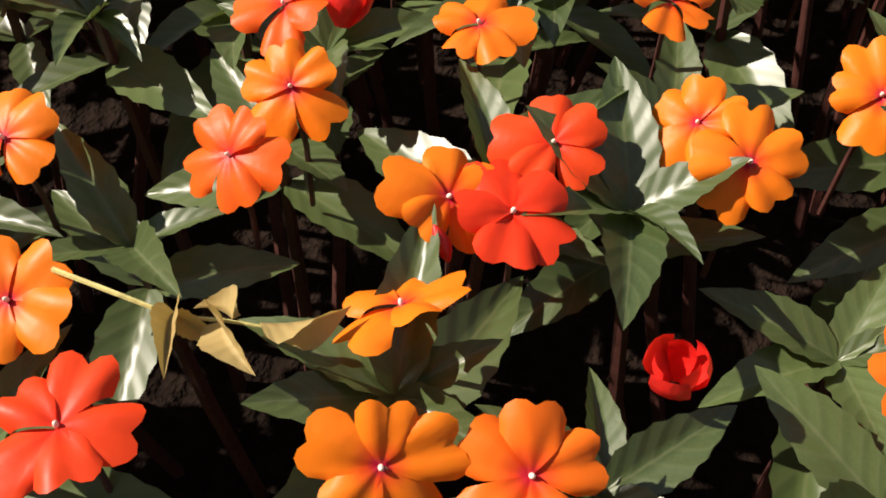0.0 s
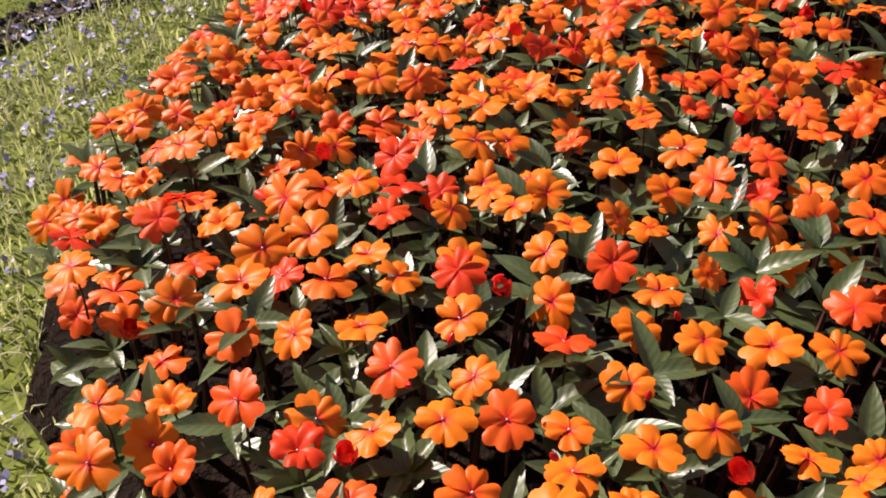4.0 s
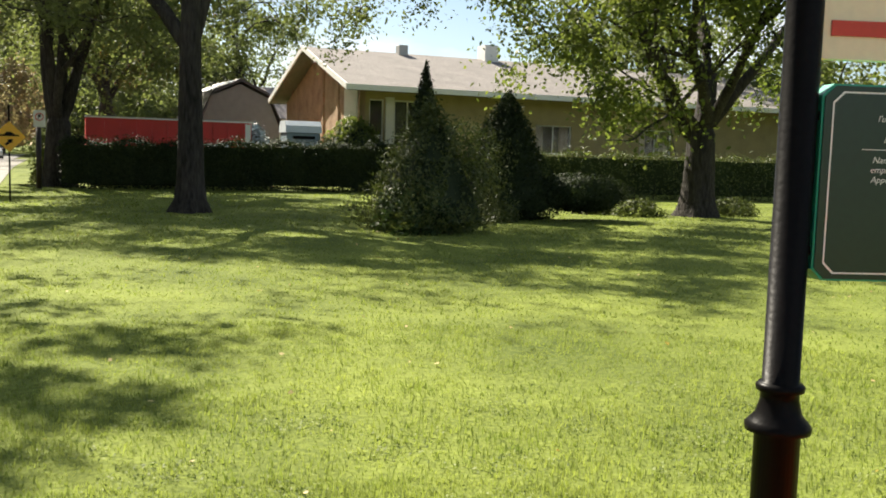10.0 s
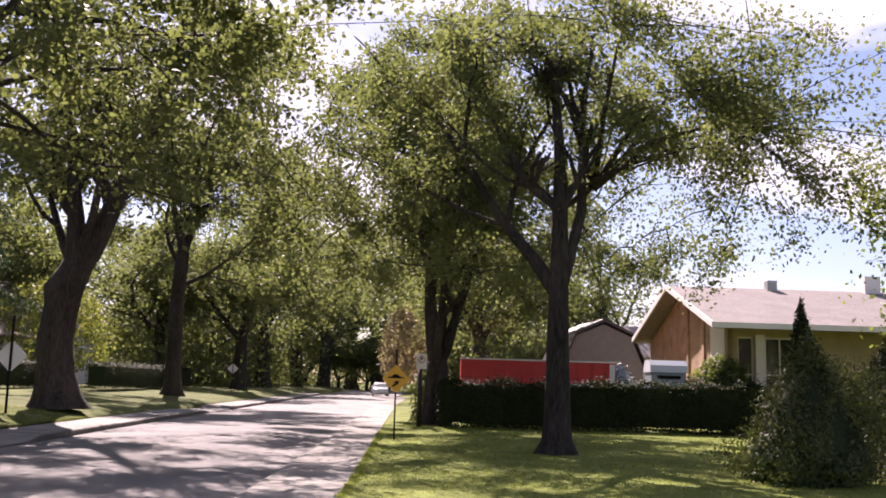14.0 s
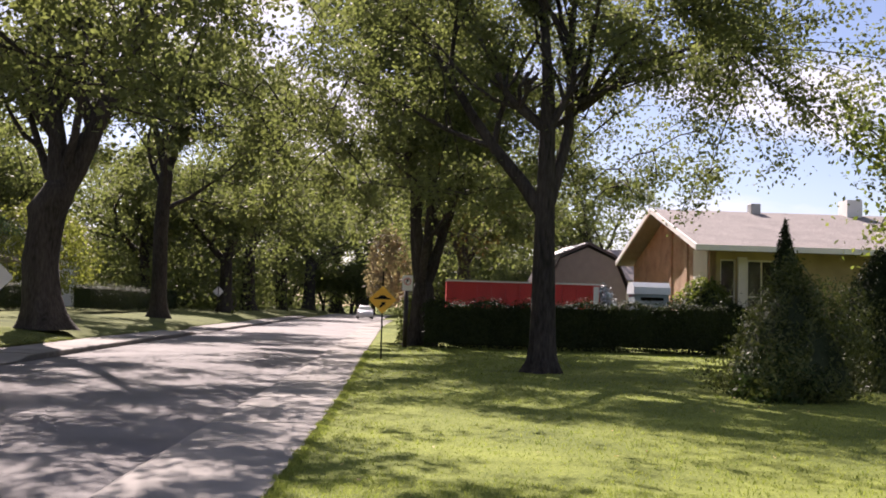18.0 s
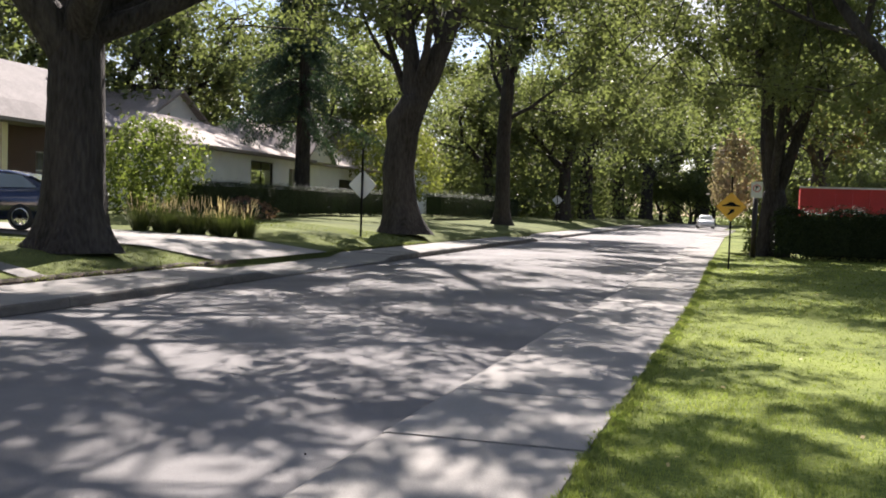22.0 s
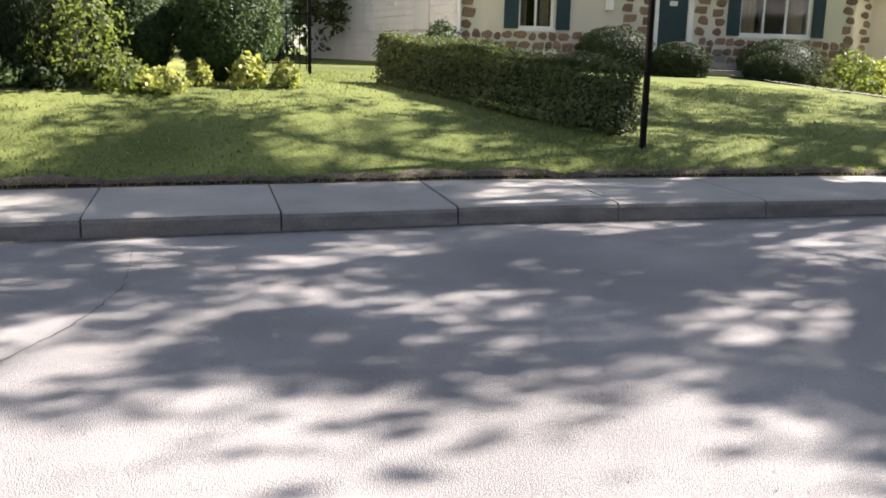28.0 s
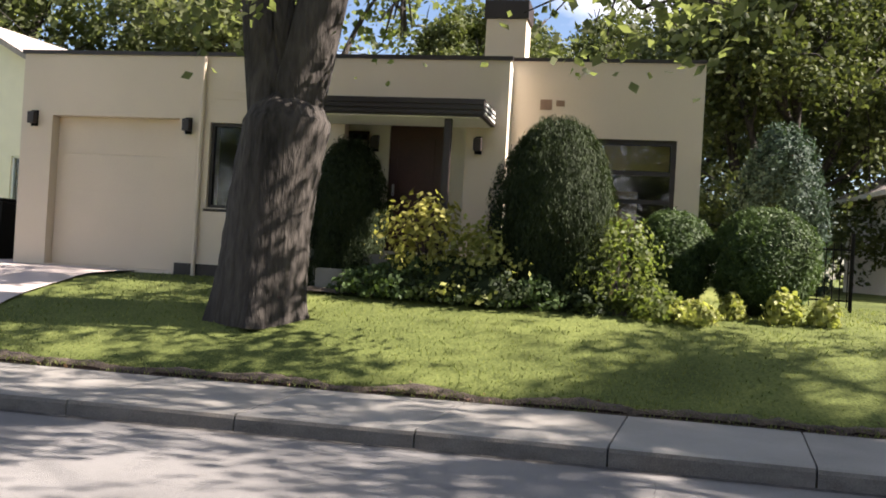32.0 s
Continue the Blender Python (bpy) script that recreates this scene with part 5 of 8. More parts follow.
bm = bmesh.new()
lathe(bm, ((0.34, 0), (0.34, 0.06), (0.24, 0.06), (0.24, 0.02), (0.01, 0.02)), 20, pose(-4.0, 24.76, 5.75, 90, 0, 0))
part("vent", bm, M_CREAM, sg, "round pale vent")
for s_, xa in ((1, -8.15), (-1, 0.0)):
    bm = bmesh.new()
    q = [[bm.verts.new((x, y, z)) for x, z in ((xa, 4.42), (xa, 4.60), (-4.08, 7.28), (-4.08, 7.10))] for y in (24.70, 24.78)]
    for fs in (q[0], q[1][::-1]):
        bm.faces.new(fs)
    for k in range(4):
        bm.faces.new((q[0][k], q[1][k], q[1][(k + 1) % 4], q[0][(k + 1) % 4]))
    bmesh.ops.recalc_face_normals(bm, faces=bm.faces)
    part("bargeboard", bm, M_CREAM, bh, "cream bargeboard")
part("fascia", boxes((-0.19, -0.16, 24.8, 37.8, 4.26, 4.48)), M_WHITE, bh)
part("bay_roof", roof_bm(-0.8, 0.4, 28.2, 31.8, 4.25, 5.0, 0.25, 0.5, 'y'), M_ROOF_T, bh)
part("porch_back", boxes((-2.6, -2.4, 26.5, 31, 0.4, 3.6)), M_DARK, bh)
d = part("door", boxes((-2.39, -2.34, 28.1, 29.1, 0.9, 3.0)), M_DARKWOOD, bh)
part("pillar", boxes((-0.4, -0.15, 27.1, 27.4, 0.4, 4.34)), M_CREAM, bh)
part("pillar", boxes((-0.4, -0.15, 29.8, 30.1, 0.4, 4.34)), M_CREAM, bh)
window(bh, pose(-1.18, 25.06, 2.8, 0, 0, -90), 0.74, 1.8, M_CREAM, 2, 3, curtain=False)
window(bh, pose(-0.85, 33.25, 2.45), 1.5, 1.5, M_WHITE, 2, 2)
part("chimney", boxes((-6, -5.2, 30, 30.8, 5.6, 7.7)), M_BRICKWALL, bh)

# white bungalow with hipped roofs
wh = thing("white_bungalow", pose(-20.0, 0, 0), "white bungalow with dark windows and grey hipped roofs", "house", "houses")
part("wall", wall_bm(36.2, 47.5, 0.6, 3.75, 0.2, [(41.2, 43.7, 1.2, 3.45), (45.6, 46.9, 1.5, 3.3)]), M_WHITE, wh)
part("wall", boxes((-9, -0.21, 36.2, 36.4, 0.6, 3.75)), M_WHITE, wh)
part("roof", roof_bm(-9, 0, 36.2, 47.5, 3.8, 5.5, 0.55, 3.6, 'y'), M_ROOF, wh)
bm = bmesh.new()
polygon_prism(bm, ((42.9, 5.3), (50.0, 5.3), (46.4, 7.3)), -7.2, -7.0)
part("gable", bm, M_WHITE, wh)
part("roof", roof_bm(-16, -7.0, 42.9, 50.0, 5.3, 7.4, 0.4, 0, 'x'), M_ROOF, wh)
part("wall", wall_bm(43.0, 49.9, 0.6, 5.3, 0.2), M_BRICKWALL, wh, m=pose(-7.0, 0, 0))
part("wall", wall_bm(47.5, 60.0, 0.6, 3.75, 0.2, [(48.2, 49.4, 1.4, 3.2), (54.5, 57.6, 0.9, 3.0)]), M_WHITE, wh, m=pose(-0.6, 0, 0))
part("roof", roof_bm(-9, -0.6, 47.0, 60.5, 3.8, 6.2, 0.5, 3.0, 'y'), M_ROOF, wh)
bm = bmesh.new()
polygon_prism(bm, ((46.6, 3.75), (50.4, 3.75), (48.5, 5.1)), -0.5, 0.5)
part("porch_gable", bm, M_STUCCO_W, wh)
part("porch_roof", roof_bm(-3, 0.5, 46.6, 50.4, 3.85, 5.3, 0.2, 0, 'x'), M_ROOF, wh)
window(wh, pose(-0.05, 42.45, 2.32), 2.5, 2.2, M_DARKWOOD, 2, 1, curtain=False)
window(wh, pose(-0.05, 46.25, 2.4), 1.3, 1.8, M_WHITE, 2, 1)
window(wh, pose(-0.65, 48.8, 2.3), 1.2, 1.8, M_WHITE, 2, 1)
part("garage_door", boxes((-0.75, -0.7, 54.5, 57.6, 0.9, 3.0)), M_DARKWOOD, wh, "dark garage door")
part("vent", boxes((-9.6, -9.2, 46.2, 46.7, 7.2, 7.65)), M_DARKWOOD, wh)
# farther white house among the trees
fw = thing("far_white_house", pose(-21.0, 64, 0.8), "pale two-storey house half hidden by street trees", "house", "houses")
part("wall", wall_bm(0, 13, -0.4, 5.0, 0.2, [(1.5, 3.5, 0.9, 2.3), (6, 8, 0.9, 2.3), (1.5, 3.5, 3.2, 4.5), (6, 8, 3.2, 4.5), (10, 12, 3.2, 4.5)]), M_WHITE, fw)
part("roof", roof_bm(-9, 0, 0, 13, 5.05, 7.2, 0.5, 3.0, 'y'), M_ROOF, fw)
part("wall", boxes((-9, -0.2, 0, 0.2, -0.4, 5.0)), M_WHITE, fw)
for y, z in ((2.5, 1.6), (7, 1.6), (2.5, 3.85), (7, 3.85), (11, 3.85)):
    window(fw, pose(-0.05, y, z), 2.0, 1.35, M_WHITE, 2, 1, curtain=False)
red_fence = thing("brick_garden_wall", pose(-12.6, 96, 0.7), "low red-brown brick garden wall", "wall")
part("wall_body", boxes((-0.2, 0.2, 0, 13, -0.3, 2.3)), M_BRICKWALL, red_fence)
part("coping", boxes((-0.26, 0.26, -0.05, 13.05, 2.303, 2.38), bevel=0.01), M_CONCRETE, red_fence)

# park-side house with stone gable
ph = thing("stone_gable_house", pose(15.9, 40.2, 0.3, 0, 0, -4.0), "low house with tan stone gable end and wide white eaves", "house", "houses")
# local: x runs along the front to the east, the front looks along -y
M_FRONT = Matrix.Rotation(-math.pi / 2, 4, 'Z')
part("wall", wall_bm(0, 26, 0, 4.25, 0.25, [(0.45, 1.15, 0.6, 3.85), (1.65, 3.6, 0.6, 3.85), (9, 11, 1.6, 3.0), (15, 17, 1.6, 3.0)]), material("ochre_brick", (0.34, 0.27, 0.12), 0.9, 0.2, 1.5, 40, 0.3), ph, m=M_FRONT)
bm = bmesh.new()
polygon_prism(bm, ((0.0, 0), (14.2, 0), (14.2, 4.2), (7.1, 6.4), (0.0, 4.2)), -0.02, 0.25)
g = part("gable_wall", bm, M_TANSTONE, ph, "tan and orange flagstone gable")
part("rib", boxes((-0.10, -0.021, 3.2, 3.55, 0, 5.0), (-0.10, -0.021, 5.9, 6.2, 0, 5.8)), M_TANSTONE, g)
part("panel", boxes((-0.06, -0.022, 0.25, 2.3, 0.2, 4.35)), M_STUCCO_W, g)
part("roof", roof_bm(0, 26, 0, 14.2, 4.38, 6.75, 0.85, 0, 'x', 0.24), M_ROOF_T, ph)
part("fascia", boxes((-0.9, 26.9, -0.93, -0.86, 4.16, 4.40)), M_WHITE, ph, "wide white fascia board")
for s, y0, y1 in ((1, -0.88, 7.1), (-1, 15.08, 7.1)):
    bm = bmesh.new()
    polygon_prism(bm, ((y0, 4.16), (y0, 4.42), (y1, 6.80), (y1, 6.54)), -0.93, -0.86)
    part("bargeboard", bm, M_WHITE, ph, "white bargeboard")
window(ph, M_FRONT @ pose(-0.08, 0.8, 2.22), 0.7, 3.25, M_STUCCO_W, 1, 2, bar=0.06, sill=False, curtain=False)
window(ph, M_FRONT @ pose(-0.08, 2.62, 2.22), 1.95, 3.25, M_STUCCO_W, 3, 2, bar=0.07, sill=False, curtain=False)
window(ph, M_FRONT @ pose(-0.08, 10, 2.3), 2.0, 1.4, M_WHITE, 2, 1)
window(ph, M_FRONT @ pose(-0.08, 16, 2.3), 2.0, 1.4, M_WHITE, 2, 1)
# dark sheet added behind the glass in place of indoor shade
part("wall", boxes((0.3, 25.7, 1.2, 1.3, 0, 4.2)), M_DARK, ph, "dark panel standing for the unlit rooms")
part("pilaster", boxes((1.2, 1.6, -0.12, -0.003, 0, 3.95)), M_STUCCO_W, ph)
part("roof_vent", boxes((4.2, 4.7, 6.6, 7.2, 6.6, 7.15), bevel=0.03), M_GREYSTEEL, ph)
part("chimney", boxes((9.2, 10.0, 6.6, 7.6, 6.3, 7.5)), M_WHITE, ph)
part("wall", boxes((0.25, 26, 13.95, 14.2, 0, 3.95)), M_STUCCO, ph)
part("wall", boxes((25.75, 26, 0.25, 13.95, 0, 3.95)), M_STUCCO, ph)
# gambrel house behind it
gh = thing("gambrel_house", pose(13.2, 68, 0.3), "grey house with dark gambrel roof behind the skip", "house", "houses")
gh.scale = (0.8, 0.86, 0.80)
bm = bmesh.new()
polygon_prism(bm, ((0, 0), (6.6, 0), (6.6, 3.6), (5.6, 6.0), (3.3, 7.0), (1.0, 6.0), (0, 3.6)), 0, 8)
bmesh.ops.transform(bm, matrix=Matrix.Rotation(-math.pi / 2, 4, 'Z'), verts=bm.verts)
part("wall", bm, material("grey_clapboard", (0.135, 0.125, 0.12), 0.8, 0.15, 2, 30, 0.2), gh)
part("front_panel", boxes((0.8, 5.8, -0.06, -0.01, 2.9, 5.9)), M_DARKWOOD, gh, "dark boarded gable front")
for a, b in (((-0.3, 3.4), (1.0, 6.15)), ((1.0, 6.15), (3.3, 7.2)), ((3.3, 7.2), (5.6, 6.15)), ((5.6, 6.15), (6.9, 3.4))):
    bm = bmesh.new()
    polygon_prism(bm, (a, b, (b[0], b[1] + 0.25), (a[0], a[1] + 0.25)), -0.3, 8.3)
    bmesh.ops.transform(bm, matrix=Matrix.Rotation(-math.pi / 2, 4, 'Z'), verts=bm.verts)
    part("roof", bm, M_DARKWOOD, gh)
part("porch_roof", boxes((-0.3, 6.9, 0.1, 1.6, 3.0, 3.5)), M_DARKWOOD, gh)
eh = thing("grey_house", pose(21.5, 78, 0.0), "grey-roofed cream house farther back", "house", "houses")
part("wall", boxes((0, 9, 0, 8, 0, 4.4)), M_STUCCO_W, eh)
part("roof", roof_bm(0, 9, 0, 8, 4.4, 7.2, 0.4, 1.5, 'x'), M_ROOF, eh)

# ---- hedges and shrubs ----


def quads_mesh(name, p, nrm, size, mat, seed, slim=0.5, length=0.62, rise=0.0):
    """Many small leaves at the points p, turned about the normals nrm."""
    g = np.random.default_rng(seed)
    n = len(p)
    nrm = nrm + g.normal(0, 0.55, (n, 3))
    nrm /= np.linalg.norm(nrm, axis=1)[:, None]
    a = np.cross(nrm, g.normal(0, 1, (n, 3)))
    a /= np.linalg.norm(a, axis=1)[:, None]
    if rise:
        # the long axis turns upwards along the surface
        a = a * (1 - rise) + (np.array([0, 0, 1.0]) - nrm * nrm[:, 2:3] * 0.8) * rise
        a /= np.linalg.norm(a, axis=1)[:, None]
    b = np.cross(nrm, a)
    s = (size * g.uniform(0.6, 1.35, n))[:, None]
    v = np.empty((n, 4, 3))
    v[:, 0], v[:, 1], v[:, 2], v[:, 3] = p - a * s * length, p + b * s * slim * 0.6 + nrm * s * 0.08, p + a * s * length, p - b * s * slim * 0.6 + nrm * s * 0.08
    me = bpy.data.meshes.new(name)
    me.vertices.add(n * 4)
    me.vertices.foreach_set("co", v.ravel())
    me.loops.add(n * 4)
    me.loops.foreach_set("vertex_index", np.arange(n * 4, dtype=np.int32))
    me.polygons.add(n)
    me.polygons.foreach_set("loop_start", np.arange(0, n * 4, 4, dtype=np.int32))
    me.update(calc_edges=True)
    me.materials.append(mat)
    return me


def hedge(a, b, width, za, zb, ha, hb, count, leaf, seed, label, mat=M_HEDGE, stems=True, core=(0.36, 0.12, 0.93)):
    """A clipped hedge between two plan points: base heights za, zb and heights ha, hb at its ends."""
    g = np.random.default_rng(seed)
    a, b = np.array(a, float), np.array(b, float)
    d = b - a
    ln = np.linalg.norm(d)
    d /= ln
    nrm = np.array([d[1], -d[0]])
    t = thing("hedge", pose(a[0], a[1], 0), label, "hedge")
    # sides, top and ends by area
    areas = np.array([ln * ha, ln * ha, ln * width * 1.4, width * ha, width * ha])
    which = g.choice(5, count, p=areas / areas.sum())
    u, w, s = g.random(count), g.random(count) - 0.5, g.random(count)
    n3 = np.zeros((count, 3))
    for k, sg in ((0, 0.5), (1, -0.5)):
        m = which == k
        w[m] = sg
        n3[m, :2] = nrm * (sg * 2)
    s[which == 2] = 1.0
    n3[which == 2, 2] = 1
    for k, e in ((3, 0.0), (4, 1.0)):
        m = which == k
        u[m] = e
        n3[m, :2] = d * (1 if e else -1)
    h = ha + (hb - ha) * u
    bump = 1 + 0.10 * np.sin(u * ln * 2.3 + seed) * np.sin(s * 5 + u * 9)
    rnd = 1 - 0.25 * np.clip(s - 0.8, 0, 1) * 5 * (np.abs(w) > 0.45)
    x = a[0] - a[0] + d[0] * u * ln + nrm[0] * w * width * bump * rnd
    y = d[1] * u * ln + nrm[1] * w * width * bump * rnd
    z = za + (zb - za) * u + 0.04 + s * h * (1 + 0.05 * np.sin(u * ln * 3.1))
    p = np.stack([x, y, z], 1) - n3 * np.abs(g.normal(0, leaf * 1.3, count))[:, None]
    p += n3 * (g.random(count)[:, None] ** 6) * leaf * 3
    part("foliage", quads_mesh("foliage", p, n3 + np.array([0, 0, 0.5]), leaf, mat, seed), None, t)
    # solid core whose dark colour stands in for shade between the leaves
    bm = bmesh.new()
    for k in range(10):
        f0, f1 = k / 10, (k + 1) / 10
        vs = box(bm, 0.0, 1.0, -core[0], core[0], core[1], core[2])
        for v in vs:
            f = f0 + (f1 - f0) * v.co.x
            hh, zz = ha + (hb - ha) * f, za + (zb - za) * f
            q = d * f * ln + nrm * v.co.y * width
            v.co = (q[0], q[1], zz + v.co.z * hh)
    part("inner_mass", bm, M_YEW, t, "solid core, dark in place of inner shade")
    if stems:
        bm = bmesh.new()
        rr = random.Random(seed)
        for k in range(int(ln * 6)):
            f = rr.random()
            q = d * f * ln + nrm * rr.uniform(-0.4, 0.4) * width
            z0 = za + (zb - za) * f
            tube(bm, [Vector((q[0], q[1], z0 - 0.05)), Vector((q[0] + rr.uniform(-0.05, 0.05), q[1] + rr.uniform(-0.05, 0.05), z0 + ha * 0.5))], [0.012, 0.008], 5)
        part("stem", bm, M_BARK, t, kind="stuff")
    return t


def shrub(name, x, y, z, rx, ry, h, count, leaf, seed, label, mat=M_YEW, shape='ball', rough=0.10, slim=0.5, core=True, category="shrub", group="", rise=0.0):
    """A shrub as a shell of small leaves round a dark inner mass."""
    g = np.random.default_rng(seed)
    t = thing(name, pose(x, y, z), label, category, group)
    v = g.normal(0, 1, (count, 3))
    v /= np.linalg.norm(v, axis=1)[:, None]
    f = (v[:, 2] + 1) / 2

    def radius(f):
        if shape == 'cone':
            return np.clip(1.15 * (1 - f) ** 0.75 * np.minimum(1, 0.45 + f * 6), 0.02, 1)
        if shape == 'egg':
            return np.where(f < 0.45, 0.86 + 0.14 * f / 0.45, np.sqrt(np.clip(1 - ((f - 0.45) / 0.56) ** 2, 0.0, 1)))
        if shape == 'dome':
            return np.sqrt(np.clip(1 - f ** 2, 0, 1))
        return np.sqrt(np.clip(1 - (2 * f - 1) ** 2, 0, 1)) ** 0.8
    ang = g.random(count) * 2 * np.pi
    f = g.random(count) if shape != 'cone' else g.random(count) ** 1.35
    r = radius(f)
    lump = 1 + rough * (np.sin(ang * 3 + seed + f * 5) + np.sin(ang * 7 - f * 11)) + g.normal(0, rough * 0.5, count)
    depth = 1 - np.abs(g.normal(0, 0.12, count))
    p = np.stack([rx * r * lump * depth * np.cos(ang), ry * r * lump * depth * np.sin(ang), h * (f * (1 + g.normal(0, rough * 0.3, count)))], 1)
    n3 = np.stack([np.cos(ang) * r, np.sin(ang) * r, (f - 0.35) * 1.2], 1)
    part("foliage", quads_mesh("foliage", p, n3, leaf, mat, seed, slim, rise=rise), None, t)
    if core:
        # a closed dark body replaces the shaded inside of the shrub
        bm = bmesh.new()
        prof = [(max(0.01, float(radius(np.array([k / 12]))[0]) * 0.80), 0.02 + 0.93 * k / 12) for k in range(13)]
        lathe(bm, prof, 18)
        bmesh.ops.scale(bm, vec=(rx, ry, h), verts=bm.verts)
        part("inner_mass", bm, M_YEW, t, "dark core in place of inner shade")
    bm = bmesh.new()
    rr = random.Random(seed)
    for k in range(4):
        tube(bm, [Vector((rr.uniform(-0.15, 0.15) * rx, rr.uniform(-0.15, 0.15) * ry, -0.08)), Vector((rr.uniform(-0.4, 0.4) * rx, rr.uniform(-0.4, 0.4) * ry, h * 0.5))], [0.03, 0.012], 6)
    part("stem", bm, M_BARK, t, kind="stuff")
    return t


hedge((-11.55, 5.45), (-15.3, 3.2), 0.66, 0.52, 0.98, 0.82, 0.72, 34000, 0.042, 31, "knee-high clipped privet hedge across the lawn", M_HEDGE, core=(0.24, 0.15, 0.84))
hedge((3.3, 39.2), (16.6, 38.0), 1.2, 0.0, 0.0, 1.80, 2.0, 26000, 0.09, 32, "long dark clipped hedge in shade", M_YEW)
hedge((21.0, 34.6), (46.0, 30.5), 1.4, 0.0, 0.0, 1.9, 1.9, 16000, 0.11, 33, "tall clipped hedge with sunlit top", M_HEDGE)
hedge((-17.2, 31.0), (-16.8, 51.0), 1.0, 0.9, 0.95, 1.22, 1.22, 30000, 0.055, 34, "clipped garden hedge before a white bungalow", M_YEW)
hedge((-14.2, 53.0), (-14.0, 78.0), 1.2, 0.9, 0.9, 1.3, 1.3, 26000, 0.07, 35, "long dark garden hedge along the verge", M_YEW)
# planting round the flat-roofed house
zl = lot_z
shrub("clipped_yew", -13.5, -2.12, zl(-13.5, -2.1) - 0.02, 0.86, 0.86, 2.50, 42000, 0.06, 41, "tall dome-topped clipped yew", M_YEW, 'egg', 0.06, 0.2, rise=0.7)
shrub("clipped_yew", -13.55, -5.22, zl(-13.5, -5.2) - 0.02, 0.60, 0.60, 2.15, 24000, 0.06, 42, "clipped yew beside the porch", M_YEW, 'egg', 0.09, 0.2, rise=0.65)
shrub("ball_cedar", -14.3, -0.57, zl(-14.3, -0.6), 0.58, 0.58, 1.34, 19000, 0.055, 43, "rounded green cedar bush", M_CEDAR, 'ball', 0.06, 0.3, rise=0.5)
shrub("ball_cedar", -14.05, 0.66, zl(-14.05, 0.66), 0.70, 0.70, 1.42, 26000, 0.055, 44, "large rounded dark cedar bush", M_CEDAR, 'ball', 0.06, 0.3, rise=0.5)
M_LEAF_GOLD = material("golden_leaf", (0.21, 0.205, 0.058), 0.5, 0.4, 1, 6, 0.0, tint=(0.43, 0.40, 0.12), island=0.6, translucent=0.4, spec=0.2)
shrub("golden_shrub", -13.1, -3.8, zl(-13.1, -3.8) + 0.15, 0.5, 0.55, 1.15, 1200, 0.075, 45, "loose golden-leaved shrub before the porch", M_LEAF_GOLD, 'ball', 0.30, 0.7, core=False)
shrub("golden_shrub", -13.0, -3.0, zl(-13, -3), 0.5, 0.6, 0.95, 1500, 0.07, 46, "low yellow-green shrub in the border", M_LEAF_YEL, 'dome', 0.32, 0.7, core=False)
shrub("pale_shrub", -13.1, -1.15, zl(-13.1, -1.1) + 0.05, 0.45, 0.5, 1.10, 1500, 0.065, 47, "airy pale green shrub", M_LEAF_PALE, 'ball', 0.3, 0.6, core=False)
for k, (yy, r, h, m) in enumerate(((-4.55, 0.5, 0.36, M_CEDAR), (-4.0, 0.5, 0.55, M_CEDAR), (-3.35, 0.6, 0.55, M_YEW), (-2.75, 0.55, 0.5, M_YEW), (-2.2, 0.5, 0.42, M_CEDAR), (-1.55, 0.3, 0.3, M_YEW), (-0.75, 0.4, 0.40, M_LEAF_PALE), (-0.2, 0.3, 0.25, M_LEAF_YEL))):
    shrub("ground_shrub", -12.95 + 0.08 * (k % 2), yy, zl(-12.95, yy) - 0.02, r, r * 0.95, h, 1900, 0.06, 50 + k, "low mixed border shrub", m, 'dome', 0.26, 0.6, group="border shrubs", core=k in (1, 2, 3))
for k, (xx, yy, r, h) in enumerate(((-13.25, 0.28, 0.14, 0.30), (-13.25, 0.90, 0.20, 0.40), (-13.3, 1.40, 0.16, 0.33))):
    shrub("hydrangea", xx, yy, zl(xx, yy), r, r, h, 300, 0.075, 60 + k, "small pale yellow-green hydrangea", M_LEAF_YEL, 'dome', 0.25, 0.75, core=False, group="young hydrangeas")
shrub("blue_spruce_bush", -23.0, 1.3, 1.1, 0.95, 0.95, 3.7, 16000, 0.11, 66, "blue-green conifer behind the fence", M_SPRUCE, 'egg', 0.14, 0.35, rise=0.4)
shrub("feather_bush", -20.6, 5.3, 1.15, 0.5, 0.5, 0.95, 1800, 0.07, 68, "feathery bush against white clapboards", M_CEDAR, 'dome', 0.25, core=False, rise=0.5)
shrub("feather_bush", -23.5, 5.2, 1.2, 0.45, 0.45, 0.6, 1200, 0.07, 69, "small bush against white clapboards", M_CEDAR, 'dome', 0.25, core=False, rise=0.5)
lot_strip("border_soil", (((-12.5, -5.5), (-14.3, -5.5)), ((-12.75, -0.9), (-14.3, -0.9))), M_EARTH, "dark mulched soil under border shrubs", "soil", lift=0.03)
# iron fence
fence = thing("iron_fence", pose(-16.6, 0.6, lot_z(-16.6, 1.3)), "black wrought-iron fence panel with thin bars", "fence")
part("rail", boxes((-0.015, 0.015, 0, 1.45, 0.12, 0.15)), M_BLACK, fence)
part("rail", boxes((-0.015, 0.015, 0, 1.45, 0.92, 0.95)), M_BLACK, fence)
for k in range(13):
    part("bar", boxes((-0.008, 0.008, 0.08 + 0.11 * k, 0.096 + 0.11 * k, 0.03, 1.05)), M_BLACK, fence)
part("post", boxes((-0.03, 0.03, 1.43, 1.49, -0.1, 1.2), bevel=0.006), M_BLACK, fence)
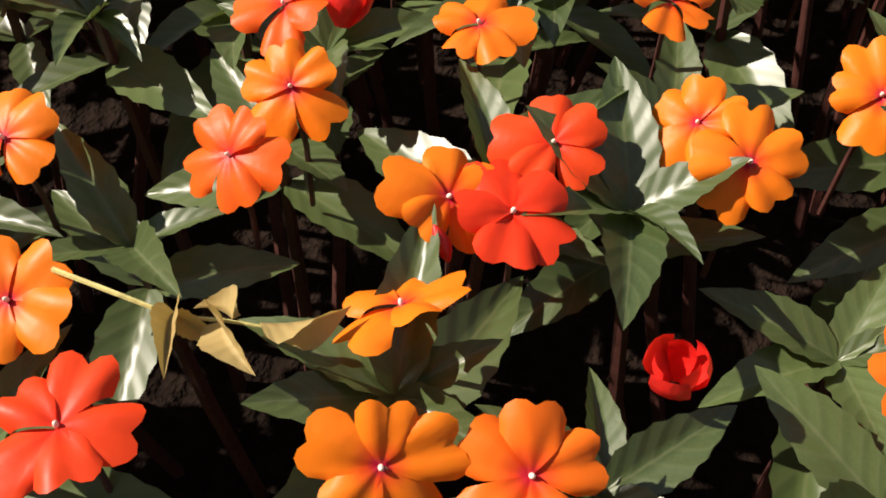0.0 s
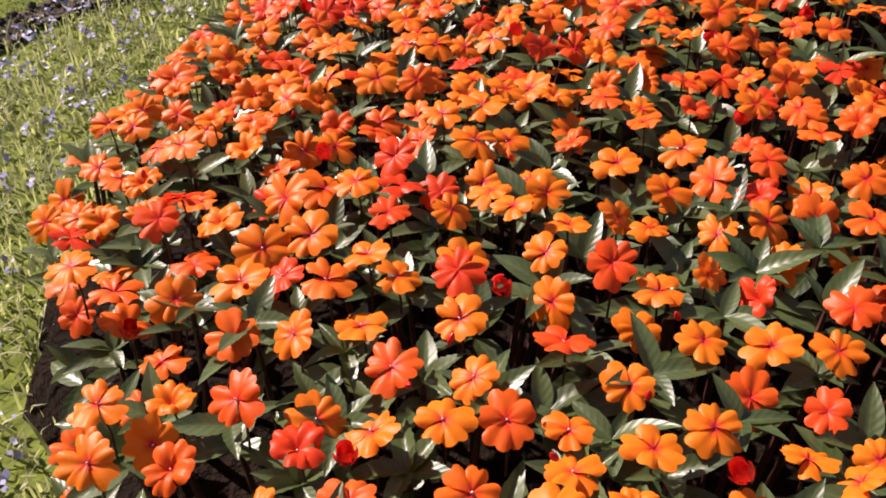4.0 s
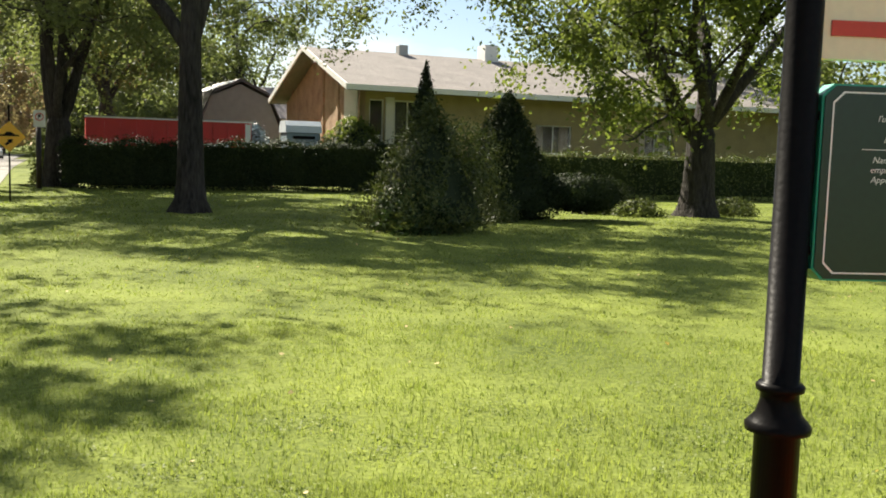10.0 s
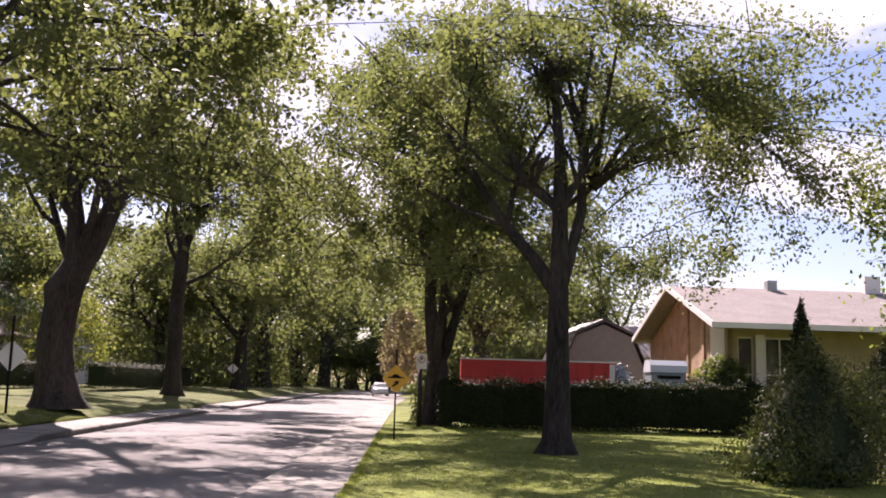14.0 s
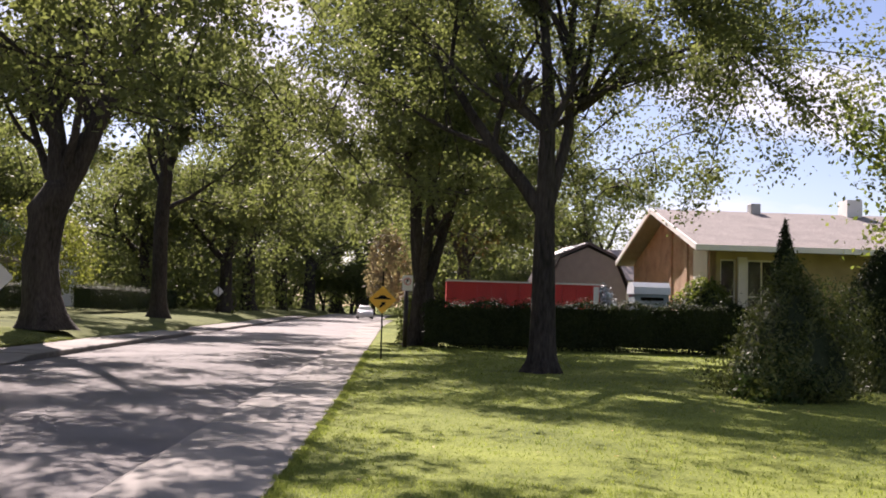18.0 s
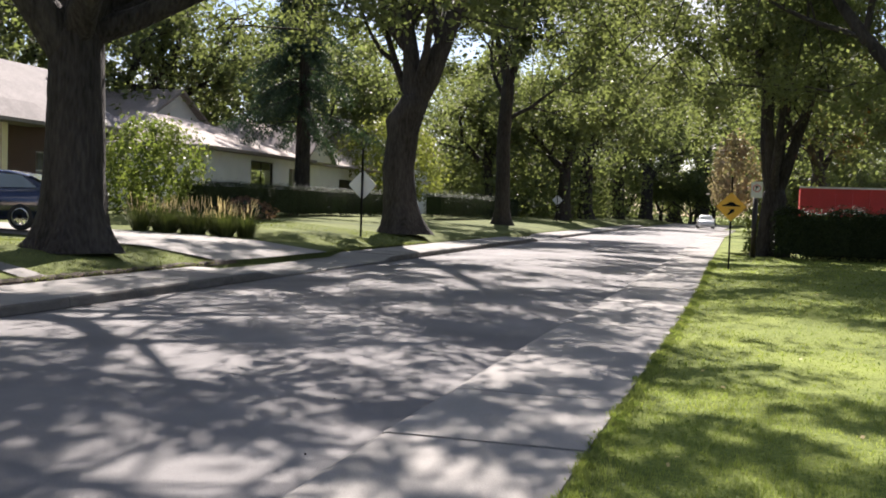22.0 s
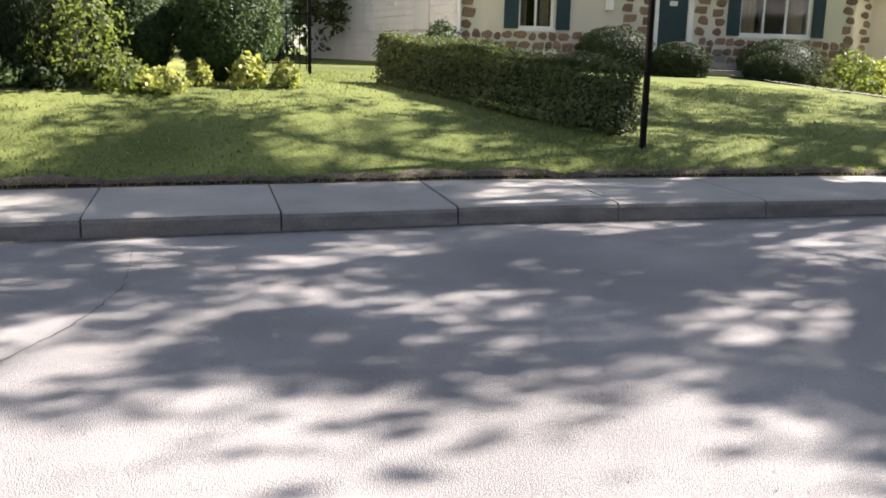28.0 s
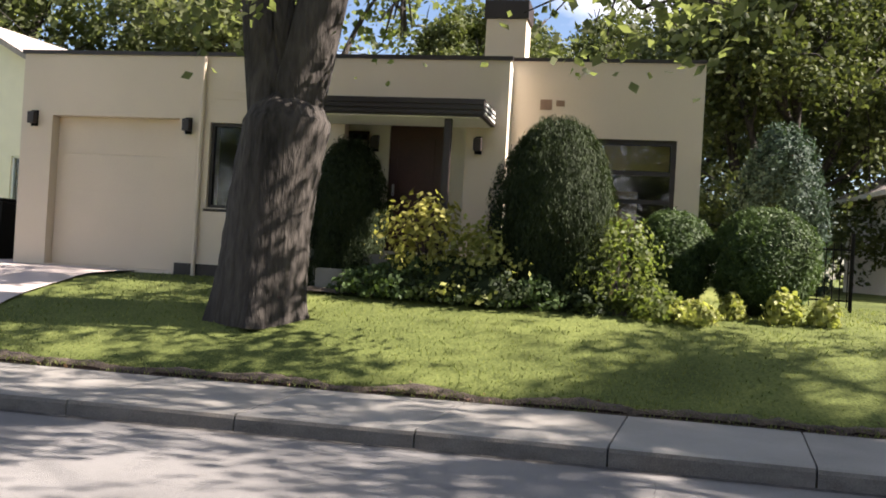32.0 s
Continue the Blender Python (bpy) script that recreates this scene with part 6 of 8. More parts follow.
# planting before the stone-trimmed house
for k, (yy, r, h, xx) in enumerate(((9.2, 0.95, 1.05, -20.3), (10.45, 0.7, 0.78, -19.6), (13.45, 1.1, 1.05, -20.4), (12.8, 0.8, 0.72, -19.5))):
    shrub("clipped_bush", xx, yy, zl(xx, yy) - 0.05, r * 0.75, r, h, 11000, 0.042, 70 + k, "dark clipped evergreen bush by the steps", M_YEW, 'egg', 0.04, 0.45, group="bushes by the steps")
for k, (yy, xx, r, h, m) in enumerate(((15.3, -20.2, 0.7, 0.9, M_LEAF_PALE), (16.3, -20.4, 0.65, 0.8, M_LEAF_YEL), (17.3, -20.5, 0.5, 0.5, M_LEAF_PALE), (18.6, -20.8, 0.6, 0.42, M_LEAF_PALE), (21.6, -22.6, 0.6, 0.7, M_HEDGE))):
    shrub("border_plant", xx, yy, zl(xx, yy), r * 0.8, r, h, 1400, 0.08, 76 + k, "loose flowering border plants", m, 'dome', 0.25, 0.5, core=False, group="border plants")
for k, (xx, yy, h, r) in enumerate(((-22.6, 22.4, 3.6, 0.55), (-22.6, 23.6, 3.5, 0.6), (-22.8, 24.6, 4.0, 0.55), (-22.8, 25.5, 3.0, 0.5), (-21.9, 20.9, 2.6, 0.36))):
    shrub("columnar_cedar", xx, yy, 0.55, r * 1.3, r * 1.3, h, 7000, 0.07, 84 + k, "slim columnar cedar against brick", M_YEW, 'cone', 0.08, 0.35, group="columnar cedars", category="tree")
shrub("lilac", -18.8, 30.6, 0.8, 1.7, 1.9, 3.4, 7000, 0.13, 90, "loose light-green shrub with pale blossom", M_LEAF_PALE, 'ball', 0.2, 0.6, core=False)
shrub("dark_bush", -16.5, 33.5, 0.85, 0.9, 1.6, 0.8, 2500, 0.09, 91, "low brownish bush on the lawn", M_LEAF_BRONZE, 'dome', 0.2)
# ornamental grasses by the driveway
M_STRAW = material("straw_plume", (0.40, 0.31, 0.23), 0.8, 0.3, 3, 20, 0.0, island=0.5, translucent=0.3)
for k in range(8):
    gx, gy = -15.7 + 0.46 * k, 25.15 + 0.35 * (k % 2)
    t = thing("ornamental_grass", pose(gx, gy, zl(gx, gy)), "green ornamental grass clump with straw plumes", "grass", "ornamental grasses")
    g = np.random.default_rng(300 + k)
    for nm, cnt, hh, mt, w in (("blades", 520, 0.72, M_HEDGE, 0.012), ("plumes", 34, 1.12, M_STRAW, 0.014)):
        r0, an = g.random(cnt) * 0.22, g.random(cnt) * 6.283
        b = np.stack([r0 * np.cos(an), r0 * np.sin(an), np.zeros(cnt)], 1)
        out = np.stack([np.cos(an), np.sin(an), np.zeros(cnt)], 1) * (0.15 + g.random(cnt) * 0.35)[:, None]
        hgt = hh * (0.6 + 0.5 * g.random(cnt))
        top = b + out + np.stack([0 * an, 0 * an, hgt], 1)
        sd = np.stack([-np.sin(an), np.cos(an), 0 * an], 1) * w
        lowf = 0.0 if nm == "blades" else 0.72
        base = b + (top - b) * lowf
        v = np.stack([base - sd, base + sd, top], 1).reshape(-1, 3)
        me = bpy.data.meshes.new(nm)
        me.from_pydata(v.tolist(), [], [(3 * i, 3 * i + 1, 3 * i + 2) for i in range(cnt)])
        me.materials.append(mt)
        part(nm, me, None, t)
# spruce with drooping boughs
sp = thing("spruce_tree", pose(-18.5, 43.8, 0.9), "tall spruce with drooping green boughs", "tree", "garden trees")
bm = bmesh.new()
tube(bm, [Vector((0, 0, z)) for z in (-0.2, 4, 9, 14)], [0.42, 0.36, 0.22, 0.06], 12)
part("trunk", bm, M_BARK, sp, smooth=True)
rr = random.Random(3)
tips, bmb = [], bmesh.new()
for k in range(64):
    z = 4.3 + 9.2 * (k / 64)
    a, ln = rr.random() * 6.283, (4.2 * (1 - k / 75)) * rr.uniform(0.7, 1.1)
    pts = [Vector((math.cos(a) * ln * f, math.sin(a) * ln * f, z + 0.25 * f - 1.3 * f * f)) for f in (0.05, 0.35, 0.7, 1.0)]
    tube(bmb, pts, [0.06, 0.04, 0.025, 0.01], 5)
    for f in np.linspace(0.25, 1.0, 9):
        tips.append((math.cos(a) * ln * f, math.sin(a) * ln * f, z + 0.25 * f - 1.3 * f * f - 0.12))
part("bough", bmb, M_BARK, sp)
g = np.random.default_rng(77)
tips = np.repeat(np.array(tips), 46, axis=0)
tips += g.normal(0, 1, tips.shape) * np.array([0.17, 0.17, 0.10]) - np.array([0, 0, 1.0]) * np.abs(g.normal(0, 0.22, (len(tips), 1)))
part("foliage", quads_mesh("foliage", tips, g.normal(0, 1, tips.shape), 0.20, M_SPRUCE, 78, 0.22, rise=0.55), None, sp, "hanging needle sprays")
# loose shrubs on the park lawn
shrub("spreading_shrub", 9.3, 19.2, 0.0, 1.50, 1.4, 2.65, 16000, 0.09, 101, "broad dark shrub with ragged light tips", M_HEDGE, 'cone', 0.26, 0.35, group="park shrubs", rise=0.35)
shrub("spreading_shrub", 8.75, 18.7, 0.0, 0.8, 0.8, 1.1, 3600, 0.08, 102, "lighter lower shrub at its foot", M_CEDAR, 'dome', 0.25, 0.55, core=False, group="park shrubs")
shrub("slim_cedar", 9.65, 20.2, 0.0, 0.62, 0.62, 3.75, 6000, 0.075, 103, "slim pointed cedar rising from shrubs", M_YEW, 'cone', 0.08, 0.35, category="tree", group="park shrubs")
shrub("conical_yew", 13.3, 22.6, 0.0, 1.55, 1.5, 3.35, 12000, 0.09, 104, "broad conical yew on the lawn", M_YEW, 'cone', 0.10, 0.4, group="park shrubs")
shrub("wispy_shrub", 11.6, 21.6, 0.25, 1.0, 1.0, 2.2, 4200, 0.08, 105, "grey-green wispy shrub on the lawn", M_HEDGE, 'ball', 0.22, 0.4, core=False, group="park shrubs")
shrub("clipped_bush", 15.3, 21.9, 0.25, 1.45, 1.1, 1.05, 8000, 0.07, 106, "flat-topped clipped yew bush on short stems", M_YEW, 'ball', 0.05, 0.4, group="park shrubs")
for k, (xx, yy, r) in enumerate(((18.4, 23.2, 0.8), (22.2, 23.4, 0.9), (17.5, 24.2, 0.6), (12.4, 21.3, 0.45), (23.5, 24.5, 0.7))):
    shrub("ground_shrub", xx, yy, 0.0, r, r * 0.8, 0.5, 1500, 0.08, 110 + k, "low grey-green shrub under a tree", M_HEDGE, 'dome', 0.2, 0.6, core=False, group="park shrubs")
shrub("variegated_bush", 15.4, 39.7, 0.2, 1.7, 1.2, 2.9, 5000, 0.13, 116, "tall bush with white-edged leaves by the window", M_LEAF_PALE, 'dome', 0.16, 0.6)
shrub("blue_spruce_bush", 12.0, 43.6, 0.0, 0.9, 0.9, 2.8, 3000, 0.12, 117, "blue-grey dwarf spruce beside the skip", M_GREYBLUE, 'dome', 0.12, 0.4)
shrub("bronze_tree", 1.9, 44.5, 1.6, 0.9, 0.9, 3.4, 2600, 0.15, 118, "young pale bronze-leaved tree", M_LEAF_DUSTY, 'ball', 0.2, 0.6, core=False, category="tree")
shrub("yellow_tree", -19.0, 60.0, 1.6, 3.2, 3.6, 5.4, 9000, 0.17, 119, "rounded yellow-green garden tree", M_LEAF_LIME, 'ball', 0.16, 0.6, core=False, category="tree")
shrub("side_bush", 3.0, 41.8, 0.0, 0.7, 0.6, 2.0, 1800, 0.11, 120, "straggling yellow-green bush at the hedge end", M_LEAF_PALE, 'dome', 0.25, 0.6, core=False)
# distant belts of foliage that close the view
g = np.random.default_rng(9)


def woods(places, leaves, size, seed, label, mat=M_LEAF):
    cs = [(x, y, z) for x, y, z, _ in places]
    ob = new("far_woods", leaf_cloud("far_woods", cs, [r for *_, r in places], leaves, size, mat, seed, flat=0.8, gaps=-0.6))
    tagged(ob, label, "trees", kind="stuff")


places = []
for k in range(340):
    a = g.random() * 2 * np.pi
    r = g.uniform(75, 120)
    x, y = -5 + r * np.cos(a), 35 + r * np.sin(a) * 1.5
    if abs(x - lerp(KERB, y) - 4) < 9 and -60 < y < 175:
        continue
    places.append((x, y, g.uniform(1.5, 9.5), g.uniform(2.2, 4.0)))
woods(places, 130000, 0.42, 10, "hazy belt of distant garden trees")
# both sides and the closing bend of the street
places = []
for k in range(230):
    y = g.uniform(80, 200)
    x = lerp(KERB, y) + 4 + g.choice((-1, 1)) * g.uniform(11, 24) if y < 172 else g.uniform(-22, 34)
    places.append((x, y, g.uniform(0.6, 8.5), g.uniform(1.6, 2.8)))
woods(places, 110000, 0.36, 11, "leafy garden trees towards the end of the street")
# gardens behind the houses on the far side
places = []
for k in range(190):
    y = g.uniform(24, 125)
    x = g.uniform(-48, -29) if y < 62 else g.uniform(-40, -17.5) if y > 80 else g.uniform(-44, -32)
    places.append((x, y, g.uniform(1.0, 7.2 if x < -29 else 4.5), g.uniform(1.3, 2.3)))
woods(places, 62000, 0.32, 12, "dense garden trees behind the houses", M_LEAF)

# ---- street furniture ----


def text_part(body, size, m, parent, mat=M_LETTER, align='CENTER', shear=0.0, width=None):
    cu = bpy.data.curves.new("lettering", 'FONT')
    cu.body, cu.size, cu.align_x, cu.align_y, cu.shear, cu.extrude = body, size, align, 'CENTER', shear, 0.0006
    ob = new("lettering", cu)
    dg = bpy.context.evaluated_depsgraph_get()
    me = bpy.data.meshes.new_from_object(ob.evaluated_get(dg))
    bpy.data.objects.remove(ob)
    me.materials.clear()
    me.materials.append(mat)
    me.name = "lettering"
    o = part("lettering", me, None, parent, m=m)
    if width:
        w = max(v.co.x for v in me.vertices) - min(v.co.x for v in me.vertices)
        o.scale = (width / w, 1, 1)
    return o


def disc_prism(bm, pts, y0, y1):
    """Extrudes a polygon of (x, z) points along y."""
    a = [bm.verts.new((x, y0, z)) for x, z in pts]
    b = [bm.verts.new((x, y1, z)) for x, z in pts]
    bm.faces.new(a)
    bm.faces.new(b[::-1])
    for k in range(len(pts)):
        bm.faces.new((a[k], b[k], b[(k + 1) % len(pts)], a[(k + 1) % len(pts)]))
    bmesh.ops.recalc_face_normals(bm, faces=bm.faces)


def rounded(w, h, r, n=5, cx=0.0, cz=0.0):
    pts = []
    for sx, sz, a0 in ((1, -1, -90), (1, 1, 0), (-1, 1, 90), (-1, -1, 180)):
        for k in range(n + 1):
            a = radians(a0 + 90 * k / n)
            pts.append((cx + sx * (w / 2 - r) + r * math.cos(a), cz + sz * (h / 2 - r) + r * math.sin(a)))
    return pts


hump = thing("warning_sign", pose(1.15, 29.7, 0, 0, 0, -2), "yellow diamond speed-hump sign on a thin post", "road sign")
part("post", boxes((-0.025, 0.025, 0.012, 0.05, -0.1, 2.75)), M_BLACK, hump, "thin dark steel post")
R45 = Matrix.Rotation(radians(45), 4, 'Y')
bm = bmesh.new()
disc_prism(bm, rounded(0.62, 0.62, 0.05), -0.006, 0.006)
face = part("face", bm, M_YELLOWSIGN, hump, m=pose(0, 0, 1.86) @ R45)
bm = bmesh.new()
disc_prism(bm, [(-0.26, -0.02), (-0.14, 0.0), (-0.06, 0.07), (0.06, 0.07), (0.14, 0.0), (0.26, -0.02), (0.26, -0.055), (-0.26, -0.055)], -0.010, -0.0065)
part("symbol", bm, M_BLACK, hump, m=pose(0, 0, 1.93))
bm = bmesh.new()
disc_prism(bm, [(-0.12, -0.14), (-0.02, -0.04), (-0.06, 0.0), (0.09, 0.02), (0.08, -0.1), (0.05, -0.08), (-0.07, -0.17)], -0.010, -0.0065)
part("symbol", bm, M_BLACK, hump, m=pose(0, 0, 1.78))
npk = thing("parking_sign", pose(2.45, 38.6, 0), "white no-parking plate on a stout dark pole", "road sign")
bm = bmesh.new()
lathe(bm, ((0.10, -0.1), (0.09, 2.35)), 14)
part("pole", bm, M_DARKWOOD, npk, smooth=True)
bm = bmesh.new()
disc_prism(bm, rounded(0.42, 0.62, 0.03), -0.006, 0.006)
part("plate", bm, M_WHITESIGN, npk, m=pose(0.03, -0.10, 2.62))
bm = bmesh.new()
ring = [(0.15 * math.cos(2 * math.pi * k / 24), 0.15 * math.sin(2 * math.pi * k / 24)) for k in range(24)]
inner = [(x * 0.78, z * 0.78) for x, z in ring]
a = [bm.verts.new((x, 0, z)) for x, z in ring]
b = [bm.verts.new((x, 0, z)) for x, z in inner]
for k in range(24):
    bm.faces.new((a[k], a[(k + 1) % 24], b[(k + 1) % 24], b[k]))
part("ring", bm, M_SIGNRED, npk, m=pose(0.03, -0.1075, 2.68))
part("symbol", boxes((-0.05, -0.02, -0.001, 0, -0.09, 0.09), (-0.019, 0.05, -0.001, 0, 0.0, 0.09)), M_BLACK, npk, m=pose(0.03, -0.1072, 2.68))


def back_sign(x, y, z, tall, size, rz):
    t = thing("street_sign", pose(x, y, z, 0, 0, rz), "grey back of a diamond road sign on a dark post", "road sign", "signs seen from behind")
    part("post", boxes((-0.03, 0.03, -0.03, 0.03, -0.2, tall)), M_BLACK, t)
    bm = bmesh.new()
    disc_prism(bm, rounded(size, size, 0.04), -0.004, 0.004)
    part("plate", bm, M_WHITESIGN, t, m=pose(0.0, 0.036, 1.75) @ R45)


back_sign(-10.75, 30.6, lot_z(-10.75, 30.6), 3.0, 0.72, -3)
back_sign(-10.3, 78.0, lot_z(-10.3, 78), 2.6, 0.62, 4)
lp = thing("sign_post", pose(-10.88, 5.4, lot_z(-10.88, 5.4)), "slim black post on the verge", "post")
part("shaft", boxes((-0.035, 0.035, -0.03, 0.03, -0.2, 3.1), bevel=0.006), M_BLACK, lp)
part("clamp", boxes((-0.045, 0.045, -0.045, 0.045, 1.95, 2.0), bevel=0.004), M_GREYSTEEL, lp)

# red skip behind the hedge
sk = thing("skip", pose(4.5, 42.4, 0.1, 0, 0, -5.0), "long red steel skip container", "container")
part("side", boxes((0, 6.9, 0, 0.06, 0.15, 2.75)), M_RED, sk)
part("side", boxes((0, 6.9, 2.24, 2.30, 0.15, 2.75)), M_RED, sk)
part("end", boxes((6.84, 6.9, 0.065, 2.235, 0.15, 2.75)), M_RED, sk)
part("end", boxes((0, 0.06, 0.065, 2.235, 0.15, 2.75)), M_RED, sk)
part("floor", boxes((0.06, 6.84, 0.06, 2.24, 0.15, 0.22)), M_RED, sk)
for k in range(11):
    part("rib", boxes((0.1 + 0.64 * k, 0.22 + 0.64 * k, -0.08, -0.003, 0.2, 2.62)), M_RED, sk)
part("rim", boxes((-0.05, 6.95, -0.10, 0.08, 2.753, 2.82)), M_WHITE, sk, "pale worn top rail")
part("stripe", boxes((6.62, 6.86, -0.09, -0.081, 0.9, 2.7)), M_WHITE, sk, "white reflective end stripe")
part("logo", boxes((4.9, 5.9, -0.09, -0.083, 1.62, 1.78)), M_PALEPLASTIC, sk, "faded pale marking bars")
for k in range(2):
    part("skid", boxes((0.2, 6.7, 0.4 + 1.3 * k, 0.6 + 1.3 * k, -0.12, 0.148)), M_BLACK, sk)
pt = thing("portable_toilet", pose(13.35, 40.9, 0.3, 0, 0, -6), "grey portable toilet cabin with pale domed roof", "toilet cabin")
part("body", boxes((-0.75, 0.75, -0.75, 0.75, 0, 2.2), bevel=0.05), M_GREYBLUE, pt)
bm = bmesh.new()
polygon_prism(bm, ((-0.80, 2.2), (0.80, 2.2), (0.74, 2.5), (0.45, 2.72), (-0.45, 2.72), (-0.74, 2.5)), -0.80, 0.80)
part("roof", bm, M_PALEPLASTIC, pt, "pale translucent plastic roof")
part("vent", boxes((-0.5, 0.5, -0.765, -0.752, 1.92, 2.06)), M_BLACK, pt)
part("door", boxes((-0.42, 0.42, -0.78, -0.753, 0.1, 1.85), bevel=0.01), M_GREYBLUE, pt)

# ---- cars ----


def car(m, paint, label):
    """A saloon whose nose looks along +x; its centre stands on the origin."""
    t = thing("car", m, label, "car")
    st = ((-2.34, 0.66, 0.42, 0.92), (-2.27, 0.80, 0.28, 1.03), (-1.7, 0.88, 0.24, 1.06), (-0.6, 0.90, 0.22, 1.00), (0.5, 0.90, 0.22, 0.98), (1.2, 0.89, 0.24, 0.95), (1.8, 0.86, 0.25, 0.89), (2.12, 0.78, 0.29, 0.80), (2.26, 0.66, 0.34, 0.70), (2.33, 0.50, 0.40, 0.60))
    bm = bmesh.new()
    rings = []
    for x, w, lo, hi in st:
        md = (lo + hi) / 2
        prof = ((-w * 0.9, lo), (-w, lo + 0.08), (-w * 1.01, md), (-w * 0.97, hi - 0.06), (-w * 0.85, hi), (0, hi + 0.035), (w * 0.85, hi), (w * 0.97, hi - 0.06), (w * 1.01, md), (w, lo + 0.08), (w * 0.9, lo))
        rings.append([bm.verts.new((x, y, z)) for y, z in prof])
    for a, b in zip(rings, rings[1:]):
        for k in range(len(a) - 1):
            bm.faces.new((a[k], b[k], b[k + 1], a[k + 1]))
        bm.faces.new((a[-1], b[-1], b[0], a[0]))
    bm.faces.new(rings[0])
    bm.faces.new(rings[-1][::-1])
    bmesh.ops.recalc_face_normals(bm, faces=bm.faces)
    body = part("body", bm, paint, t, smooth=True)
    cab = ((-2.12, 0.72, 1.04), (-1.75, 0.68, 1.21), (-1.3, 0.65, 1.375), (-0.85, 0.63, 1.46), (-0.4, 0.62, 1.48), (-0.05, 0.63, 1.44), (0.25, 0.66, 1.30), (0.85, 0.74, 0.98))
    bm = bmesh.new()
    rings = [[bm.verts.new((x, s * w, z)) for s, w, z in ((-1, w + 0.09 * (1.45 - z), 0.93), (-1, w, z - 0.05), (-0.7, w, z), (0.7, w, z), (1, w, z - 0.05), (1, w + 0.09 * (1.45 - z), 0.93))] for x, w, z in cab]
    for a, b in zip(rings, rings[1:]):
        for k in range(5):
            bm.faces.new((a[k], b[k], b[k + 1], a[k + 1]))
    bmesh.ops.recalc_face_normals(bm, faces=bm.faces)
    part("roof", bm, paint, t, smooth=True)
    M_CG = M_DARKGLASS
    for s in (-1, 1):
        for x0, x1, xa, xb in ((-1.72, -0.66, -1.28, -0.66), (-0.60, 0.55, -0.60, 0.05)):
            bm = bmesh.new()
            pts = ((x0, 1.05), (x1, 1.03), (xb, 1.38), (xa, 1.34))
            q = [bm.verts.new((x, s * (0.79 - 0.125 * (z - 0.99) / 0.37) + s * 0.012, z)) for x, z in pts]
            bm.faces.new(q if s < 0 else q[::-1])
            part("side_window", bm, M_CG, t)
        part("mirror", boxes((0.36, 0.54, s * 0.86 - 0.09, s * 0.86 + 0.09, 0.95, 1.07), bevel=0.02), paint, t)
        for x in (-0.55, 0.45):
            part("door_handle", boxes((x - 0.09, x + 0.09, s * 0.905 - 0.015, s * 0.905 + 0.015, 0.80, 0.83)), paint, body)
        part("tail_light", boxes((-2.33, -1.98, s * 0.70 - 0.14, s * 0.70 + 0.14, 0.80, 0.96), bevel=0.03), M_TAIL, t, "red tail light")
        part("headlight", boxes((1.96, 2.22, s * 0.62 - 0.15, s * 0.62 + 0.15, 0.66, 0.78), bevel=0.03), M_PALEPLASTIC, t, "clear headlight")
        for x in (-1.36, 1.40):
            w = part("wheel", boxes((-0.05, 0.05, -0.1, 0.1, -0.05, 0.05)), M_BLACK, t, m=pose(x, s * 0.80, 0.325))
            bm = bmesh.new()
            lathe(bm, ((0.22, -0.10), (0.31, -0.10), (0.325, -0.07), (0.325, 0.07), (0.31, 0.10), (0.22, 0.10)), 28, Matrix.Rotation(radians(90), 4, 'X'), cap=False)
            part("tyre", bm, M_TYRE, w, smooth=True)
            bm = bmesh.new()
            lathe(bm, ((0.225, -0.02), (0.225, 0.09), (0.20, 0.095), (0.19, 0.03)), 24, Matrix.Rotation(radians(-90 * s), 4, 'X'), cap=False)
            for k in range(10):
                box(bm, 0.02, 0.21, -0.018, 0.018, 0.05, 0.075, m=Matrix.Rotation(radians(-90 * s), 4, 'X') @ Matrix.Rotation(2 * math.pi * k / 10, 4, 'Z'))
            part("rim", bm, M_RIM, w)
    for x0, z0, x1, z1, w in ((-2.06, 1.06, -1.34, 1.37, 0.62), (0.80, 1.01, 0.18, 1.345, 0.62)):
        bm = bmesh.new()
        dx = 0.02 if x0 > 0 else -0.02
        q = [bm.verts.new(p) for p in ((x0 + dx, -w - 0.04, z0 + 0.02), (x0 + dx, w + 0.04, z0 + 0.02), (x1 + dx, w - 0.06, z1 + 0.02), (x1 + dx, -w + 0.06, z1 + 0.02))]
        bm.faces.new(q)
        part("windscreen", bm, M_CG, t)
    part("bumper", boxes((-2.37, -2.2, -0.78, 0.78, 0.36, 0.56), bevel=0.04), paint, t)
    part("plate", boxes((-2.385, -2.372, -0.16, 0.16, 0.60, 0.68)), M_WHITESIGN, t)
    return t


M_DARKGLASS = material("tinted_glass", (0.20, 0.225, 0.24), 0.05, 0.1, 3, 50, 0.0, coat=1.0)
M_WHITECAR = material("white_car_paint", (0.70, 0.71, 0.72), 0.25, 0.05, 3, 50, 0.0, coat=1.0)
car(pose(-17.4, 20.8, 0.66, 0, 0, 191), M_NAVY, "dark navy saloon parked in a driveway")
car(pose(2.15, 106, 0.1, 0, 0, -88), M_WHITECAR, "white saloon far along the street")

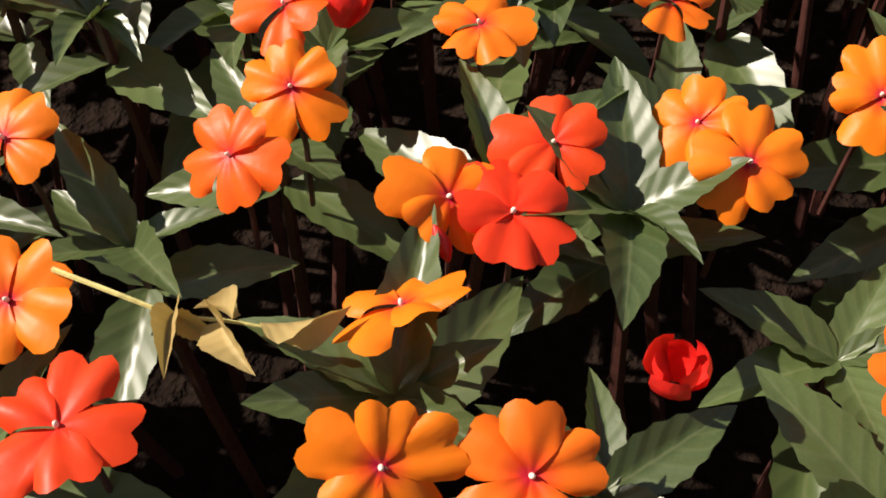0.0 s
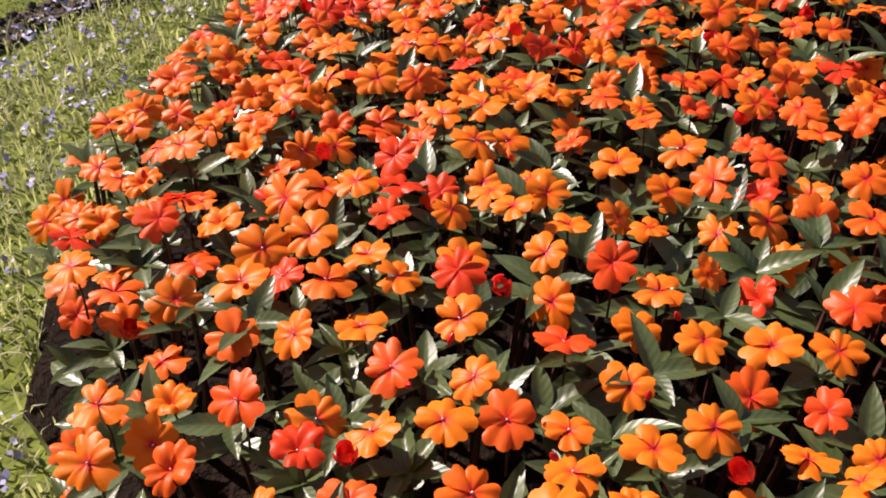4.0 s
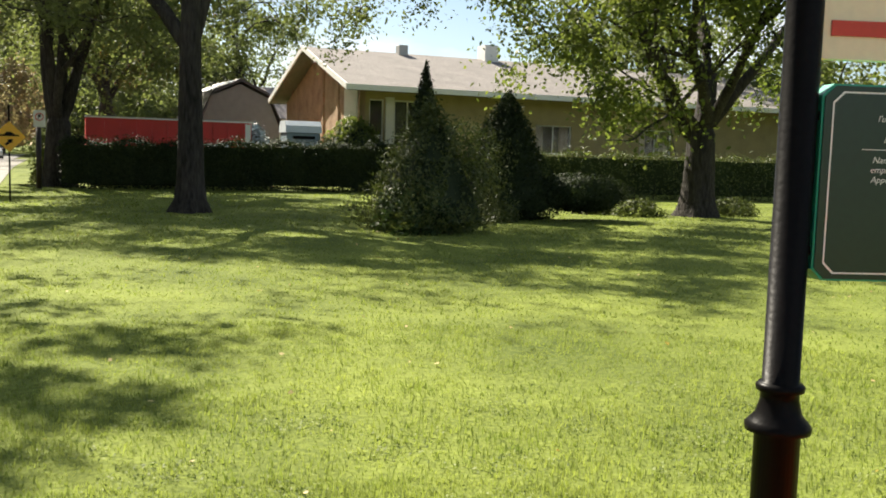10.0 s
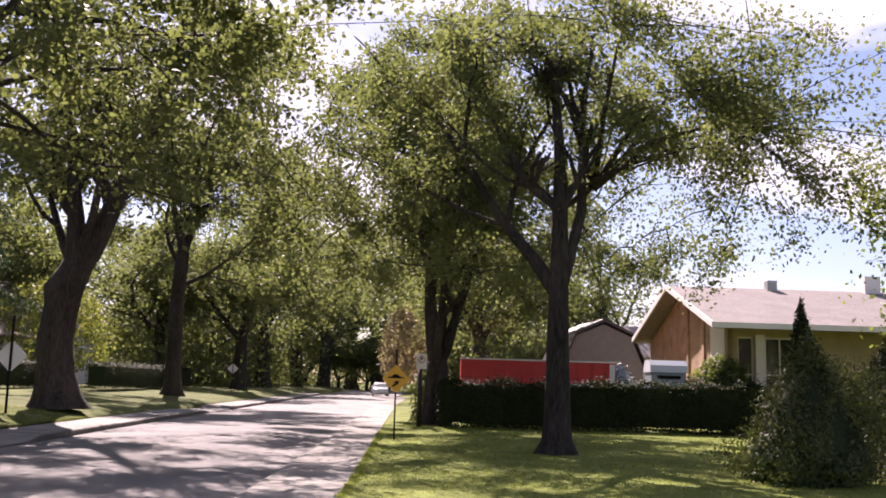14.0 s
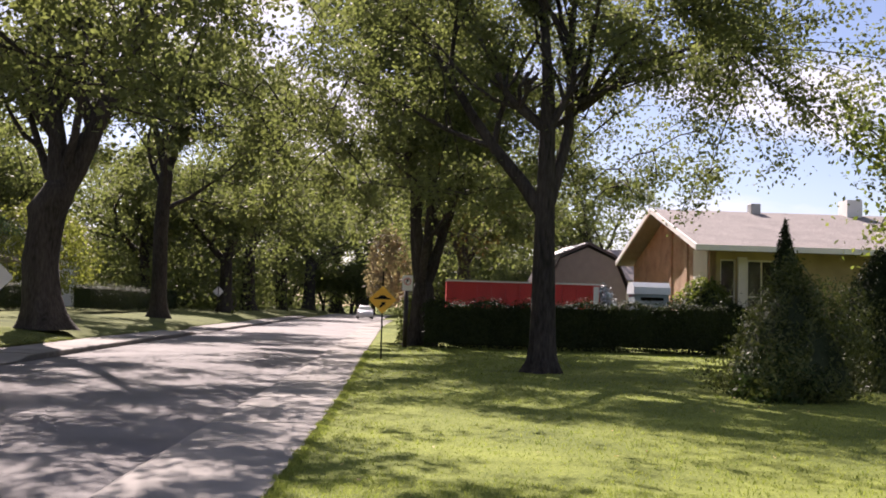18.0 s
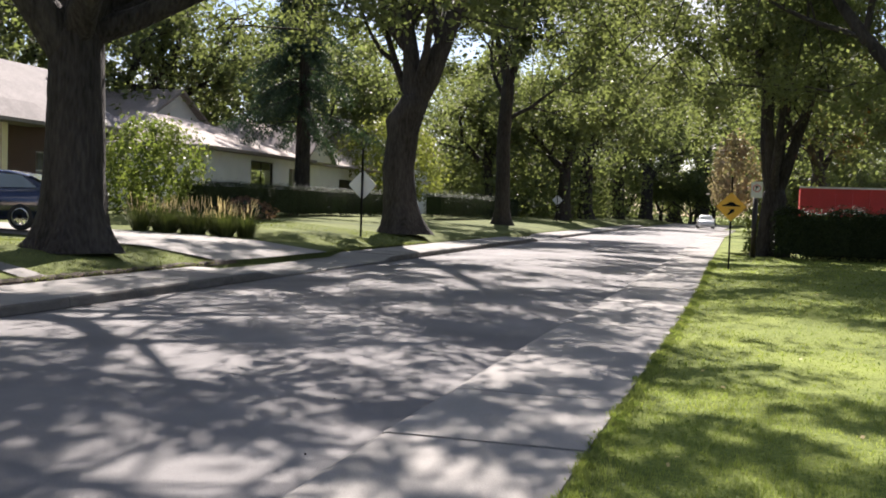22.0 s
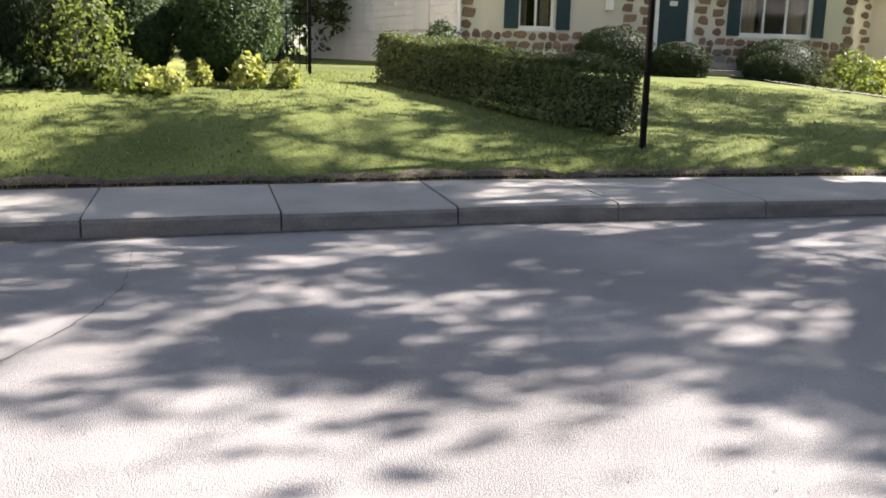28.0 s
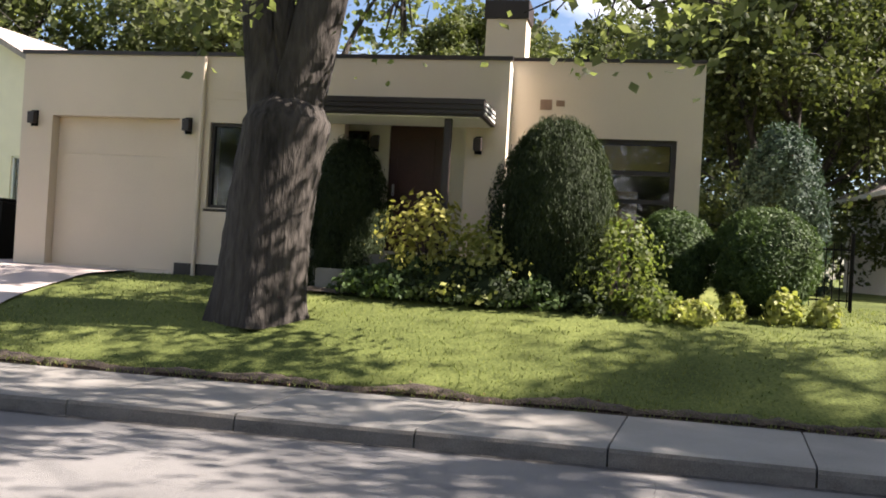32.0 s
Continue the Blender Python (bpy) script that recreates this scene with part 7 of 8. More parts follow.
# ---- park sign on two posts ----
ps = thing("park_sign", pose(2.12, 2.10, 0, 0, 0, -22.2), "dark green park notice board between two black posts", "sign")
for x in (0.02, 0.95):
    bm = bmesh.new()
    lathe(bm, ((0.062, -0.1), (0.062, 0.955), (0.088, 0.957), (0.090, 0.972), (0.080, 0.985), (0.062, 1.005), (0.052, 1.045), (0.052, 1.065), (0.064, 1.070), (0.066, 1.083), (0.058, 1.092), (0.050, 1.094), (0.048, 2.7), (0.055, 2.72), (0.03, 2.80)), 32)
    part("post", bm, M_BLACK, ps, "glossy black steel post with a flared collar", smooth=True, m=pose(x, 0, 0))
BW, BX = 0.75, 0.445
out = [(-BW / 2 + 0.03, 1.905), (-BW / 2, 1.875), (-BW / 2, 1.41), (-BW / 2 + 0.03, 1.38), (-0.11, 1.38)]
for k in range(7):
    a = math.pi * k / 6
    out.append((-0.11 + 0.05 * k / 6, 1.38 - 0.03 * (1 - math.cos(a)) / 1))
out += [(-x, z) for x, z in out[::-1]]
bm = bmesh.new()
disc_prism(bm, out, -0.03, 0.03)
board = part("board", bm, M_SIGNEDGE, ps, "teal-edged notice board", m=pose(BX, 0, 0))
bm = bmesh.new()
disc_prism(bm, [(x * 0.985, 1.64 + (z - 1.64) * 0.98) for x, z in out], -0.036, -0.0305)
part("face", bm, M_SIGNGREEN, board, "dark green enamel face")
bm = bmesh.new()
o1 = [(x * 0.93, 1.64 + (z - 1.64) * 0.925) for x, z in out]
o2 = [(x * 0.918, 1.64 + (z - 1.64) * 0.908) for x, z in out]
a = [bm.verts.new((x, -0.0375, z)) for x, z in o1]
b = [bm.verts.new((x, -0.0375, z)) for x, z in o2]
for k in range(len(a)):
    bm.faces.new((a[k], a[(k + 1) % len(a)], b[(k + 1) % len(a)], b[k]))
part("border", bm, M_LETTER, board, "thin white border line")
for x in (-BW / 2 - 0.03, BW / 2 + 0.03):
    for z in (1.46, 1.82):
        part("bracket", boxes((x - 0.04, x + 0.04, -0.02, 0.02, z - 0.012, z + 0.012)), M_BLACK, board)
        bm = bmesh.new()
        bmesh.ops.create_uvsphere(bm, u_segments=10, v_segments=6, radius=0.009)
        part("bolt", bm, M_GREYSTEEL, board, m=pose(x, -0.024, z))
UP = Matrix.Rotation(radians(90), 4, 'X')


def line(txt, z, size, shear=0.0, width=None, x=0.0):
    text_part(txt, size, pose(x, -0.0372, z) @ UP, board, shear=shear, width=width)


def bars(x0, x1, z, h):
    part("text_bar", boxes((x0, x1, -0.0378, -0.0366, z - h / 2, z + h / 2)), M_LETTER, board)


line("Nommé en l'honneur", 1.842, 0.024, 0.25, x=-0.08)
bars(0.04, 0.19, 1.842, 0.007)
line("l'un des premiers employés", 1.815, 0.024, 0.25, x=-0.09)
bars(0.08, 0.25, 1.815, 0.007)
line("Promu en 1945 au poste", 1.788, 0.024, 0.25, x=-0.07)
bars(0.08, 0.22, 1.788, 0.007)
line("à cette époque un acteur", 1.761, 0.024, 0.25, x=-0.08)
bars(0.06, 0.24, 1.761, 0.007)
part("rule", boxes((-0.26, 0.26, -0.0376, -0.0366, 1.733, 1.7352)), M_LETTER, board)
line("Named in honour of", 1.706, 0.024, 0.25, x=-0.13)
bars(-0.02, 0.22, 1.706, 0.007)
line("employees of Town of", 1.680, 0.024, 0.25, x=-0.125)
bars(0.0, 0.22, 1.680, 0.007)
line("Appointed to the post of", 1.654, 0.024, 0.25, x=-0.11)
bars(0.03, 0.21, 1.654, 0.007)
line("become a leading", 1.628, 0.024, 0.25, x=-0.09)
bars(0.01, 0.18, 1.628, 0.007)
for x in (-0.075, 0.025, 0.125):
    for r, y, mt, nm in ((0.036, -0.0372, M_SIGNRED if x < 0 else M_SIGNEDGE, "ring"), (0.031, -0.0380, M_LETTER, "disc")):
        bm = bmesh.new()
        disc_prism(bm, [(r * math.cos(2 * math.pi * k / 28), r * math.sin(2 * math.pi * k / 28)) for k in range(28)], y - 0.0004, y)
        part(nm, bm, mt, board, m=pose(x, 0, 1.548))
    part("symbol", boxes((-0.014, 0.013, -0.0392, -0.0386, -0.008, 0.006), (-0.013, -0.008, -0.0392, -0.0386, -0.02, -0.008), (0.006, 0.011, -0.0392, -0.0386, -0.02, -0.008), (0.010, 0.02, -0.0392, -0.0386, 0.006, 0.016)), M_BLACK, board, m=pose(x, 0, 1.548))
    if x < 0:
        part("slash", boxes((-0.032, 0.032, -0.0398, -0.0393, -0.003, 0.003)), M_SIGNRED, board, m=pose(x, 0, 1.548) @ Matrix.Rotation(radians(45), 4, 'Y'))
line("HEURES D'OUVERTURE", 1.472, 0.030, width=0.33)
line("OPENING HOURS", 1.440, 0.023, width=0.20, x=-0.05)
bars(0.07, 0.16, 1.440, 0.010)
bm = bmesh.new()
disc_prism(bm, rounded(0.82, 0.46, 0.04, cx=0, cz=2.20), -0.02, 0.02)
top = part("name_panel", bm, M_CREAM, ps, "cream upper panel", m=pose(BX, 0, 0))
part("band", boxes((-0.36, 0.36, -0.026, -0.0205, 2.03, 2.07)), M_SIGNRED, top, "dark red band")

# ---- flower bed ----
BED_LEFT = ((-0.9, 0.22), (0.5, 0.27), (0.75, 0.35), (1.1, 0.50), (1.3, 0.58), (1.5, 0.66))
BED_TOP = ((0.58, 1.40), (0.87, 1.66), (1.2, 1.87), (1.53, 2.00), (2.0, 2.08), (2.5, 2.00), (3.0, 1.92), (3.4, 1.7))


def in_bed(x, y, pad=0.0):
    return -0.85 < y and x > lerp(BED_LEFT, y) + pad and x < 3.3 and y < lerp(BED_TOP, x) - pad


def edge_gap(x, y):
    return min(x - lerp(BED_LEFT, y), lerp(BED_TOP, x) - y, 0.45)


def canopy(x, y):
    e = max(0.0, edge_gap(x, y))
    far = max(0.0, min(1.0, (y - 0.8) / 1.0))
    return 0.20 + (0.225 - 0.09 * far) * min(1.0, e / 0.22) ** 0.6


bm = bmesh.new()
prev = None
for i in range(46):
    y = -0.95 + 3.05 * i / 45
    row = []
    for j in range(40):
        x = 0.12 + 3.3 * j / 39
        inside = in_bed(x, y, -0.06)
        row.append(bm.verts.new((x, y, (0.10 if inside else -0.06) + 0.02 * noise.noise(Vector((x * 9, y * 9, 0))))))
    if prev:
        for j in range(39):
            bm.faces.new((prev[j], row[j], row[j + 1], prev[j + 1]))
    prev = row
bmesh.ops.recalc_face_normals(bm, faces=bm.faces)
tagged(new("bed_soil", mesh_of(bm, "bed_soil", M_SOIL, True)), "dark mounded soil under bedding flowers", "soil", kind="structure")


def flower_material():
    m = bpy.data.materials.new("orange_petal")
    m.use_nodes = True
    n, l = m.node_tree.nodes, m.node_tree.links
    b = n["Principled BSDF"]
    b.inputs["Roughness"].default_value = 0.45
    b.inputs["Specular IOR Level"].default_value = 0.25
    co = n.new("ShaderNodeTexCoord")
    ln = n.new("ShaderNodeVectorMath")
    ln.operation = 'LENGTH'
    l.new(co.outputs["Object"], ln.inputs[0])
    rp = n.new("ShaderNodeValToRGB")
    e = rp.color_ramp.elements
    e[0].position, e[0].color = 0.0, (0.40, 0.010, 0.06, 1)
    e[1].position, e[1].color = 1.0, (0.98, 0.245, 0.010, 1)
    for p, c in ((0.07, (0.60, 0.016, 0.06, 1)), (0.15, (0.86, 0.09, 0.016, 1)), (0.35, (0.97, 0.215, 0.010, 1))):
        k = e.new(p)
        k.color = c
    sc = n.new("ShaderNodeMath")
    sc.operation = 'MULTIPLY'
    sc.inputs[1].default_value = 30.0
    l.new(ln.outputs["Value"], sc.inputs[0])
    l.new(sc.outputs[0], rp.inputs["Fac"])
    inf = n.new("ShaderNodeObjectInfo")
    no = n.new("ShaderNodeTexNoise")
    no.inputs["Scale"].default_value = 90
    l.new(co.outputs["Object"], no.inputs["Vector"])
    mx = n.new("ShaderNodeMixRGB")
    mx.inputs["Color2"].default_value = (0.88, 0.040, 0.014, 1)
    pw = n.new("ShaderNodeMath")
    pw.operation = 'POWER'
    pw.inputs[1].default_value = 2.6
    l.new(inf.outputs["Random"], pw.inputs[0])
    hf = n.new("ShaderNodeMath")
    hf.operation = 'MULTIPLY'
    hf.inputs[1].default_value = 0.95
    l.new(pw.outputs[0], hf.inputs[0])
    l.new(hf.outputs[0], mx.inputs["Fac"])
    l.new(rp.outputs["Color"], mx.inputs["Color1"])
    l.new(mx.outputs["Color"], b.inputs["Base Color"])
    bp = n.new("ShaderNodeBump")
    bp.inputs["Strength"].default_value = 0.25
    bp.inputs["Distance"].default_value = 0.002
    l.new(no.outputs["Fac"], bp.inputs["Height"])
    l.new(bp.outputs["Normal"], b.inputs["Normal"])
    tr = n.new("ShaderNodeBsdfTranslucent")
    l.new(mx.outputs["Color"], tr.inputs["Color"])
    ms = n.new("ShaderNodeMixShader")
    ms.inputs["Fac"].default_value = 0.3
    l.new(b.outputs["BSDF"], ms.inputs[1])
    l.new(tr.outputs["BSDF"], ms.inputs[2])
    l.new(ms.outputs["Shader"], n["Material Output"].inputs["Surface"])
    return m


M_PETAL = flower_material()
M_REDPETAL = material("red_petal", (0.70, 0.022, 0.016), 0.4, 0.25, 30, 120, 0.1, translucent=0.2)
M_STEM = material("red_green_stem", (0.060, 0.020, 0.016), 0.5, 0.3, 20, 90, 0.1)
M_EYE = material("pale_anther", (0.80, 0.66, 0.55), 0.5, 0.1, 40, 90, 0.0)


def leaf_material(name, dark, light, rib, translucent=0.12, rough=0.38):
    """A leaf whose rib and side veins follow the across and along marks stored on its mesh."""
    m = bpy.data.materials.new(name)
    m.use_nodes = True
    n, l = m.node_tree.nodes, m.node_tree.links
    b = n["Principled BSDF"]
    b.inputs["Roughness"].default_value = rough
    b.inputs["Specular IOR Level"].default_value = 0.55
    at = n.new("ShaderNodeAttribute")
    at.attribute_name = "across"
    al = n.new("ShaderNodeAttribute")
    al.attribute_name = "along"
    rnd = n.new("ShaderNodeNewGeometry")
    co = n.new("ShaderNodeTexCoord")
    no = n.new("ShaderNodeTexNoise")
    no.inputs["Scale"].default_value = 60
    l.new(co.outputs["Object"], no.inputs["Vector"])
    av = n.new("ShaderNodeMath")
    av.operation = 'ADD'
    l.new(no.outputs["Fac"], av.inputs[0])
    l.new(rnd.outputs["Random Per Island"], av.inputs[1])
    oi = n.new("ShaderNodeObjectInfo")
    a2 = n.new("ShaderNodeMath")
    a2.operation = 'ADD'
    l.new(av.outputs[0], a2.inputs[0])
    l.new(oi.outputs["Random"], a2.inputs[1])
    hv = n.new("ShaderNodeMath")
    hv.operation = 'MULTIPLY'
    hv.inputs[1].default_value = 0.36
    l.new(a2.outputs[0], hv.inputs[0])
    mx = n.new("ShaderNodeMixRGB")
    mx.inputs["Color1"].default_value, mx.inputs["Color2"].default_value = (*dark, 1), (*light, 1)
    l.new(hv.outputs[0], mx.inputs["Fac"])
    ab = n.new("ShaderNodeMath")
    ab.operation = 'ABSOLUTE'
    l.new(at.outputs["Fac"], ab.inputs[0])
    rg = n.new("ShaderNodeMapRange")
    rg.inputs["From Min"].default_value, rg.inputs["From Max"].default_value = 0.0, 0.09
    rg.inputs["To Min"].default_value, rg.inputs["To Max"].default_value = 0.5, 0.0
    l.new(ab.outputs[0], rg.inputs["Value"])
    m2 = n.new("ShaderNodeMixRGB")
    m2.inputs["Color2"].default_value = (*rib, 1)
    l.new(rg.outputs["Result"], m2.inputs["Fac"])
    l.new(mx.outputs["Color"], m2.inputs["Color1"])
    # side veins, in tone and as relief
    k1 = n.new("ShaderNodeMath")
    k1.operation = 'MULTIPLY_ADD'
    k1.inputs[1].default_value = -0.22
    l.new(ab.outputs[0], k1.inputs[0])
    l.new(al.outputs["Fac"], k1.inputs[2])
    k2 = n.new("ShaderNodeMath")
    k2.operation = 'MULTIPLY'
    k2.inputs[1].default_value = 40.0
    l.new(k1.outputs[0], k2.inputs[0])
    k3 = n.new("ShaderNodeMath")
    k3.operation = 'SINE'
    l.new(k2.outputs[0], k3.inputs[0])
    bp = n.new("ShaderNodeBump")
    vein = n.new("ShaderNodeMapRange")
    vein.inputs["From Min"].default_value, vein.inputs["From Max"].default_value = 0.55, 1.0
    vein.inputs["To Min"].default_value, vein.inputs["To Max"].default_value = 0.0, 0.16
    l.new(k3.outputs[0], vein.inputs["Value"])
    m3 = n.new("ShaderNodeMixRGB")
    m3.inputs["Color2"].default_value = (*rib, 1)
    l.new(vein.outputs["Result"], m3.inputs["Fac"])
    l.new(m2.outputs["Color"], m3.inputs["Color1"])
    l.new(m3.outputs["Color"], b.inputs["Base Color"])
    bp.inputs["Strength"].default_value = 0.10
    bp.inputs["Distance"].default_value = 0.0010
    l.new(k3.outputs[0], bp.inputs["Height"])
    l.new(bp.outputs["Normal"], b.inputs["Normal"])
    tr = n.new("ShaderNodeBsdfTranslucent")
    tr.inputs["Color"].default_value = (light[0] * 1.6, light[1] * 1.6, light[2], 1)
    ms = n.new("ShaderNodeMixShader")
    ms.inputs["Fac"].default_value = translucent
    l.new(b.outputs["BSDF"], ms.inputs[1])
    l.new(tr.outputs["BSDF"], ms.inputs[2])
    l.new(ms.outputs["Shader"], n["Material Output"].inputs["Surface"])
    return m


M_IMPLEAF = leaf_material("impatiens_leaf", (0.008, 0.020, 0.005), (0.110, 0.150, 0.050), (0.16, 0.18, 0.085), 0.14, 0.38)
M_LIMELEAF = leaf_material("lime_leaf", (0.16, 0.26, 0.035), (0.34, 0.42, 0.07), (0.40, 0.44, 0.12), 0.35)
M_DRYLEAF = leaf_material("withered_leaf", (0.30, 0.20, 0.06), (0.48, 0.36, 0.14), (0.45, 0.36, 0.16), 0.2, 0.7)


def leaf_template(nu, nv, length=1.0, width=0.20, fold=0.10, droop=0.16, serr=0.0, curl=0.0):
    """Points, faces and the along and across marks of one pointed leaf that runs along +x."""
    pts, along, across = [], [], []
    for i in range(nu + 1):
        u = i / nu
        w = width * (math.sin(math.pi * u ** 0.72) ** 0.85 if 0 < u < 1 else 0.0) + (0.012 if u == 0 else 0)
        for j in range(nv + 1):
            v = 2 * j / nv - 1
            ww = w * (1 + (serr * (1 if i % 2 else -1) if abs(v) == 1 else 0))
            pts.append((length * u, v * ww, abs(v) * fold * w / width * length * 0.55 - droop * u * u * length + curl * math.sin(6 * u) * v * w))
            along.append(u)
            across.append(v)
    faces = [(i * (nv + 1) + j, (i + 1) * (nv + 1) + j, (i + 1) * (nv + 1) + j + 1, i * (nv + 1) + j + 1) for i in range(nu) for j in range(nv)]
    return np.array(pts), np.array(faces), np.array(along), np.array(across)


def merged(name, template, mats, material_):
    """One mesh of many transformed copies of a template."""
    p, f, u, v = template
    mats = np.asarray(mats)
    n, k = len(mats), len(p)
    co = np.einsum('nij,kj->nki', mats[:, :3, :3], p) + mats[:, None, :3, 3]
    me = bpy.data.meshes.new(name)
    me.vertices.add(n * k)
    me.vertices.foreach_set("co", co.ravel())
    q = (f[None] + (np.arange(n) * k)[:, None, None]).reshape(-1, 4)
    me.loops.add(q.size)
    me.loops.foreach_set("vertex_index", q.ravel().astype(np.int32))
    me.polygons.add(len(q))
    me.polygons.foreach_set("loop_start", np.arange(0, q.size, 4, dtype=np.int32))
    me.update(calc_edges=True)
    for nm, d in (("along", u), ("across", v)):
        a = me.attributes.new(nm, 'FLOAT', 'POINT')
        a.data.foreach_set("value", np.tile(d, n).astype(np.float32))
    me.materials.append(material_)
    me.shade_smooth()
    return me


T_FINE = leaf_template(14, 6, 1.0, 0.19, 0.14, 0.18, 0.05)
T_COARSE = leaf_template(6, 4, 1.0, 0.19, 0.14, 0.18)
LEAF_MESHES = [merged("leaf", leaf_template(14, 6, 1.0, w, fo, dr, 0.055, cu), [np.eye(4)], M_IMPLEAF) for w, fo, dr, cu in ((0.185, 0.16, 0.18, 0.05), (0.20, 0.10, 0.08, 0.10), (0.165, 0.24, 0.30, 0.07))]


def blossom(seed, cup=0.004, r=0.0288, open_=1.0):
    """Five notched, wavy petals round a small magenta throat, with gaps between some of them."""
    rs = random.Random(seed)
    bm = bmesh.new()
    for k in range(5):
        a0 = 2 * math.pi * k / 5 + rs.uniform(-0.14, 0.14)
        ln = r * rs.uniform(0.84, 1.10)
        half = radians(rs.uniform(36, 42.5))
        tilt = rs.uniform(-0.20, 0.26) + (1 - open_)
        notch = rs.uniform(0.06, 0.19)
        lift = 0.0005 * ((k * 2) % 5)
        wave = rs.uniform(0, 6)
        nu, nv = 6, 10
        grid = []
        for i in range(nu + 1):
            u = i / nu
            row = []
            for j in range(nv + 1):
                v = 2 * j / nv - 1
                edge = (1 - notch * math.exp(-(v / 0.2) ** 2)) * (1 - 0.34 * abs(v) ** 3.6)
                rr = ln * u * (1 - (1 - edge) * u)
                an = a0 + v * half * (1.12 - 0.14 * u)
                z = lift + tilt * rr + cup * u * (1 - u) * 2 - 0.0035 * u ** 2 * v * v + 0.0012 * math.sin(v * 5 + wave) * u - 0.0005 * math.exp(-(v * 5) ** 2) * u
                row.append(bm.verts.new((rr * math.cos(an), rr * math.sin(an), z)))
            grid.append(row)
        for i in range(nu):
            for j in range(nv):
                if i:
                    bm.faces.new((grid[i][j], grid[i + 1][j], grid[i + 1][j + 1], grid[i][j + 1]))
                else:
                    bm.faces.new((grid[0][0], grid[1][j], grid[1][j + 1]))
    bmesh.ops.delete(bm, geom=[v for v in bm.verts if not v.link_faces], context='VERTS')
    return mesh_of(bm, "flower", M_PETAL, True)


FLOWERS = [blossom(s) for s in range(6)] + [blossom(20, 0.010, 0.026, 0.7), blossom(21, 0.011, 0.024, 0.45)]
bm = bmesh.new()
bmesh.ops.create_uvsphere(bm, u_segments=10, v_segments=7, radius=0.0014)
bmesh.ops.scale(bm, vec=(0.8, 0.8, 1.4), verts=bm.verts)
EYE = mesh_of(bm, "anther", M_EYE, True)


def rosebud():
    bm = bmesh.new()
    for k in range(6):
        a0 = 2 * math.pi * k / 6
        grid = []
        for i in range(5):
            u = i / 4
            row = []
            for j in range(5):
                v = (2 * j / 4 - 1) * 0.85
                rad = 0.0150 * math.sin(0.30 + u * 1.75) * (1 if k % 2 else 0.72)
                an = a0 + v * 0.8
                row.append(bm.verts.new((rad * math.cos(an), rad * math.sin(an), 0.026 * u * (1 - 0.1 * v * v))))
            grid.append(row)
        for i in range(4):
            for j in range(4):
                bm.faces.new((grid[i][j], grid[i + 1][j], grid[i + 1][j + 1], grid[i][j + 1]))
    return mesh_of(bm, "bud", M_REDPETAL, True)


ROSEBUD = rosebud()
bm = bmesh.new()
lathe(bm, ((0.001, -0.003), (0.0038, 0.002), (0.0048, 0.007), (0.0034, 0.012), (0.0005, 0.017)), 10)
TIGHTBUD = mesh_of(bm, "bud", M_REDPETAL, True)

# places of single blossoms near the path's start, then a scatter over the rest
NEAR_A = ((0.641, 0.118), (0.597, 0.121), (0.686, 0.147), (0.567, 0.21), (0.71, 0.06), (0.761, -0.014), (0.656, 0.005), (0.615, 0.007), (0.612, 0.033), (0.691, -0.046), (0.678, -0.07), (0.738, -0.113), (0.559, 0.027), (0.503, 0.008), (0.471, 0.11), (0.505, 0.157), (0.519, -0.037))
NEAR_B = ((0.697, 0.588), (0.658, 0.512), (0.695, 0.448), (0.667, 0.371), (0.806, 0.432), (0.756, 0.314), (0.801, 0.242), (0.68, 0.291), (0.585, 0.352), (0.609, 0.423), (0.501, 0.549), (0.527, 0.465), (0.537, 0.346), (0.842, 0.178), (0.789, 0.145), (0.901, 0.285), (0.682, 0.162), (0.396, 0.387), (0.44, 0.353), (0.578, 0.578), (0.507, 0.302))
NEAR_C = ((0.56, 1.06), (0.68, 1.07), (0.72, 0.87), (0.81, 0.78), (0.79, 0.91), (0.9, 0.96), (0.94, 0.83), (0.81, 0.68), (0.76, 0.61), (0.86, 0.58), (0.9, 0.63), (1.05, 0.54), (0.99, 0.56), (1.16, 0.75), (1.25, 0.71), (0.87, 0.41), (0.8, 0.42), (0.7, 0.44), (0.58, 0.57), (0.67, 0.51), (0.44, 0.78), (0.49, 0.72), (0.58, 0.75), (0.48, 0.84), (0.89, 0.28), (1.04, 0.38), (1.0, 0.43))
RED_SPOTS = ((0.58, -0.072), (0.547, 0.406), (0.51, 0.412), (0.613, 0.626), (0.75, 0.205))
rs = random.Random(21)
spots = [(x, y, 0.455) for x, y in NEAR_A] + [(x, y, 0.455) for x, y in NEAR_B if all((x - a) ** 2 + (y - b) ** 2 > 0.0009 for a, b in NEAR_A)]
spots += [(x, y, 0.45) for x, y in NEAR_C if all((x - a) ** 2 + (y - b) ** 2 > 0.0016 for a, b, _ in spots)]
tries = 0
while tries < 30000 and len(spots) < 1700:
    tries += 1
    x, y = rs.uniform(0.2, 3.25), rs.uniform(-0.8, 2.05)
    if not in_bed(x, y, 0.015) or (0.42 < x < 0.86 and -0.15 < y < 0.33):
        continue
    gap = 0.046 + 0.042 * rs.random()
    if all((x - a) ** 2 + (y - b) ** 2 > gap * gap for a, b, _ in spots):
        spots.append((x, y, canopy(x, y) + rs.uniform(0.0, 0.045)))
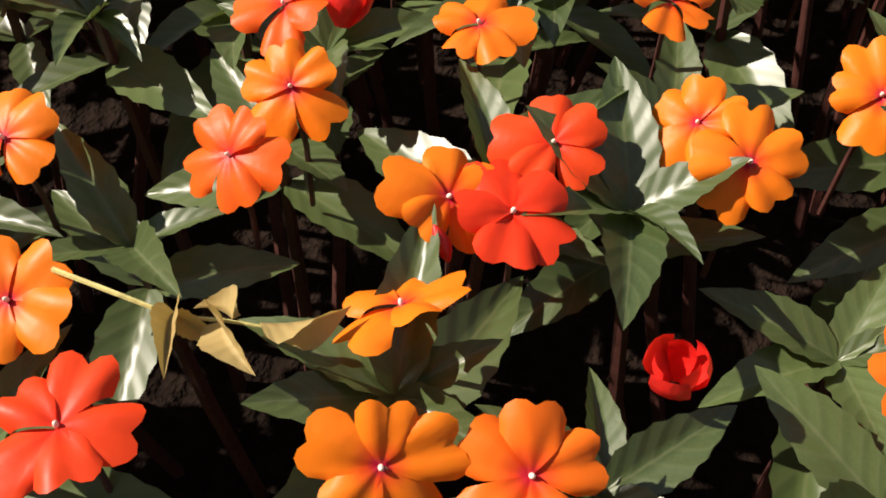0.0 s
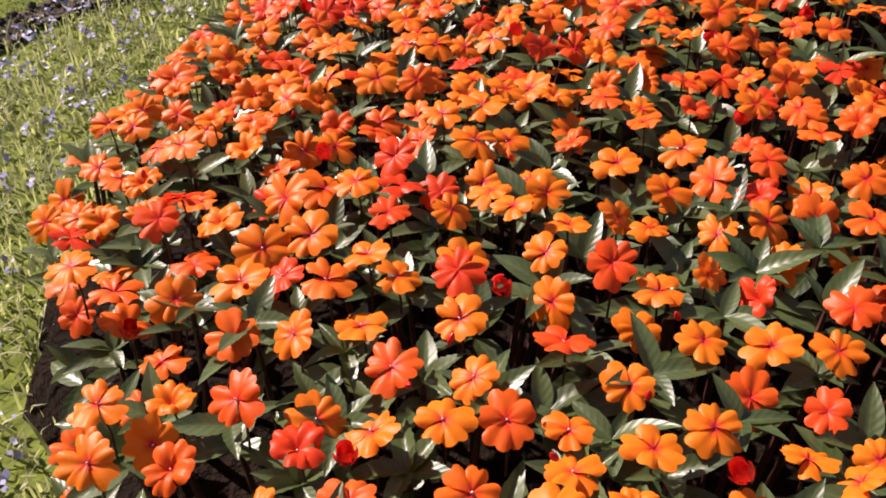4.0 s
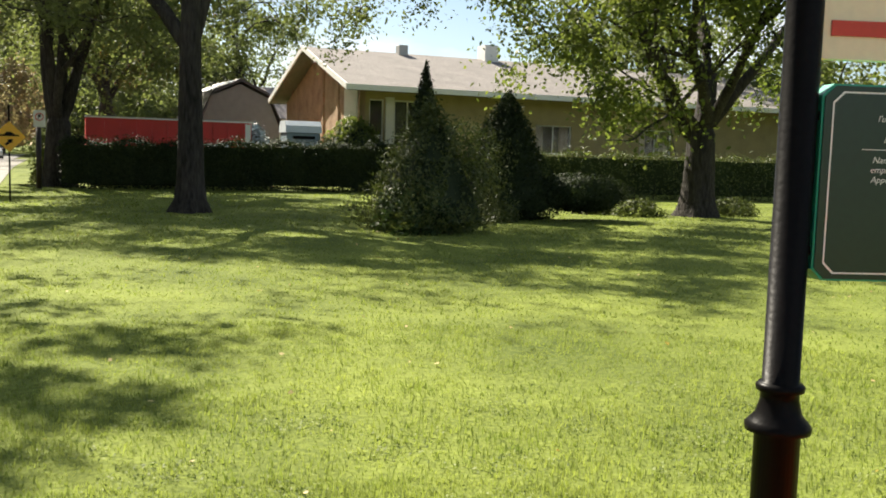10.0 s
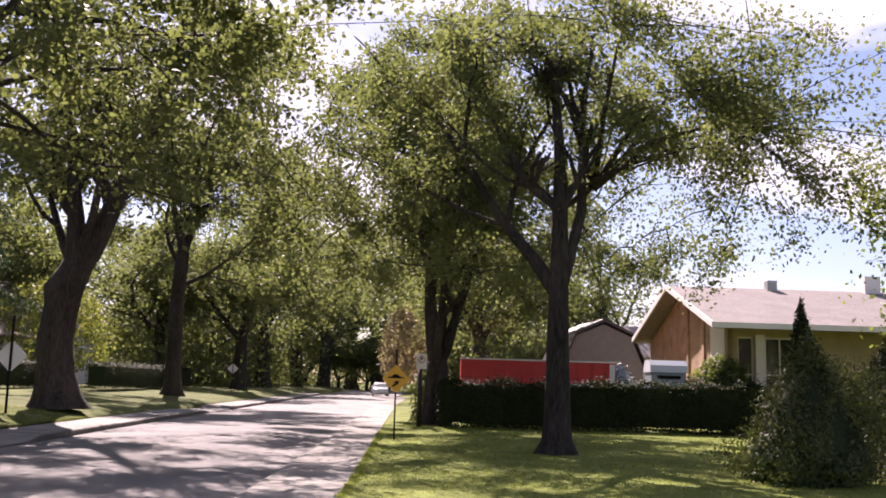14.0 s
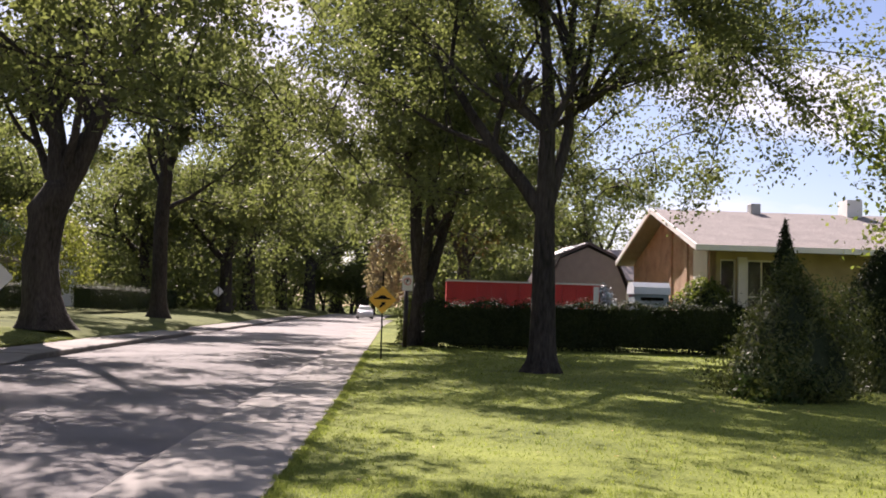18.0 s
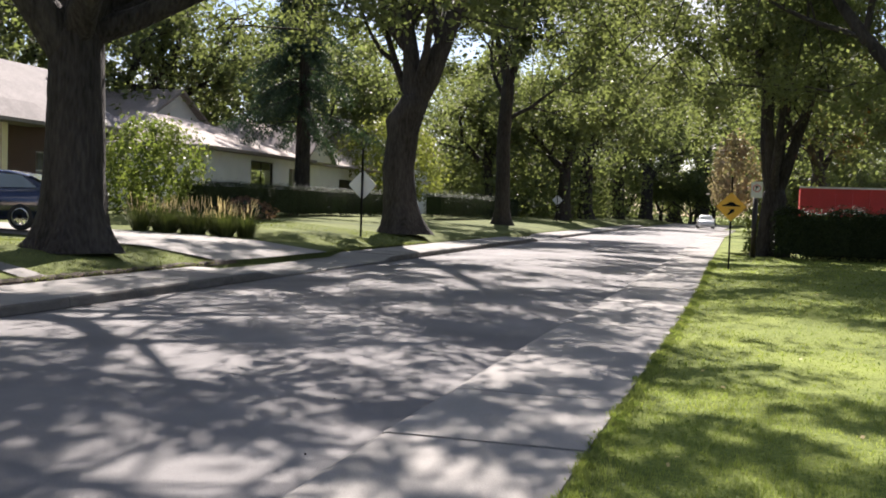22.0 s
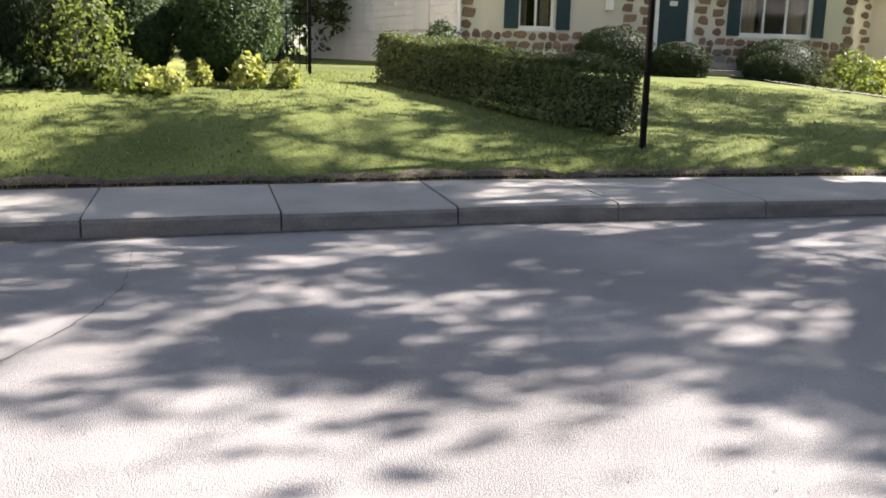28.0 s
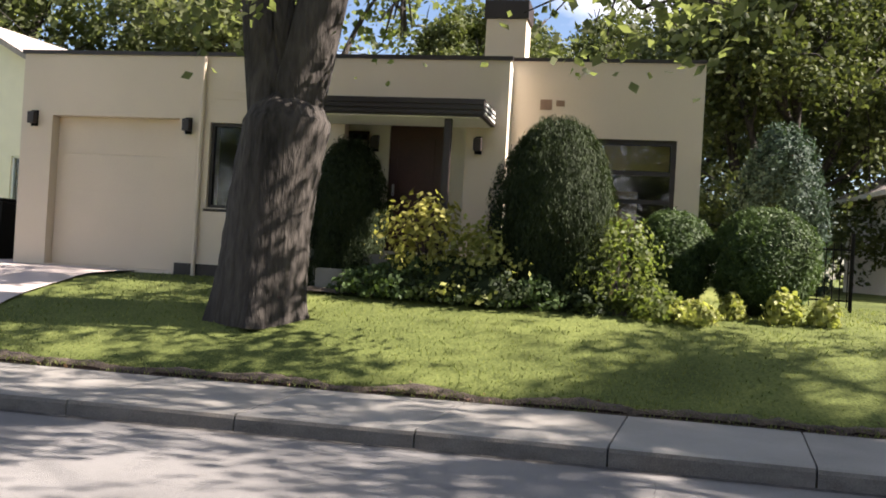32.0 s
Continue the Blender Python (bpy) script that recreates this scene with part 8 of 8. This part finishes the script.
# plants on a staggered grid; every shoot and blossom belongs to the nearest one
plants = []
for i in range(10):
    for j in range(10):
        x, y = 0.32 + 0.33 * i + rs.uniform(-0.05, 0.05), -0.78 + 0.31 * j + rs.uniform(-0.05, 0.05)
        if in_bed(x, y, -0.05):
            plants.append([x, y, [], [], [], None])


def owner(x, y):
    return min(plants, key=lambda p: (p[0] - x) ** 2 + (p[1] - y) ** 2)


for s in spots:
    owner(s[0], s[1])[2].append(s)
pitch = 0.090
for i in range(36):
    for j in range(35):
        x, y = 0.2 + pitch * i + rs.uniform(-0.03, 0.03), -0.85 + pitch * j + rs.uniform(-0.03, 0.03)
        if in_bed(x, y, -0.01):
            owner(x, y)[3].append((x, y))
for s in RED_SPOTS:
    owner(*s)[4].append(s)
for p in plants:
    px, py = p[0], p[1]
    near = 0.30 < px < 0.95 and -0.35 < py < 0.75
    t = thing("impatiens_plant", pose(px, py, 0.08), "bedding impatiens with orange flowers and dark green leaves", "flower", "impatiens in the bed")
    stems, mats = bmesh.new(), []
    for sx, sy_ in p[3]:
        zc = canopy(sx, sy_) + rs.uniform(-0.035, 0.015) - 0.08
        lx, ly = sx - px, sy_ - py
        tube(stems, [Vector((lx * 0.6, ly * 0.6, -0.02)), Vector((lx * 0.9, ly * 0.9, zc * 0.55)), Vector((lx, ly, zc))], [0.0055, 0.0045, 0.003], 5)
        k0 = rs.random() * 6.283
        for tier, (cnt, dz, el, size) in enumerate(((rs.randint(4, 6), 0.0, 0.5, 0.058), (rs.randint(2, 3), -0.03, 0.12, 0.076))):
            for k in range(cnt):
                a = k0 + 2 * math.pi * k / cnt + rs.uniform(-0.3, 0.3) + tier * 0.5
                e = el + rs.uniform(-0.3, 0.3)
                ln = size * rs.uniform(0.72, 1.28)
                m = Matrix.Translation((lx, ly, zc + dz)) @ Euler((rs.uniform(-0.35, 0.35), -e, a)).to_matrix().to_4x4() @ Matrix.Diagonal((ln, ln, ln, 1))
                if near and tier == 0:
                    part("leaf", LEAF_MESHES[rs.randrange(3)], None, t, m=m)
                else:
                    mats.append(np.array(m))
    if mats:
        part("leaves", merged("leaves", T_FINE if near else T_COARSE, mats, M_IMPLEAF), None, t, kind="stuff")
    for fx, fy, fz in p[2]:
        tx, ty = -0.22 + rs.gauss(0, 0.28), -0.12 + rs.gauss(0, 0.28)
        q = Vector((tx, ty, 1)).to_track_quat('Z', 'Y').to_matrix().to_4x4()
        sc = rs.uniform(0.84, 1.04) if fy < 0.35 else rs.uniform(0.94, 1.16) if fy < 0.9 else rs.uniform(1.04, 1.30)
        m = Matrix.Translation((fx - px, fy - py, fz - 0.08)) @ q @ Matrix.Rotation(rs.random() * 6.283, 4, 'Z') @ Matrix.Diagonal((sc, sc, sc, 1))
        f = part("flower", FLOWERS[rs.randrange(6) if rs.random() < 0.86 else rs.randrange(6, 8)], None, t, m=m)
        if near:
            part("anther", EYE, None, f, m=pose(0, 0, 0.003))
        tube(stems, [Vector((fx - px, fy - py, fz - 0.16)), Vector((fx - px + 0.003, fy - py, fz - 0.12)), Vector((fx - px, fy - py, fz - 0.081))], [0.0016, 0.0015, 0.0013], 5)
    for bx, by in p[4]:
        part("bud", ROSEBUD, None, t, "half-open red bud", m=pose(bx - px, by - py, 0.355, rs.uniform(-25, 10), rs.uniform(-25, 10), 0) @ Matrix.Scale(0.8, 4))
    for k in range(3):
        bx, by = px + rs.uniform(-0.15, 0.15), py + rs.uniform(-0.15, 0.15)
        if in_bed(bx, by, 0.02):
            big = rs.random() < 0.18
            part("bud", ROSEBUD if big else TIGHTBUD, None, t, m=pose(bx - px, by - py, canopy(bx, by) - 0.065 + rs.uniform(0, 0.03), rs.uniform(-40, 40), rs.uniform(-40, 40), 0) @ Matrix.Scale(0.8, 4))
    part("stem", stems, M_STEM, t, kind="stuff")

# withered twig caught on the foliage
tw = thing("withered_twig", pose(0.518, 0.13, 0.462), "yellow twig with shrivelled tan leaves", "twig")
tw.scale = (0.72, 0.72, 0.72)
bm = bmesh.new()
tube(bm, [Vector(v) for v in ((0.0, 0.02, 0.004), (0.0, -0.02, 0.006), (0.003, -0.048, 0.0), (0.010, -0.072, 0.002), (0.016, -0.092, 0.0))], [0.0015, 0.0014, 0.0012, 0.001, 0.0007], 6)
part("stalk", bm, material("straw_stalk", (0.52, 0.45, 0.16), 0.6, 0.2, 30, 90, 0.1), tw)
for k, (x, y, a, s, e) in enumerate(((0.004, -0.048, 200, 0.026, -20), (0.003, -0.05, 260, 0.022, 10), (0.010, -0.072, 215, 0.032, -25), (0.012, -0.075, 60, 0.026, 15), (0.016, -0.088, 290, 0.042, 5))):
    me = merged("leaf", leaf_template(14, 8, 1.0, 0.26 + 0.02 * (k % 3), 1.1 - 0.15 * k, 0.75 - 0.1 * k, 0.06, 0.55 + 0.2 * (k % 2)), [np.eye(4)], M_DRYLEAF)
    part("leaf", me, None, tw, m=Matrix.Translation((x, y, 0.002)) @ Euler((0.4 * k, radians(e), radians(a))).to_matrix().to_4x4() @ Matrix.Diagonal((s, s, s, 1)))

# broad lime-green foliage plant at the bed's far end
ln_ = thing("coleus_plant", pose(2.92, 1.32, 0.08), "broad lime-green foliage plant among impatiens", "plant")
for k in range(16):
    a, s = k * 2.4, rs.uniform(0.16, 0.26)
    me = merged("leaf", leaf_template(8, 6, 1.0, 0.36, 0.12, 0.35, 0.06, 0.1), [np.eye(4)], M_LIMELEAF)
    part("leaf", me, None, ln_, m=Matrix.Translation((0.05 * math.cos(a), 0.05 * math.sin(a), 0.26 + 0.012 * k)) @ Euler((0, -0.25 + 0.02 * k, a)).to_matrix().to_4x4() @ Matrix.Diagonal((s, s, s, 1)))
bm = bmesh.new()
for k in range(5):
    tube(bm, [Vector((0.02 * k - 0.04, 0, -0.05)), Vector((0.03 * k - 0.06, 0.02, 0.40))], [0.007, 0.004], 6)
part("stem", bm, M_STEM, ln_)

# ---- border of low lobelia and weeds, and the cut soil edge ----
TRENCH = ((-0.9, 1.2), (-0.75, 1.55), (-0.3, 1.92), (0.1, 2.14), (0.45, 2.37), (0.6, 2.51), (0.82, 2.70), (1.05, 2.76), (1.33, 2.82), (1.62, 2.78), (1.9, 2.71), (2.4, 2.65), (2.84, 2.52), (3.3, 2.46), (4.2, 2.3))


def soil_width(x):
    return float(np.interp(x, (-0.9, 0.1, 0.6, 1.0, 1.6, 2.2, 2.6), (0.42, 0.36, 0.24, 0.15, 0.13, 0.08, 0.03))) * (1 + 0.35 * noise.noise(Vector((x * 2.3, 7, 1))))


bm = bmesh.new()
prev = None
for k in range(260):
    x = -0.9 + 3.3 * k / 259
    y = lerp(TRENCH, x)
    wide = soil_width(x)
    row = []
    for j in range(15):
        f = j / 14
        lump = 0.022 * noise.noise(Vector((x * 13, f * wide * 40, 2))) + 0.012 * noise.noise(Vector((x * 37, f * wide * 90, 5)))
        edge = 0.03 * noise.noise(Vector((x * 9, 3.0 * round(f), 4)))
        row.append(bm.verts.new((x, y + wide * (0.35 - f) + edge, 0.040 + max(lump, -0.012) * min(1.0, 6 * f, 6 * (1 - f)))))
    if prev:
        for j in range(14):
            bm.faces.new((prev[j], row[j], row[j + 1], prev[j + 1]))
    prev = row
bmesh.ops.recalc_face_normals(bm, faces=bm.faces)
tagged(new("soil_edge", mesh_of(bm, "soil_edge", M_EARTH, True)), "freshly cut dark soil edge between lawn and bed", "soil", kind="structure")
g = np.random.default_rng(55)
TX, TY = [a for a, _ in TRENCH], [b for _, b in TRENCH]
bm = bmesh.new()
for k in range(620):
    x = float(g.uniform(-0.9, 2.5))
    y = float(np.interp(x, TX, TY) + soil_width(x) * g.uniform(-0.62, 0.36))
    r = float(0.003 + 0.012 * g.random() ** 3)
    o = bmesh.ops.create_icosphere(bm, subdivisions=1, radius=r)
    for v in o["verts"]:
        v.co = v.co * (1 + 0.5 * noise.noise(v.co * 90 + Vector((k, 0, 0)))) + Vector((x, y, 0.042 + r * 0.4))
tagged(new("soil_clods", mesh_of(bm, "soil_clods", M_EARTH, False)), "crumbled dark soil clods along the cut edge", "soil", kind="stuff")


def border_scatter(g, n):
    x, y = g.uniform(-0.9, 3.0, n), g.uniform(0.0, 2.95, n)
    tr = np.interp(x, TX, TY)
    ok = (y < tr - 0.55 * np.interp(x, (-0.9, 0.1, 0.6, 1.0, 2.2), (0.42, 0.36, 0.24, 0.13, 0.06)) + g.normal(0, 0.045, n)) & ~((x > np.interp(y, [a for a, _ in BED_LEFT], [b for _, b in BED_LEFT]) + 0.03) & (y < np.interp(x, [a for a, _ in BED_TOP], [b for _, b in BED_TOP]) - 0.03)) & (y > 0.45 - x * 0.2)
    w = np.sin(x * 7.1 + 1) * np.sin(y * 6.3) + 0.7 * np.sin(x * 15 + y * 11)
    ok &= (w + g.normal(0, 0.6, n) > -0.75)
    return x[ok], y[ok], tr[ok]


# pits and crumbs in the worn asphalt before the houses
n = 2600
x, y = g.uniform(-7.9, -1.6, n), g.uniform(-6, 13, n)
ok = x < np.interp(y, [p for p, _ in ROAD_EDGE], [q for _, q in ROAD_EDGE]) - 0.05
x, y = x[ok], y[ok]
me = quads_mesh("asphalt_pits", np.stack([x, y, np.array([road_z(a, b) for a, b in zip(x, y)]) + 0.003], 1), np.tile([0, 0, 9.0], (len(x), 1)), 0.008, M_GRIT, 71, 1.0, 0.7)
tagged(new("asphalt_pits", me), "dark pits and crumbs in worn asphalt", "road surface", kind="stuff")

# ---- grass blades ----


def blades(name, x, y, z, height, width, seed, mat=M_BLADE, lean=0.5, label="short mown grass blades of the lawn", category="grass"):
    g = np.random.default_rng(seed)
    n = len(x)
    a = g.random(n) * 6.283
    h = height * g.uniform(0.5, 1.3, n)
    b = np.stack([x, y, z - 0.004], 1)
    sd = np.stack([np.cos(a), np.sin(a), 0 * a], 1) * (width * g.uniform(0.6, 1.3, n))[:, None]
    out = np.stack([-np.sin(a), np.cos(a), 0 * a], 1) * (g.normal(0, lean, n) * h)[:, None]
    mid = b + out * 0.35 + np.stack([0 * a, 0 * a, h * 0.6], 1)
    top = b + out + np.stack([0 * a, 0 * a, h], 1)
    v = np.stack([b - sd, b + sd, mid + sd * 0.75, mid - sd * 0.75, top], 1)
    me = bpy.data.meshes.new(name)
    me.vertices.add(n * 5)
    me.vertices.foreach_set("co", v.ravel())
    base = (np.arange(n) * 5)[:, None]
    idx = np.concatenate([base + np.array([0, 1, 2, 3]), base + np.array([3, 2, 4])], 1).ravel()
    me.loops.add(n * 7)
    me.loops.foreach_set("vertex_index", idx.astype(np.int32))
    me.polygons.add(n * 2)
    st = np.stack([np.arange(n) * 7, np.arange(n) * 7 + 4], 1).ravel()
    me.polygons.foreach_set("loop_start", st.astype(np.int32))
    me.update(calc_edges=True)
    me.materials.append(mat)
    return tagged(new(name, me), label, category, kind="stuff")


def park_grass(r0, r1, density, height, width, seed):
    g = np.random.default_rng(seed)
    n = int(density * math.pi * (r1 ** 2 - r0 ** 2) * 118 / 360)
    r = np.sqrt(g.uniform(r0 ** 2, r1 ** 2, n))
    a = np.radians(g.uniform(-28, 90, n))
    x, y = r * np.sin(a), r * np.cos(a)
    tr = np.interp(x, [p for p, _ in TRENCH], [q for _, q in TRENCH])
    ed = np.interp(y, [p for p, _ in LAWN_EDGE], [q for _, q in LAWN_EDGE])
    ok = (x > ed + 0.02 * g.normal(0, 1, n)) & ((y > tr + 0.02 + 0.045 * g.normal(0, 1, n)) | (x > 4.2) | (x < -0.9))
    x, y = x[ok], y[ok]
    clump = 1 + 0.35 * np.sin(x * 5.1 + 2 * np.sin(y * 3.3)) * np.sin(y * 6.7 + 1) + 0.3 * np.sin(x * 17 + y * 5) * np.sin(y * 13 - x * 4)
    blades("lawn_grass", x, y, np.full(len(x), 0.012), height * clump, width, seed + 1)


M_WEED = material("weed_leaf", (0.19, 0.21, 0.09), 0.7, 0.35, 3, 20, 0.0, tint=(0.68, 0.66, 0.48), island=0.65, translucent=0.4, spec=0.2)
x, y, tr = border_scatter(g, 40000)
blades("border_weeds", x, y, np.full(len(x), 0.016), 0.055, 0.0030, 56, M_WEED, 0.8, "low grey-green groundcover along the bed", "groundcover")
x, y, tr = border_scatter(g, 24000)
me = quads_mesh("weed_leaves", np.stack([x, y, 0.02 + g.random(len(x)) ** 1.3 * 0.05], 1), np.tile([0, 0, 0.8], (len(x), 1)), 0.012, M_WEED, 58, 0.5, 0.9)
tagged(new("weed_leaves", me), "small pale leaves of the groundcover along the bed", "groundcover", kind="stuff")
x, y, tr = border_scatter(g, 6000)
keep = g.random(len(x)) < np.exp(-(tr - y) / 0.35) * 0.9 + 0.2
fx, fy = x[keep], y[keep]
rep = 5
pts = np.stack([np.repeat(fx, rep) + g.normal(0, 0.008, len(fx) * rep), np.repeat(fy, rep) + g.normal(0, 0.008, len(fx) * rep), 0.055 + g.random(len(fx) * rep) * 0.03], 1)
me = quads_mesh("lobelia_flowers", pts, np.tile([0, -0.3, 1.0], (len(pts), 1)), 0.011, material("lobelia_blue", (0.30, 0.30, 0.62), 0.6, 0.3, 30, 90, 0.0, tint=(0.66, 0.62, 0.86), island=0.6), 57, 0.9, 0.6)
tagged(new("lobelia_flowers", me), "tiny pale blue lobelia flowers", "flower", kind="stuff")

park_grass(1.2, 5.0, 5200, 0.034, 0.0023, 400)
park_grass(2.0, 7.0, 300, 0.040, 0.0026, 408)
park_grass(5.0, 9.5, 1300, 0.034, 0.0036, 402)
park_grass(9.5, 20.0, 230, 0.028, 0.0075, 404)
park_grass(20.0, 40.0, 55, 0.036, 0.016, 406)
g = np.random.default_rng(60)
n = 78000
y = g.uniform(-15, 34, n)
d = g.random(n) ** 1.4 * 7.5
x = np.interp(y, [p for p, _ in KERB], [q for _, q in KERB]) - WALK_W - d + 0.04
ok = np.ones(n, bool)
for a, b in DRIVES:
    ok &= ~((y > a + 0.2) & (y < b - 0.2))
ok &= ~((y > 11.9 + (x + 10) * 0.11) & (y < 12.75 + (x + 10) * 0.11))
x, y = x[ok], y[ok]
z = np.array([lot_z(px, py) for px, py in zip(x, y)])
blades("verge_grass", x, y, z, 0.034, 0.007, 61, M_VERGE)
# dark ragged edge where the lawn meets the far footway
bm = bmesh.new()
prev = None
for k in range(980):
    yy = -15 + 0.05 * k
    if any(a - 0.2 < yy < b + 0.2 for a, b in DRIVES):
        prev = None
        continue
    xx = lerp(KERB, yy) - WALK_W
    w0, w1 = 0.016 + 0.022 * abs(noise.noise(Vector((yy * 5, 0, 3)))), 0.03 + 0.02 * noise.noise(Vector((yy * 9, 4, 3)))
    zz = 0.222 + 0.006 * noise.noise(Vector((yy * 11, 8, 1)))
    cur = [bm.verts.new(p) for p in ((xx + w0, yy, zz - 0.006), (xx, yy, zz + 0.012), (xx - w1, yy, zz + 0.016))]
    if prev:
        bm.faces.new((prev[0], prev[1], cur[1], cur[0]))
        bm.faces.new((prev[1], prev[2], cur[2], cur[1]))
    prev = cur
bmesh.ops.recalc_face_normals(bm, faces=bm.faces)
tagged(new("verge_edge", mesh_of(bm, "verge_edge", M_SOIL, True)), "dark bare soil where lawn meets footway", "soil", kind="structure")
n = 16000
y = g.uniform(-15, 34, n)
x = np.interp(y, [p for p, _ in KERB], [q for _, q in KERB]) - WALK_W - np.abs(g.normal(0, 0.05, n)) - 0.01 + 0.03 * np.sin(y * 7) * np.sin(y * 2.3)
ok = np.ones(n, bool)
for a, b in DRIVES:
    ok &= ~((y > a) & (y < b))
x, y = x[ok], y[ok]
blades("verge_tufts", x, y, np.array([lot_z(px, py) for px, py in zip(x, y)]), 0.06, 0.006, 67, M_VERGE, lean=0.9, label="longer grass overhanging the footway edge")
# grass creeping over the slab edge on the park side
n = 22000
y = g.uniform(-4, 34, n)
creep = 0.035 * np.sin(y * 6.1) * np.sin(y * 1.7 + 1) + 0.02 * np.sin(y * 19)
x = np.interp(y, [p for p, _ in LAWN_EDGE], [q for _, q in LAWN_EDGE]) + 0.015 + creep - np.abs(g.normal(0, 0.03, n)) + np.abs(g.normal(0, 0.06, n))
blades("edge_grass", x, y, np.full(n, 0.014), 0.045, 0.0045, 68, lean=0.9, label="grass creeping over the slab edge")
# clover and plantain among the grass beyond the cut edge
n = 26000
x, y = g.uniform(-0.8, 5.0, n), g.uniform(1.2, 6.0, n)
w = np.sin(x * 4.7 + 1.3 * np.sin(y * 3.1)) * np.sin(y * 5.9) + 0.8 * np.exp(-(y - np.interp(x, TX, TY)) / 0.5)
ok = (y > np.interp(x, TX, TY) + 0.10) & (w + g.normal(0, 0.25, n) > 0.35)
x, y = x[ok], y[ok]
me = quads_mesh("clover_leaves", np.stack([x, y, 0.02 + 0.025 * g.random(len(x))], 1), np.tile([0, 0, 1.2], (len(x), 1)), 0.014, material("clover_leaf", (0.10, 0.16, 0.04), 0.6, 0.4, 3, 20, 0.0, tint=(0.30, 0.33, 0.14), island=0.65, translucent=0.35, spec=0.2), 66, 0.7, 0.8)
tagged(new("clover_leaves", me), "clover and plantain leaves in the lawn", "groundcover", kind="stuff")
# pale fallen leaves on the lawn
n = 150
x, y = g.uniform(-0.5, 12, n), g.uniform(3.2, 22, n)
me = quads_mesh("fallen_leaves", np.stack([x, y, np.full(n, 0.045)], 1), np.tile([0, 0, 1.5], (n, 1)), 0.035, M_DRYLEAF, 62, 0.9, 0.6)
tagged(new("fallen_leaves", me), "a few pale fallen leaves on grass", "leaf", kind="stuff")
n = 160
y = g.uniform(-12, 26, n)
x = np.interp(y, [p for p, _ in KERB], [q for _, q in KERB]) - WALK_W + g.normal(-0.05, 0.12, n)
me = quads_mesh("verge_litter", np.stack([x, y, np.array([lot_z(a, b) for a, b in zip(x, y)]) + 0.03], 1), np.tile([0, 0, 1.5], (n, 1)), 0.04, M_LEAF_BRONZE, 63, 0.9, 0.6)
tagged(new("verge_litter", me), "brown leaf litter along the footway edge", "leaf", kind="stuff")
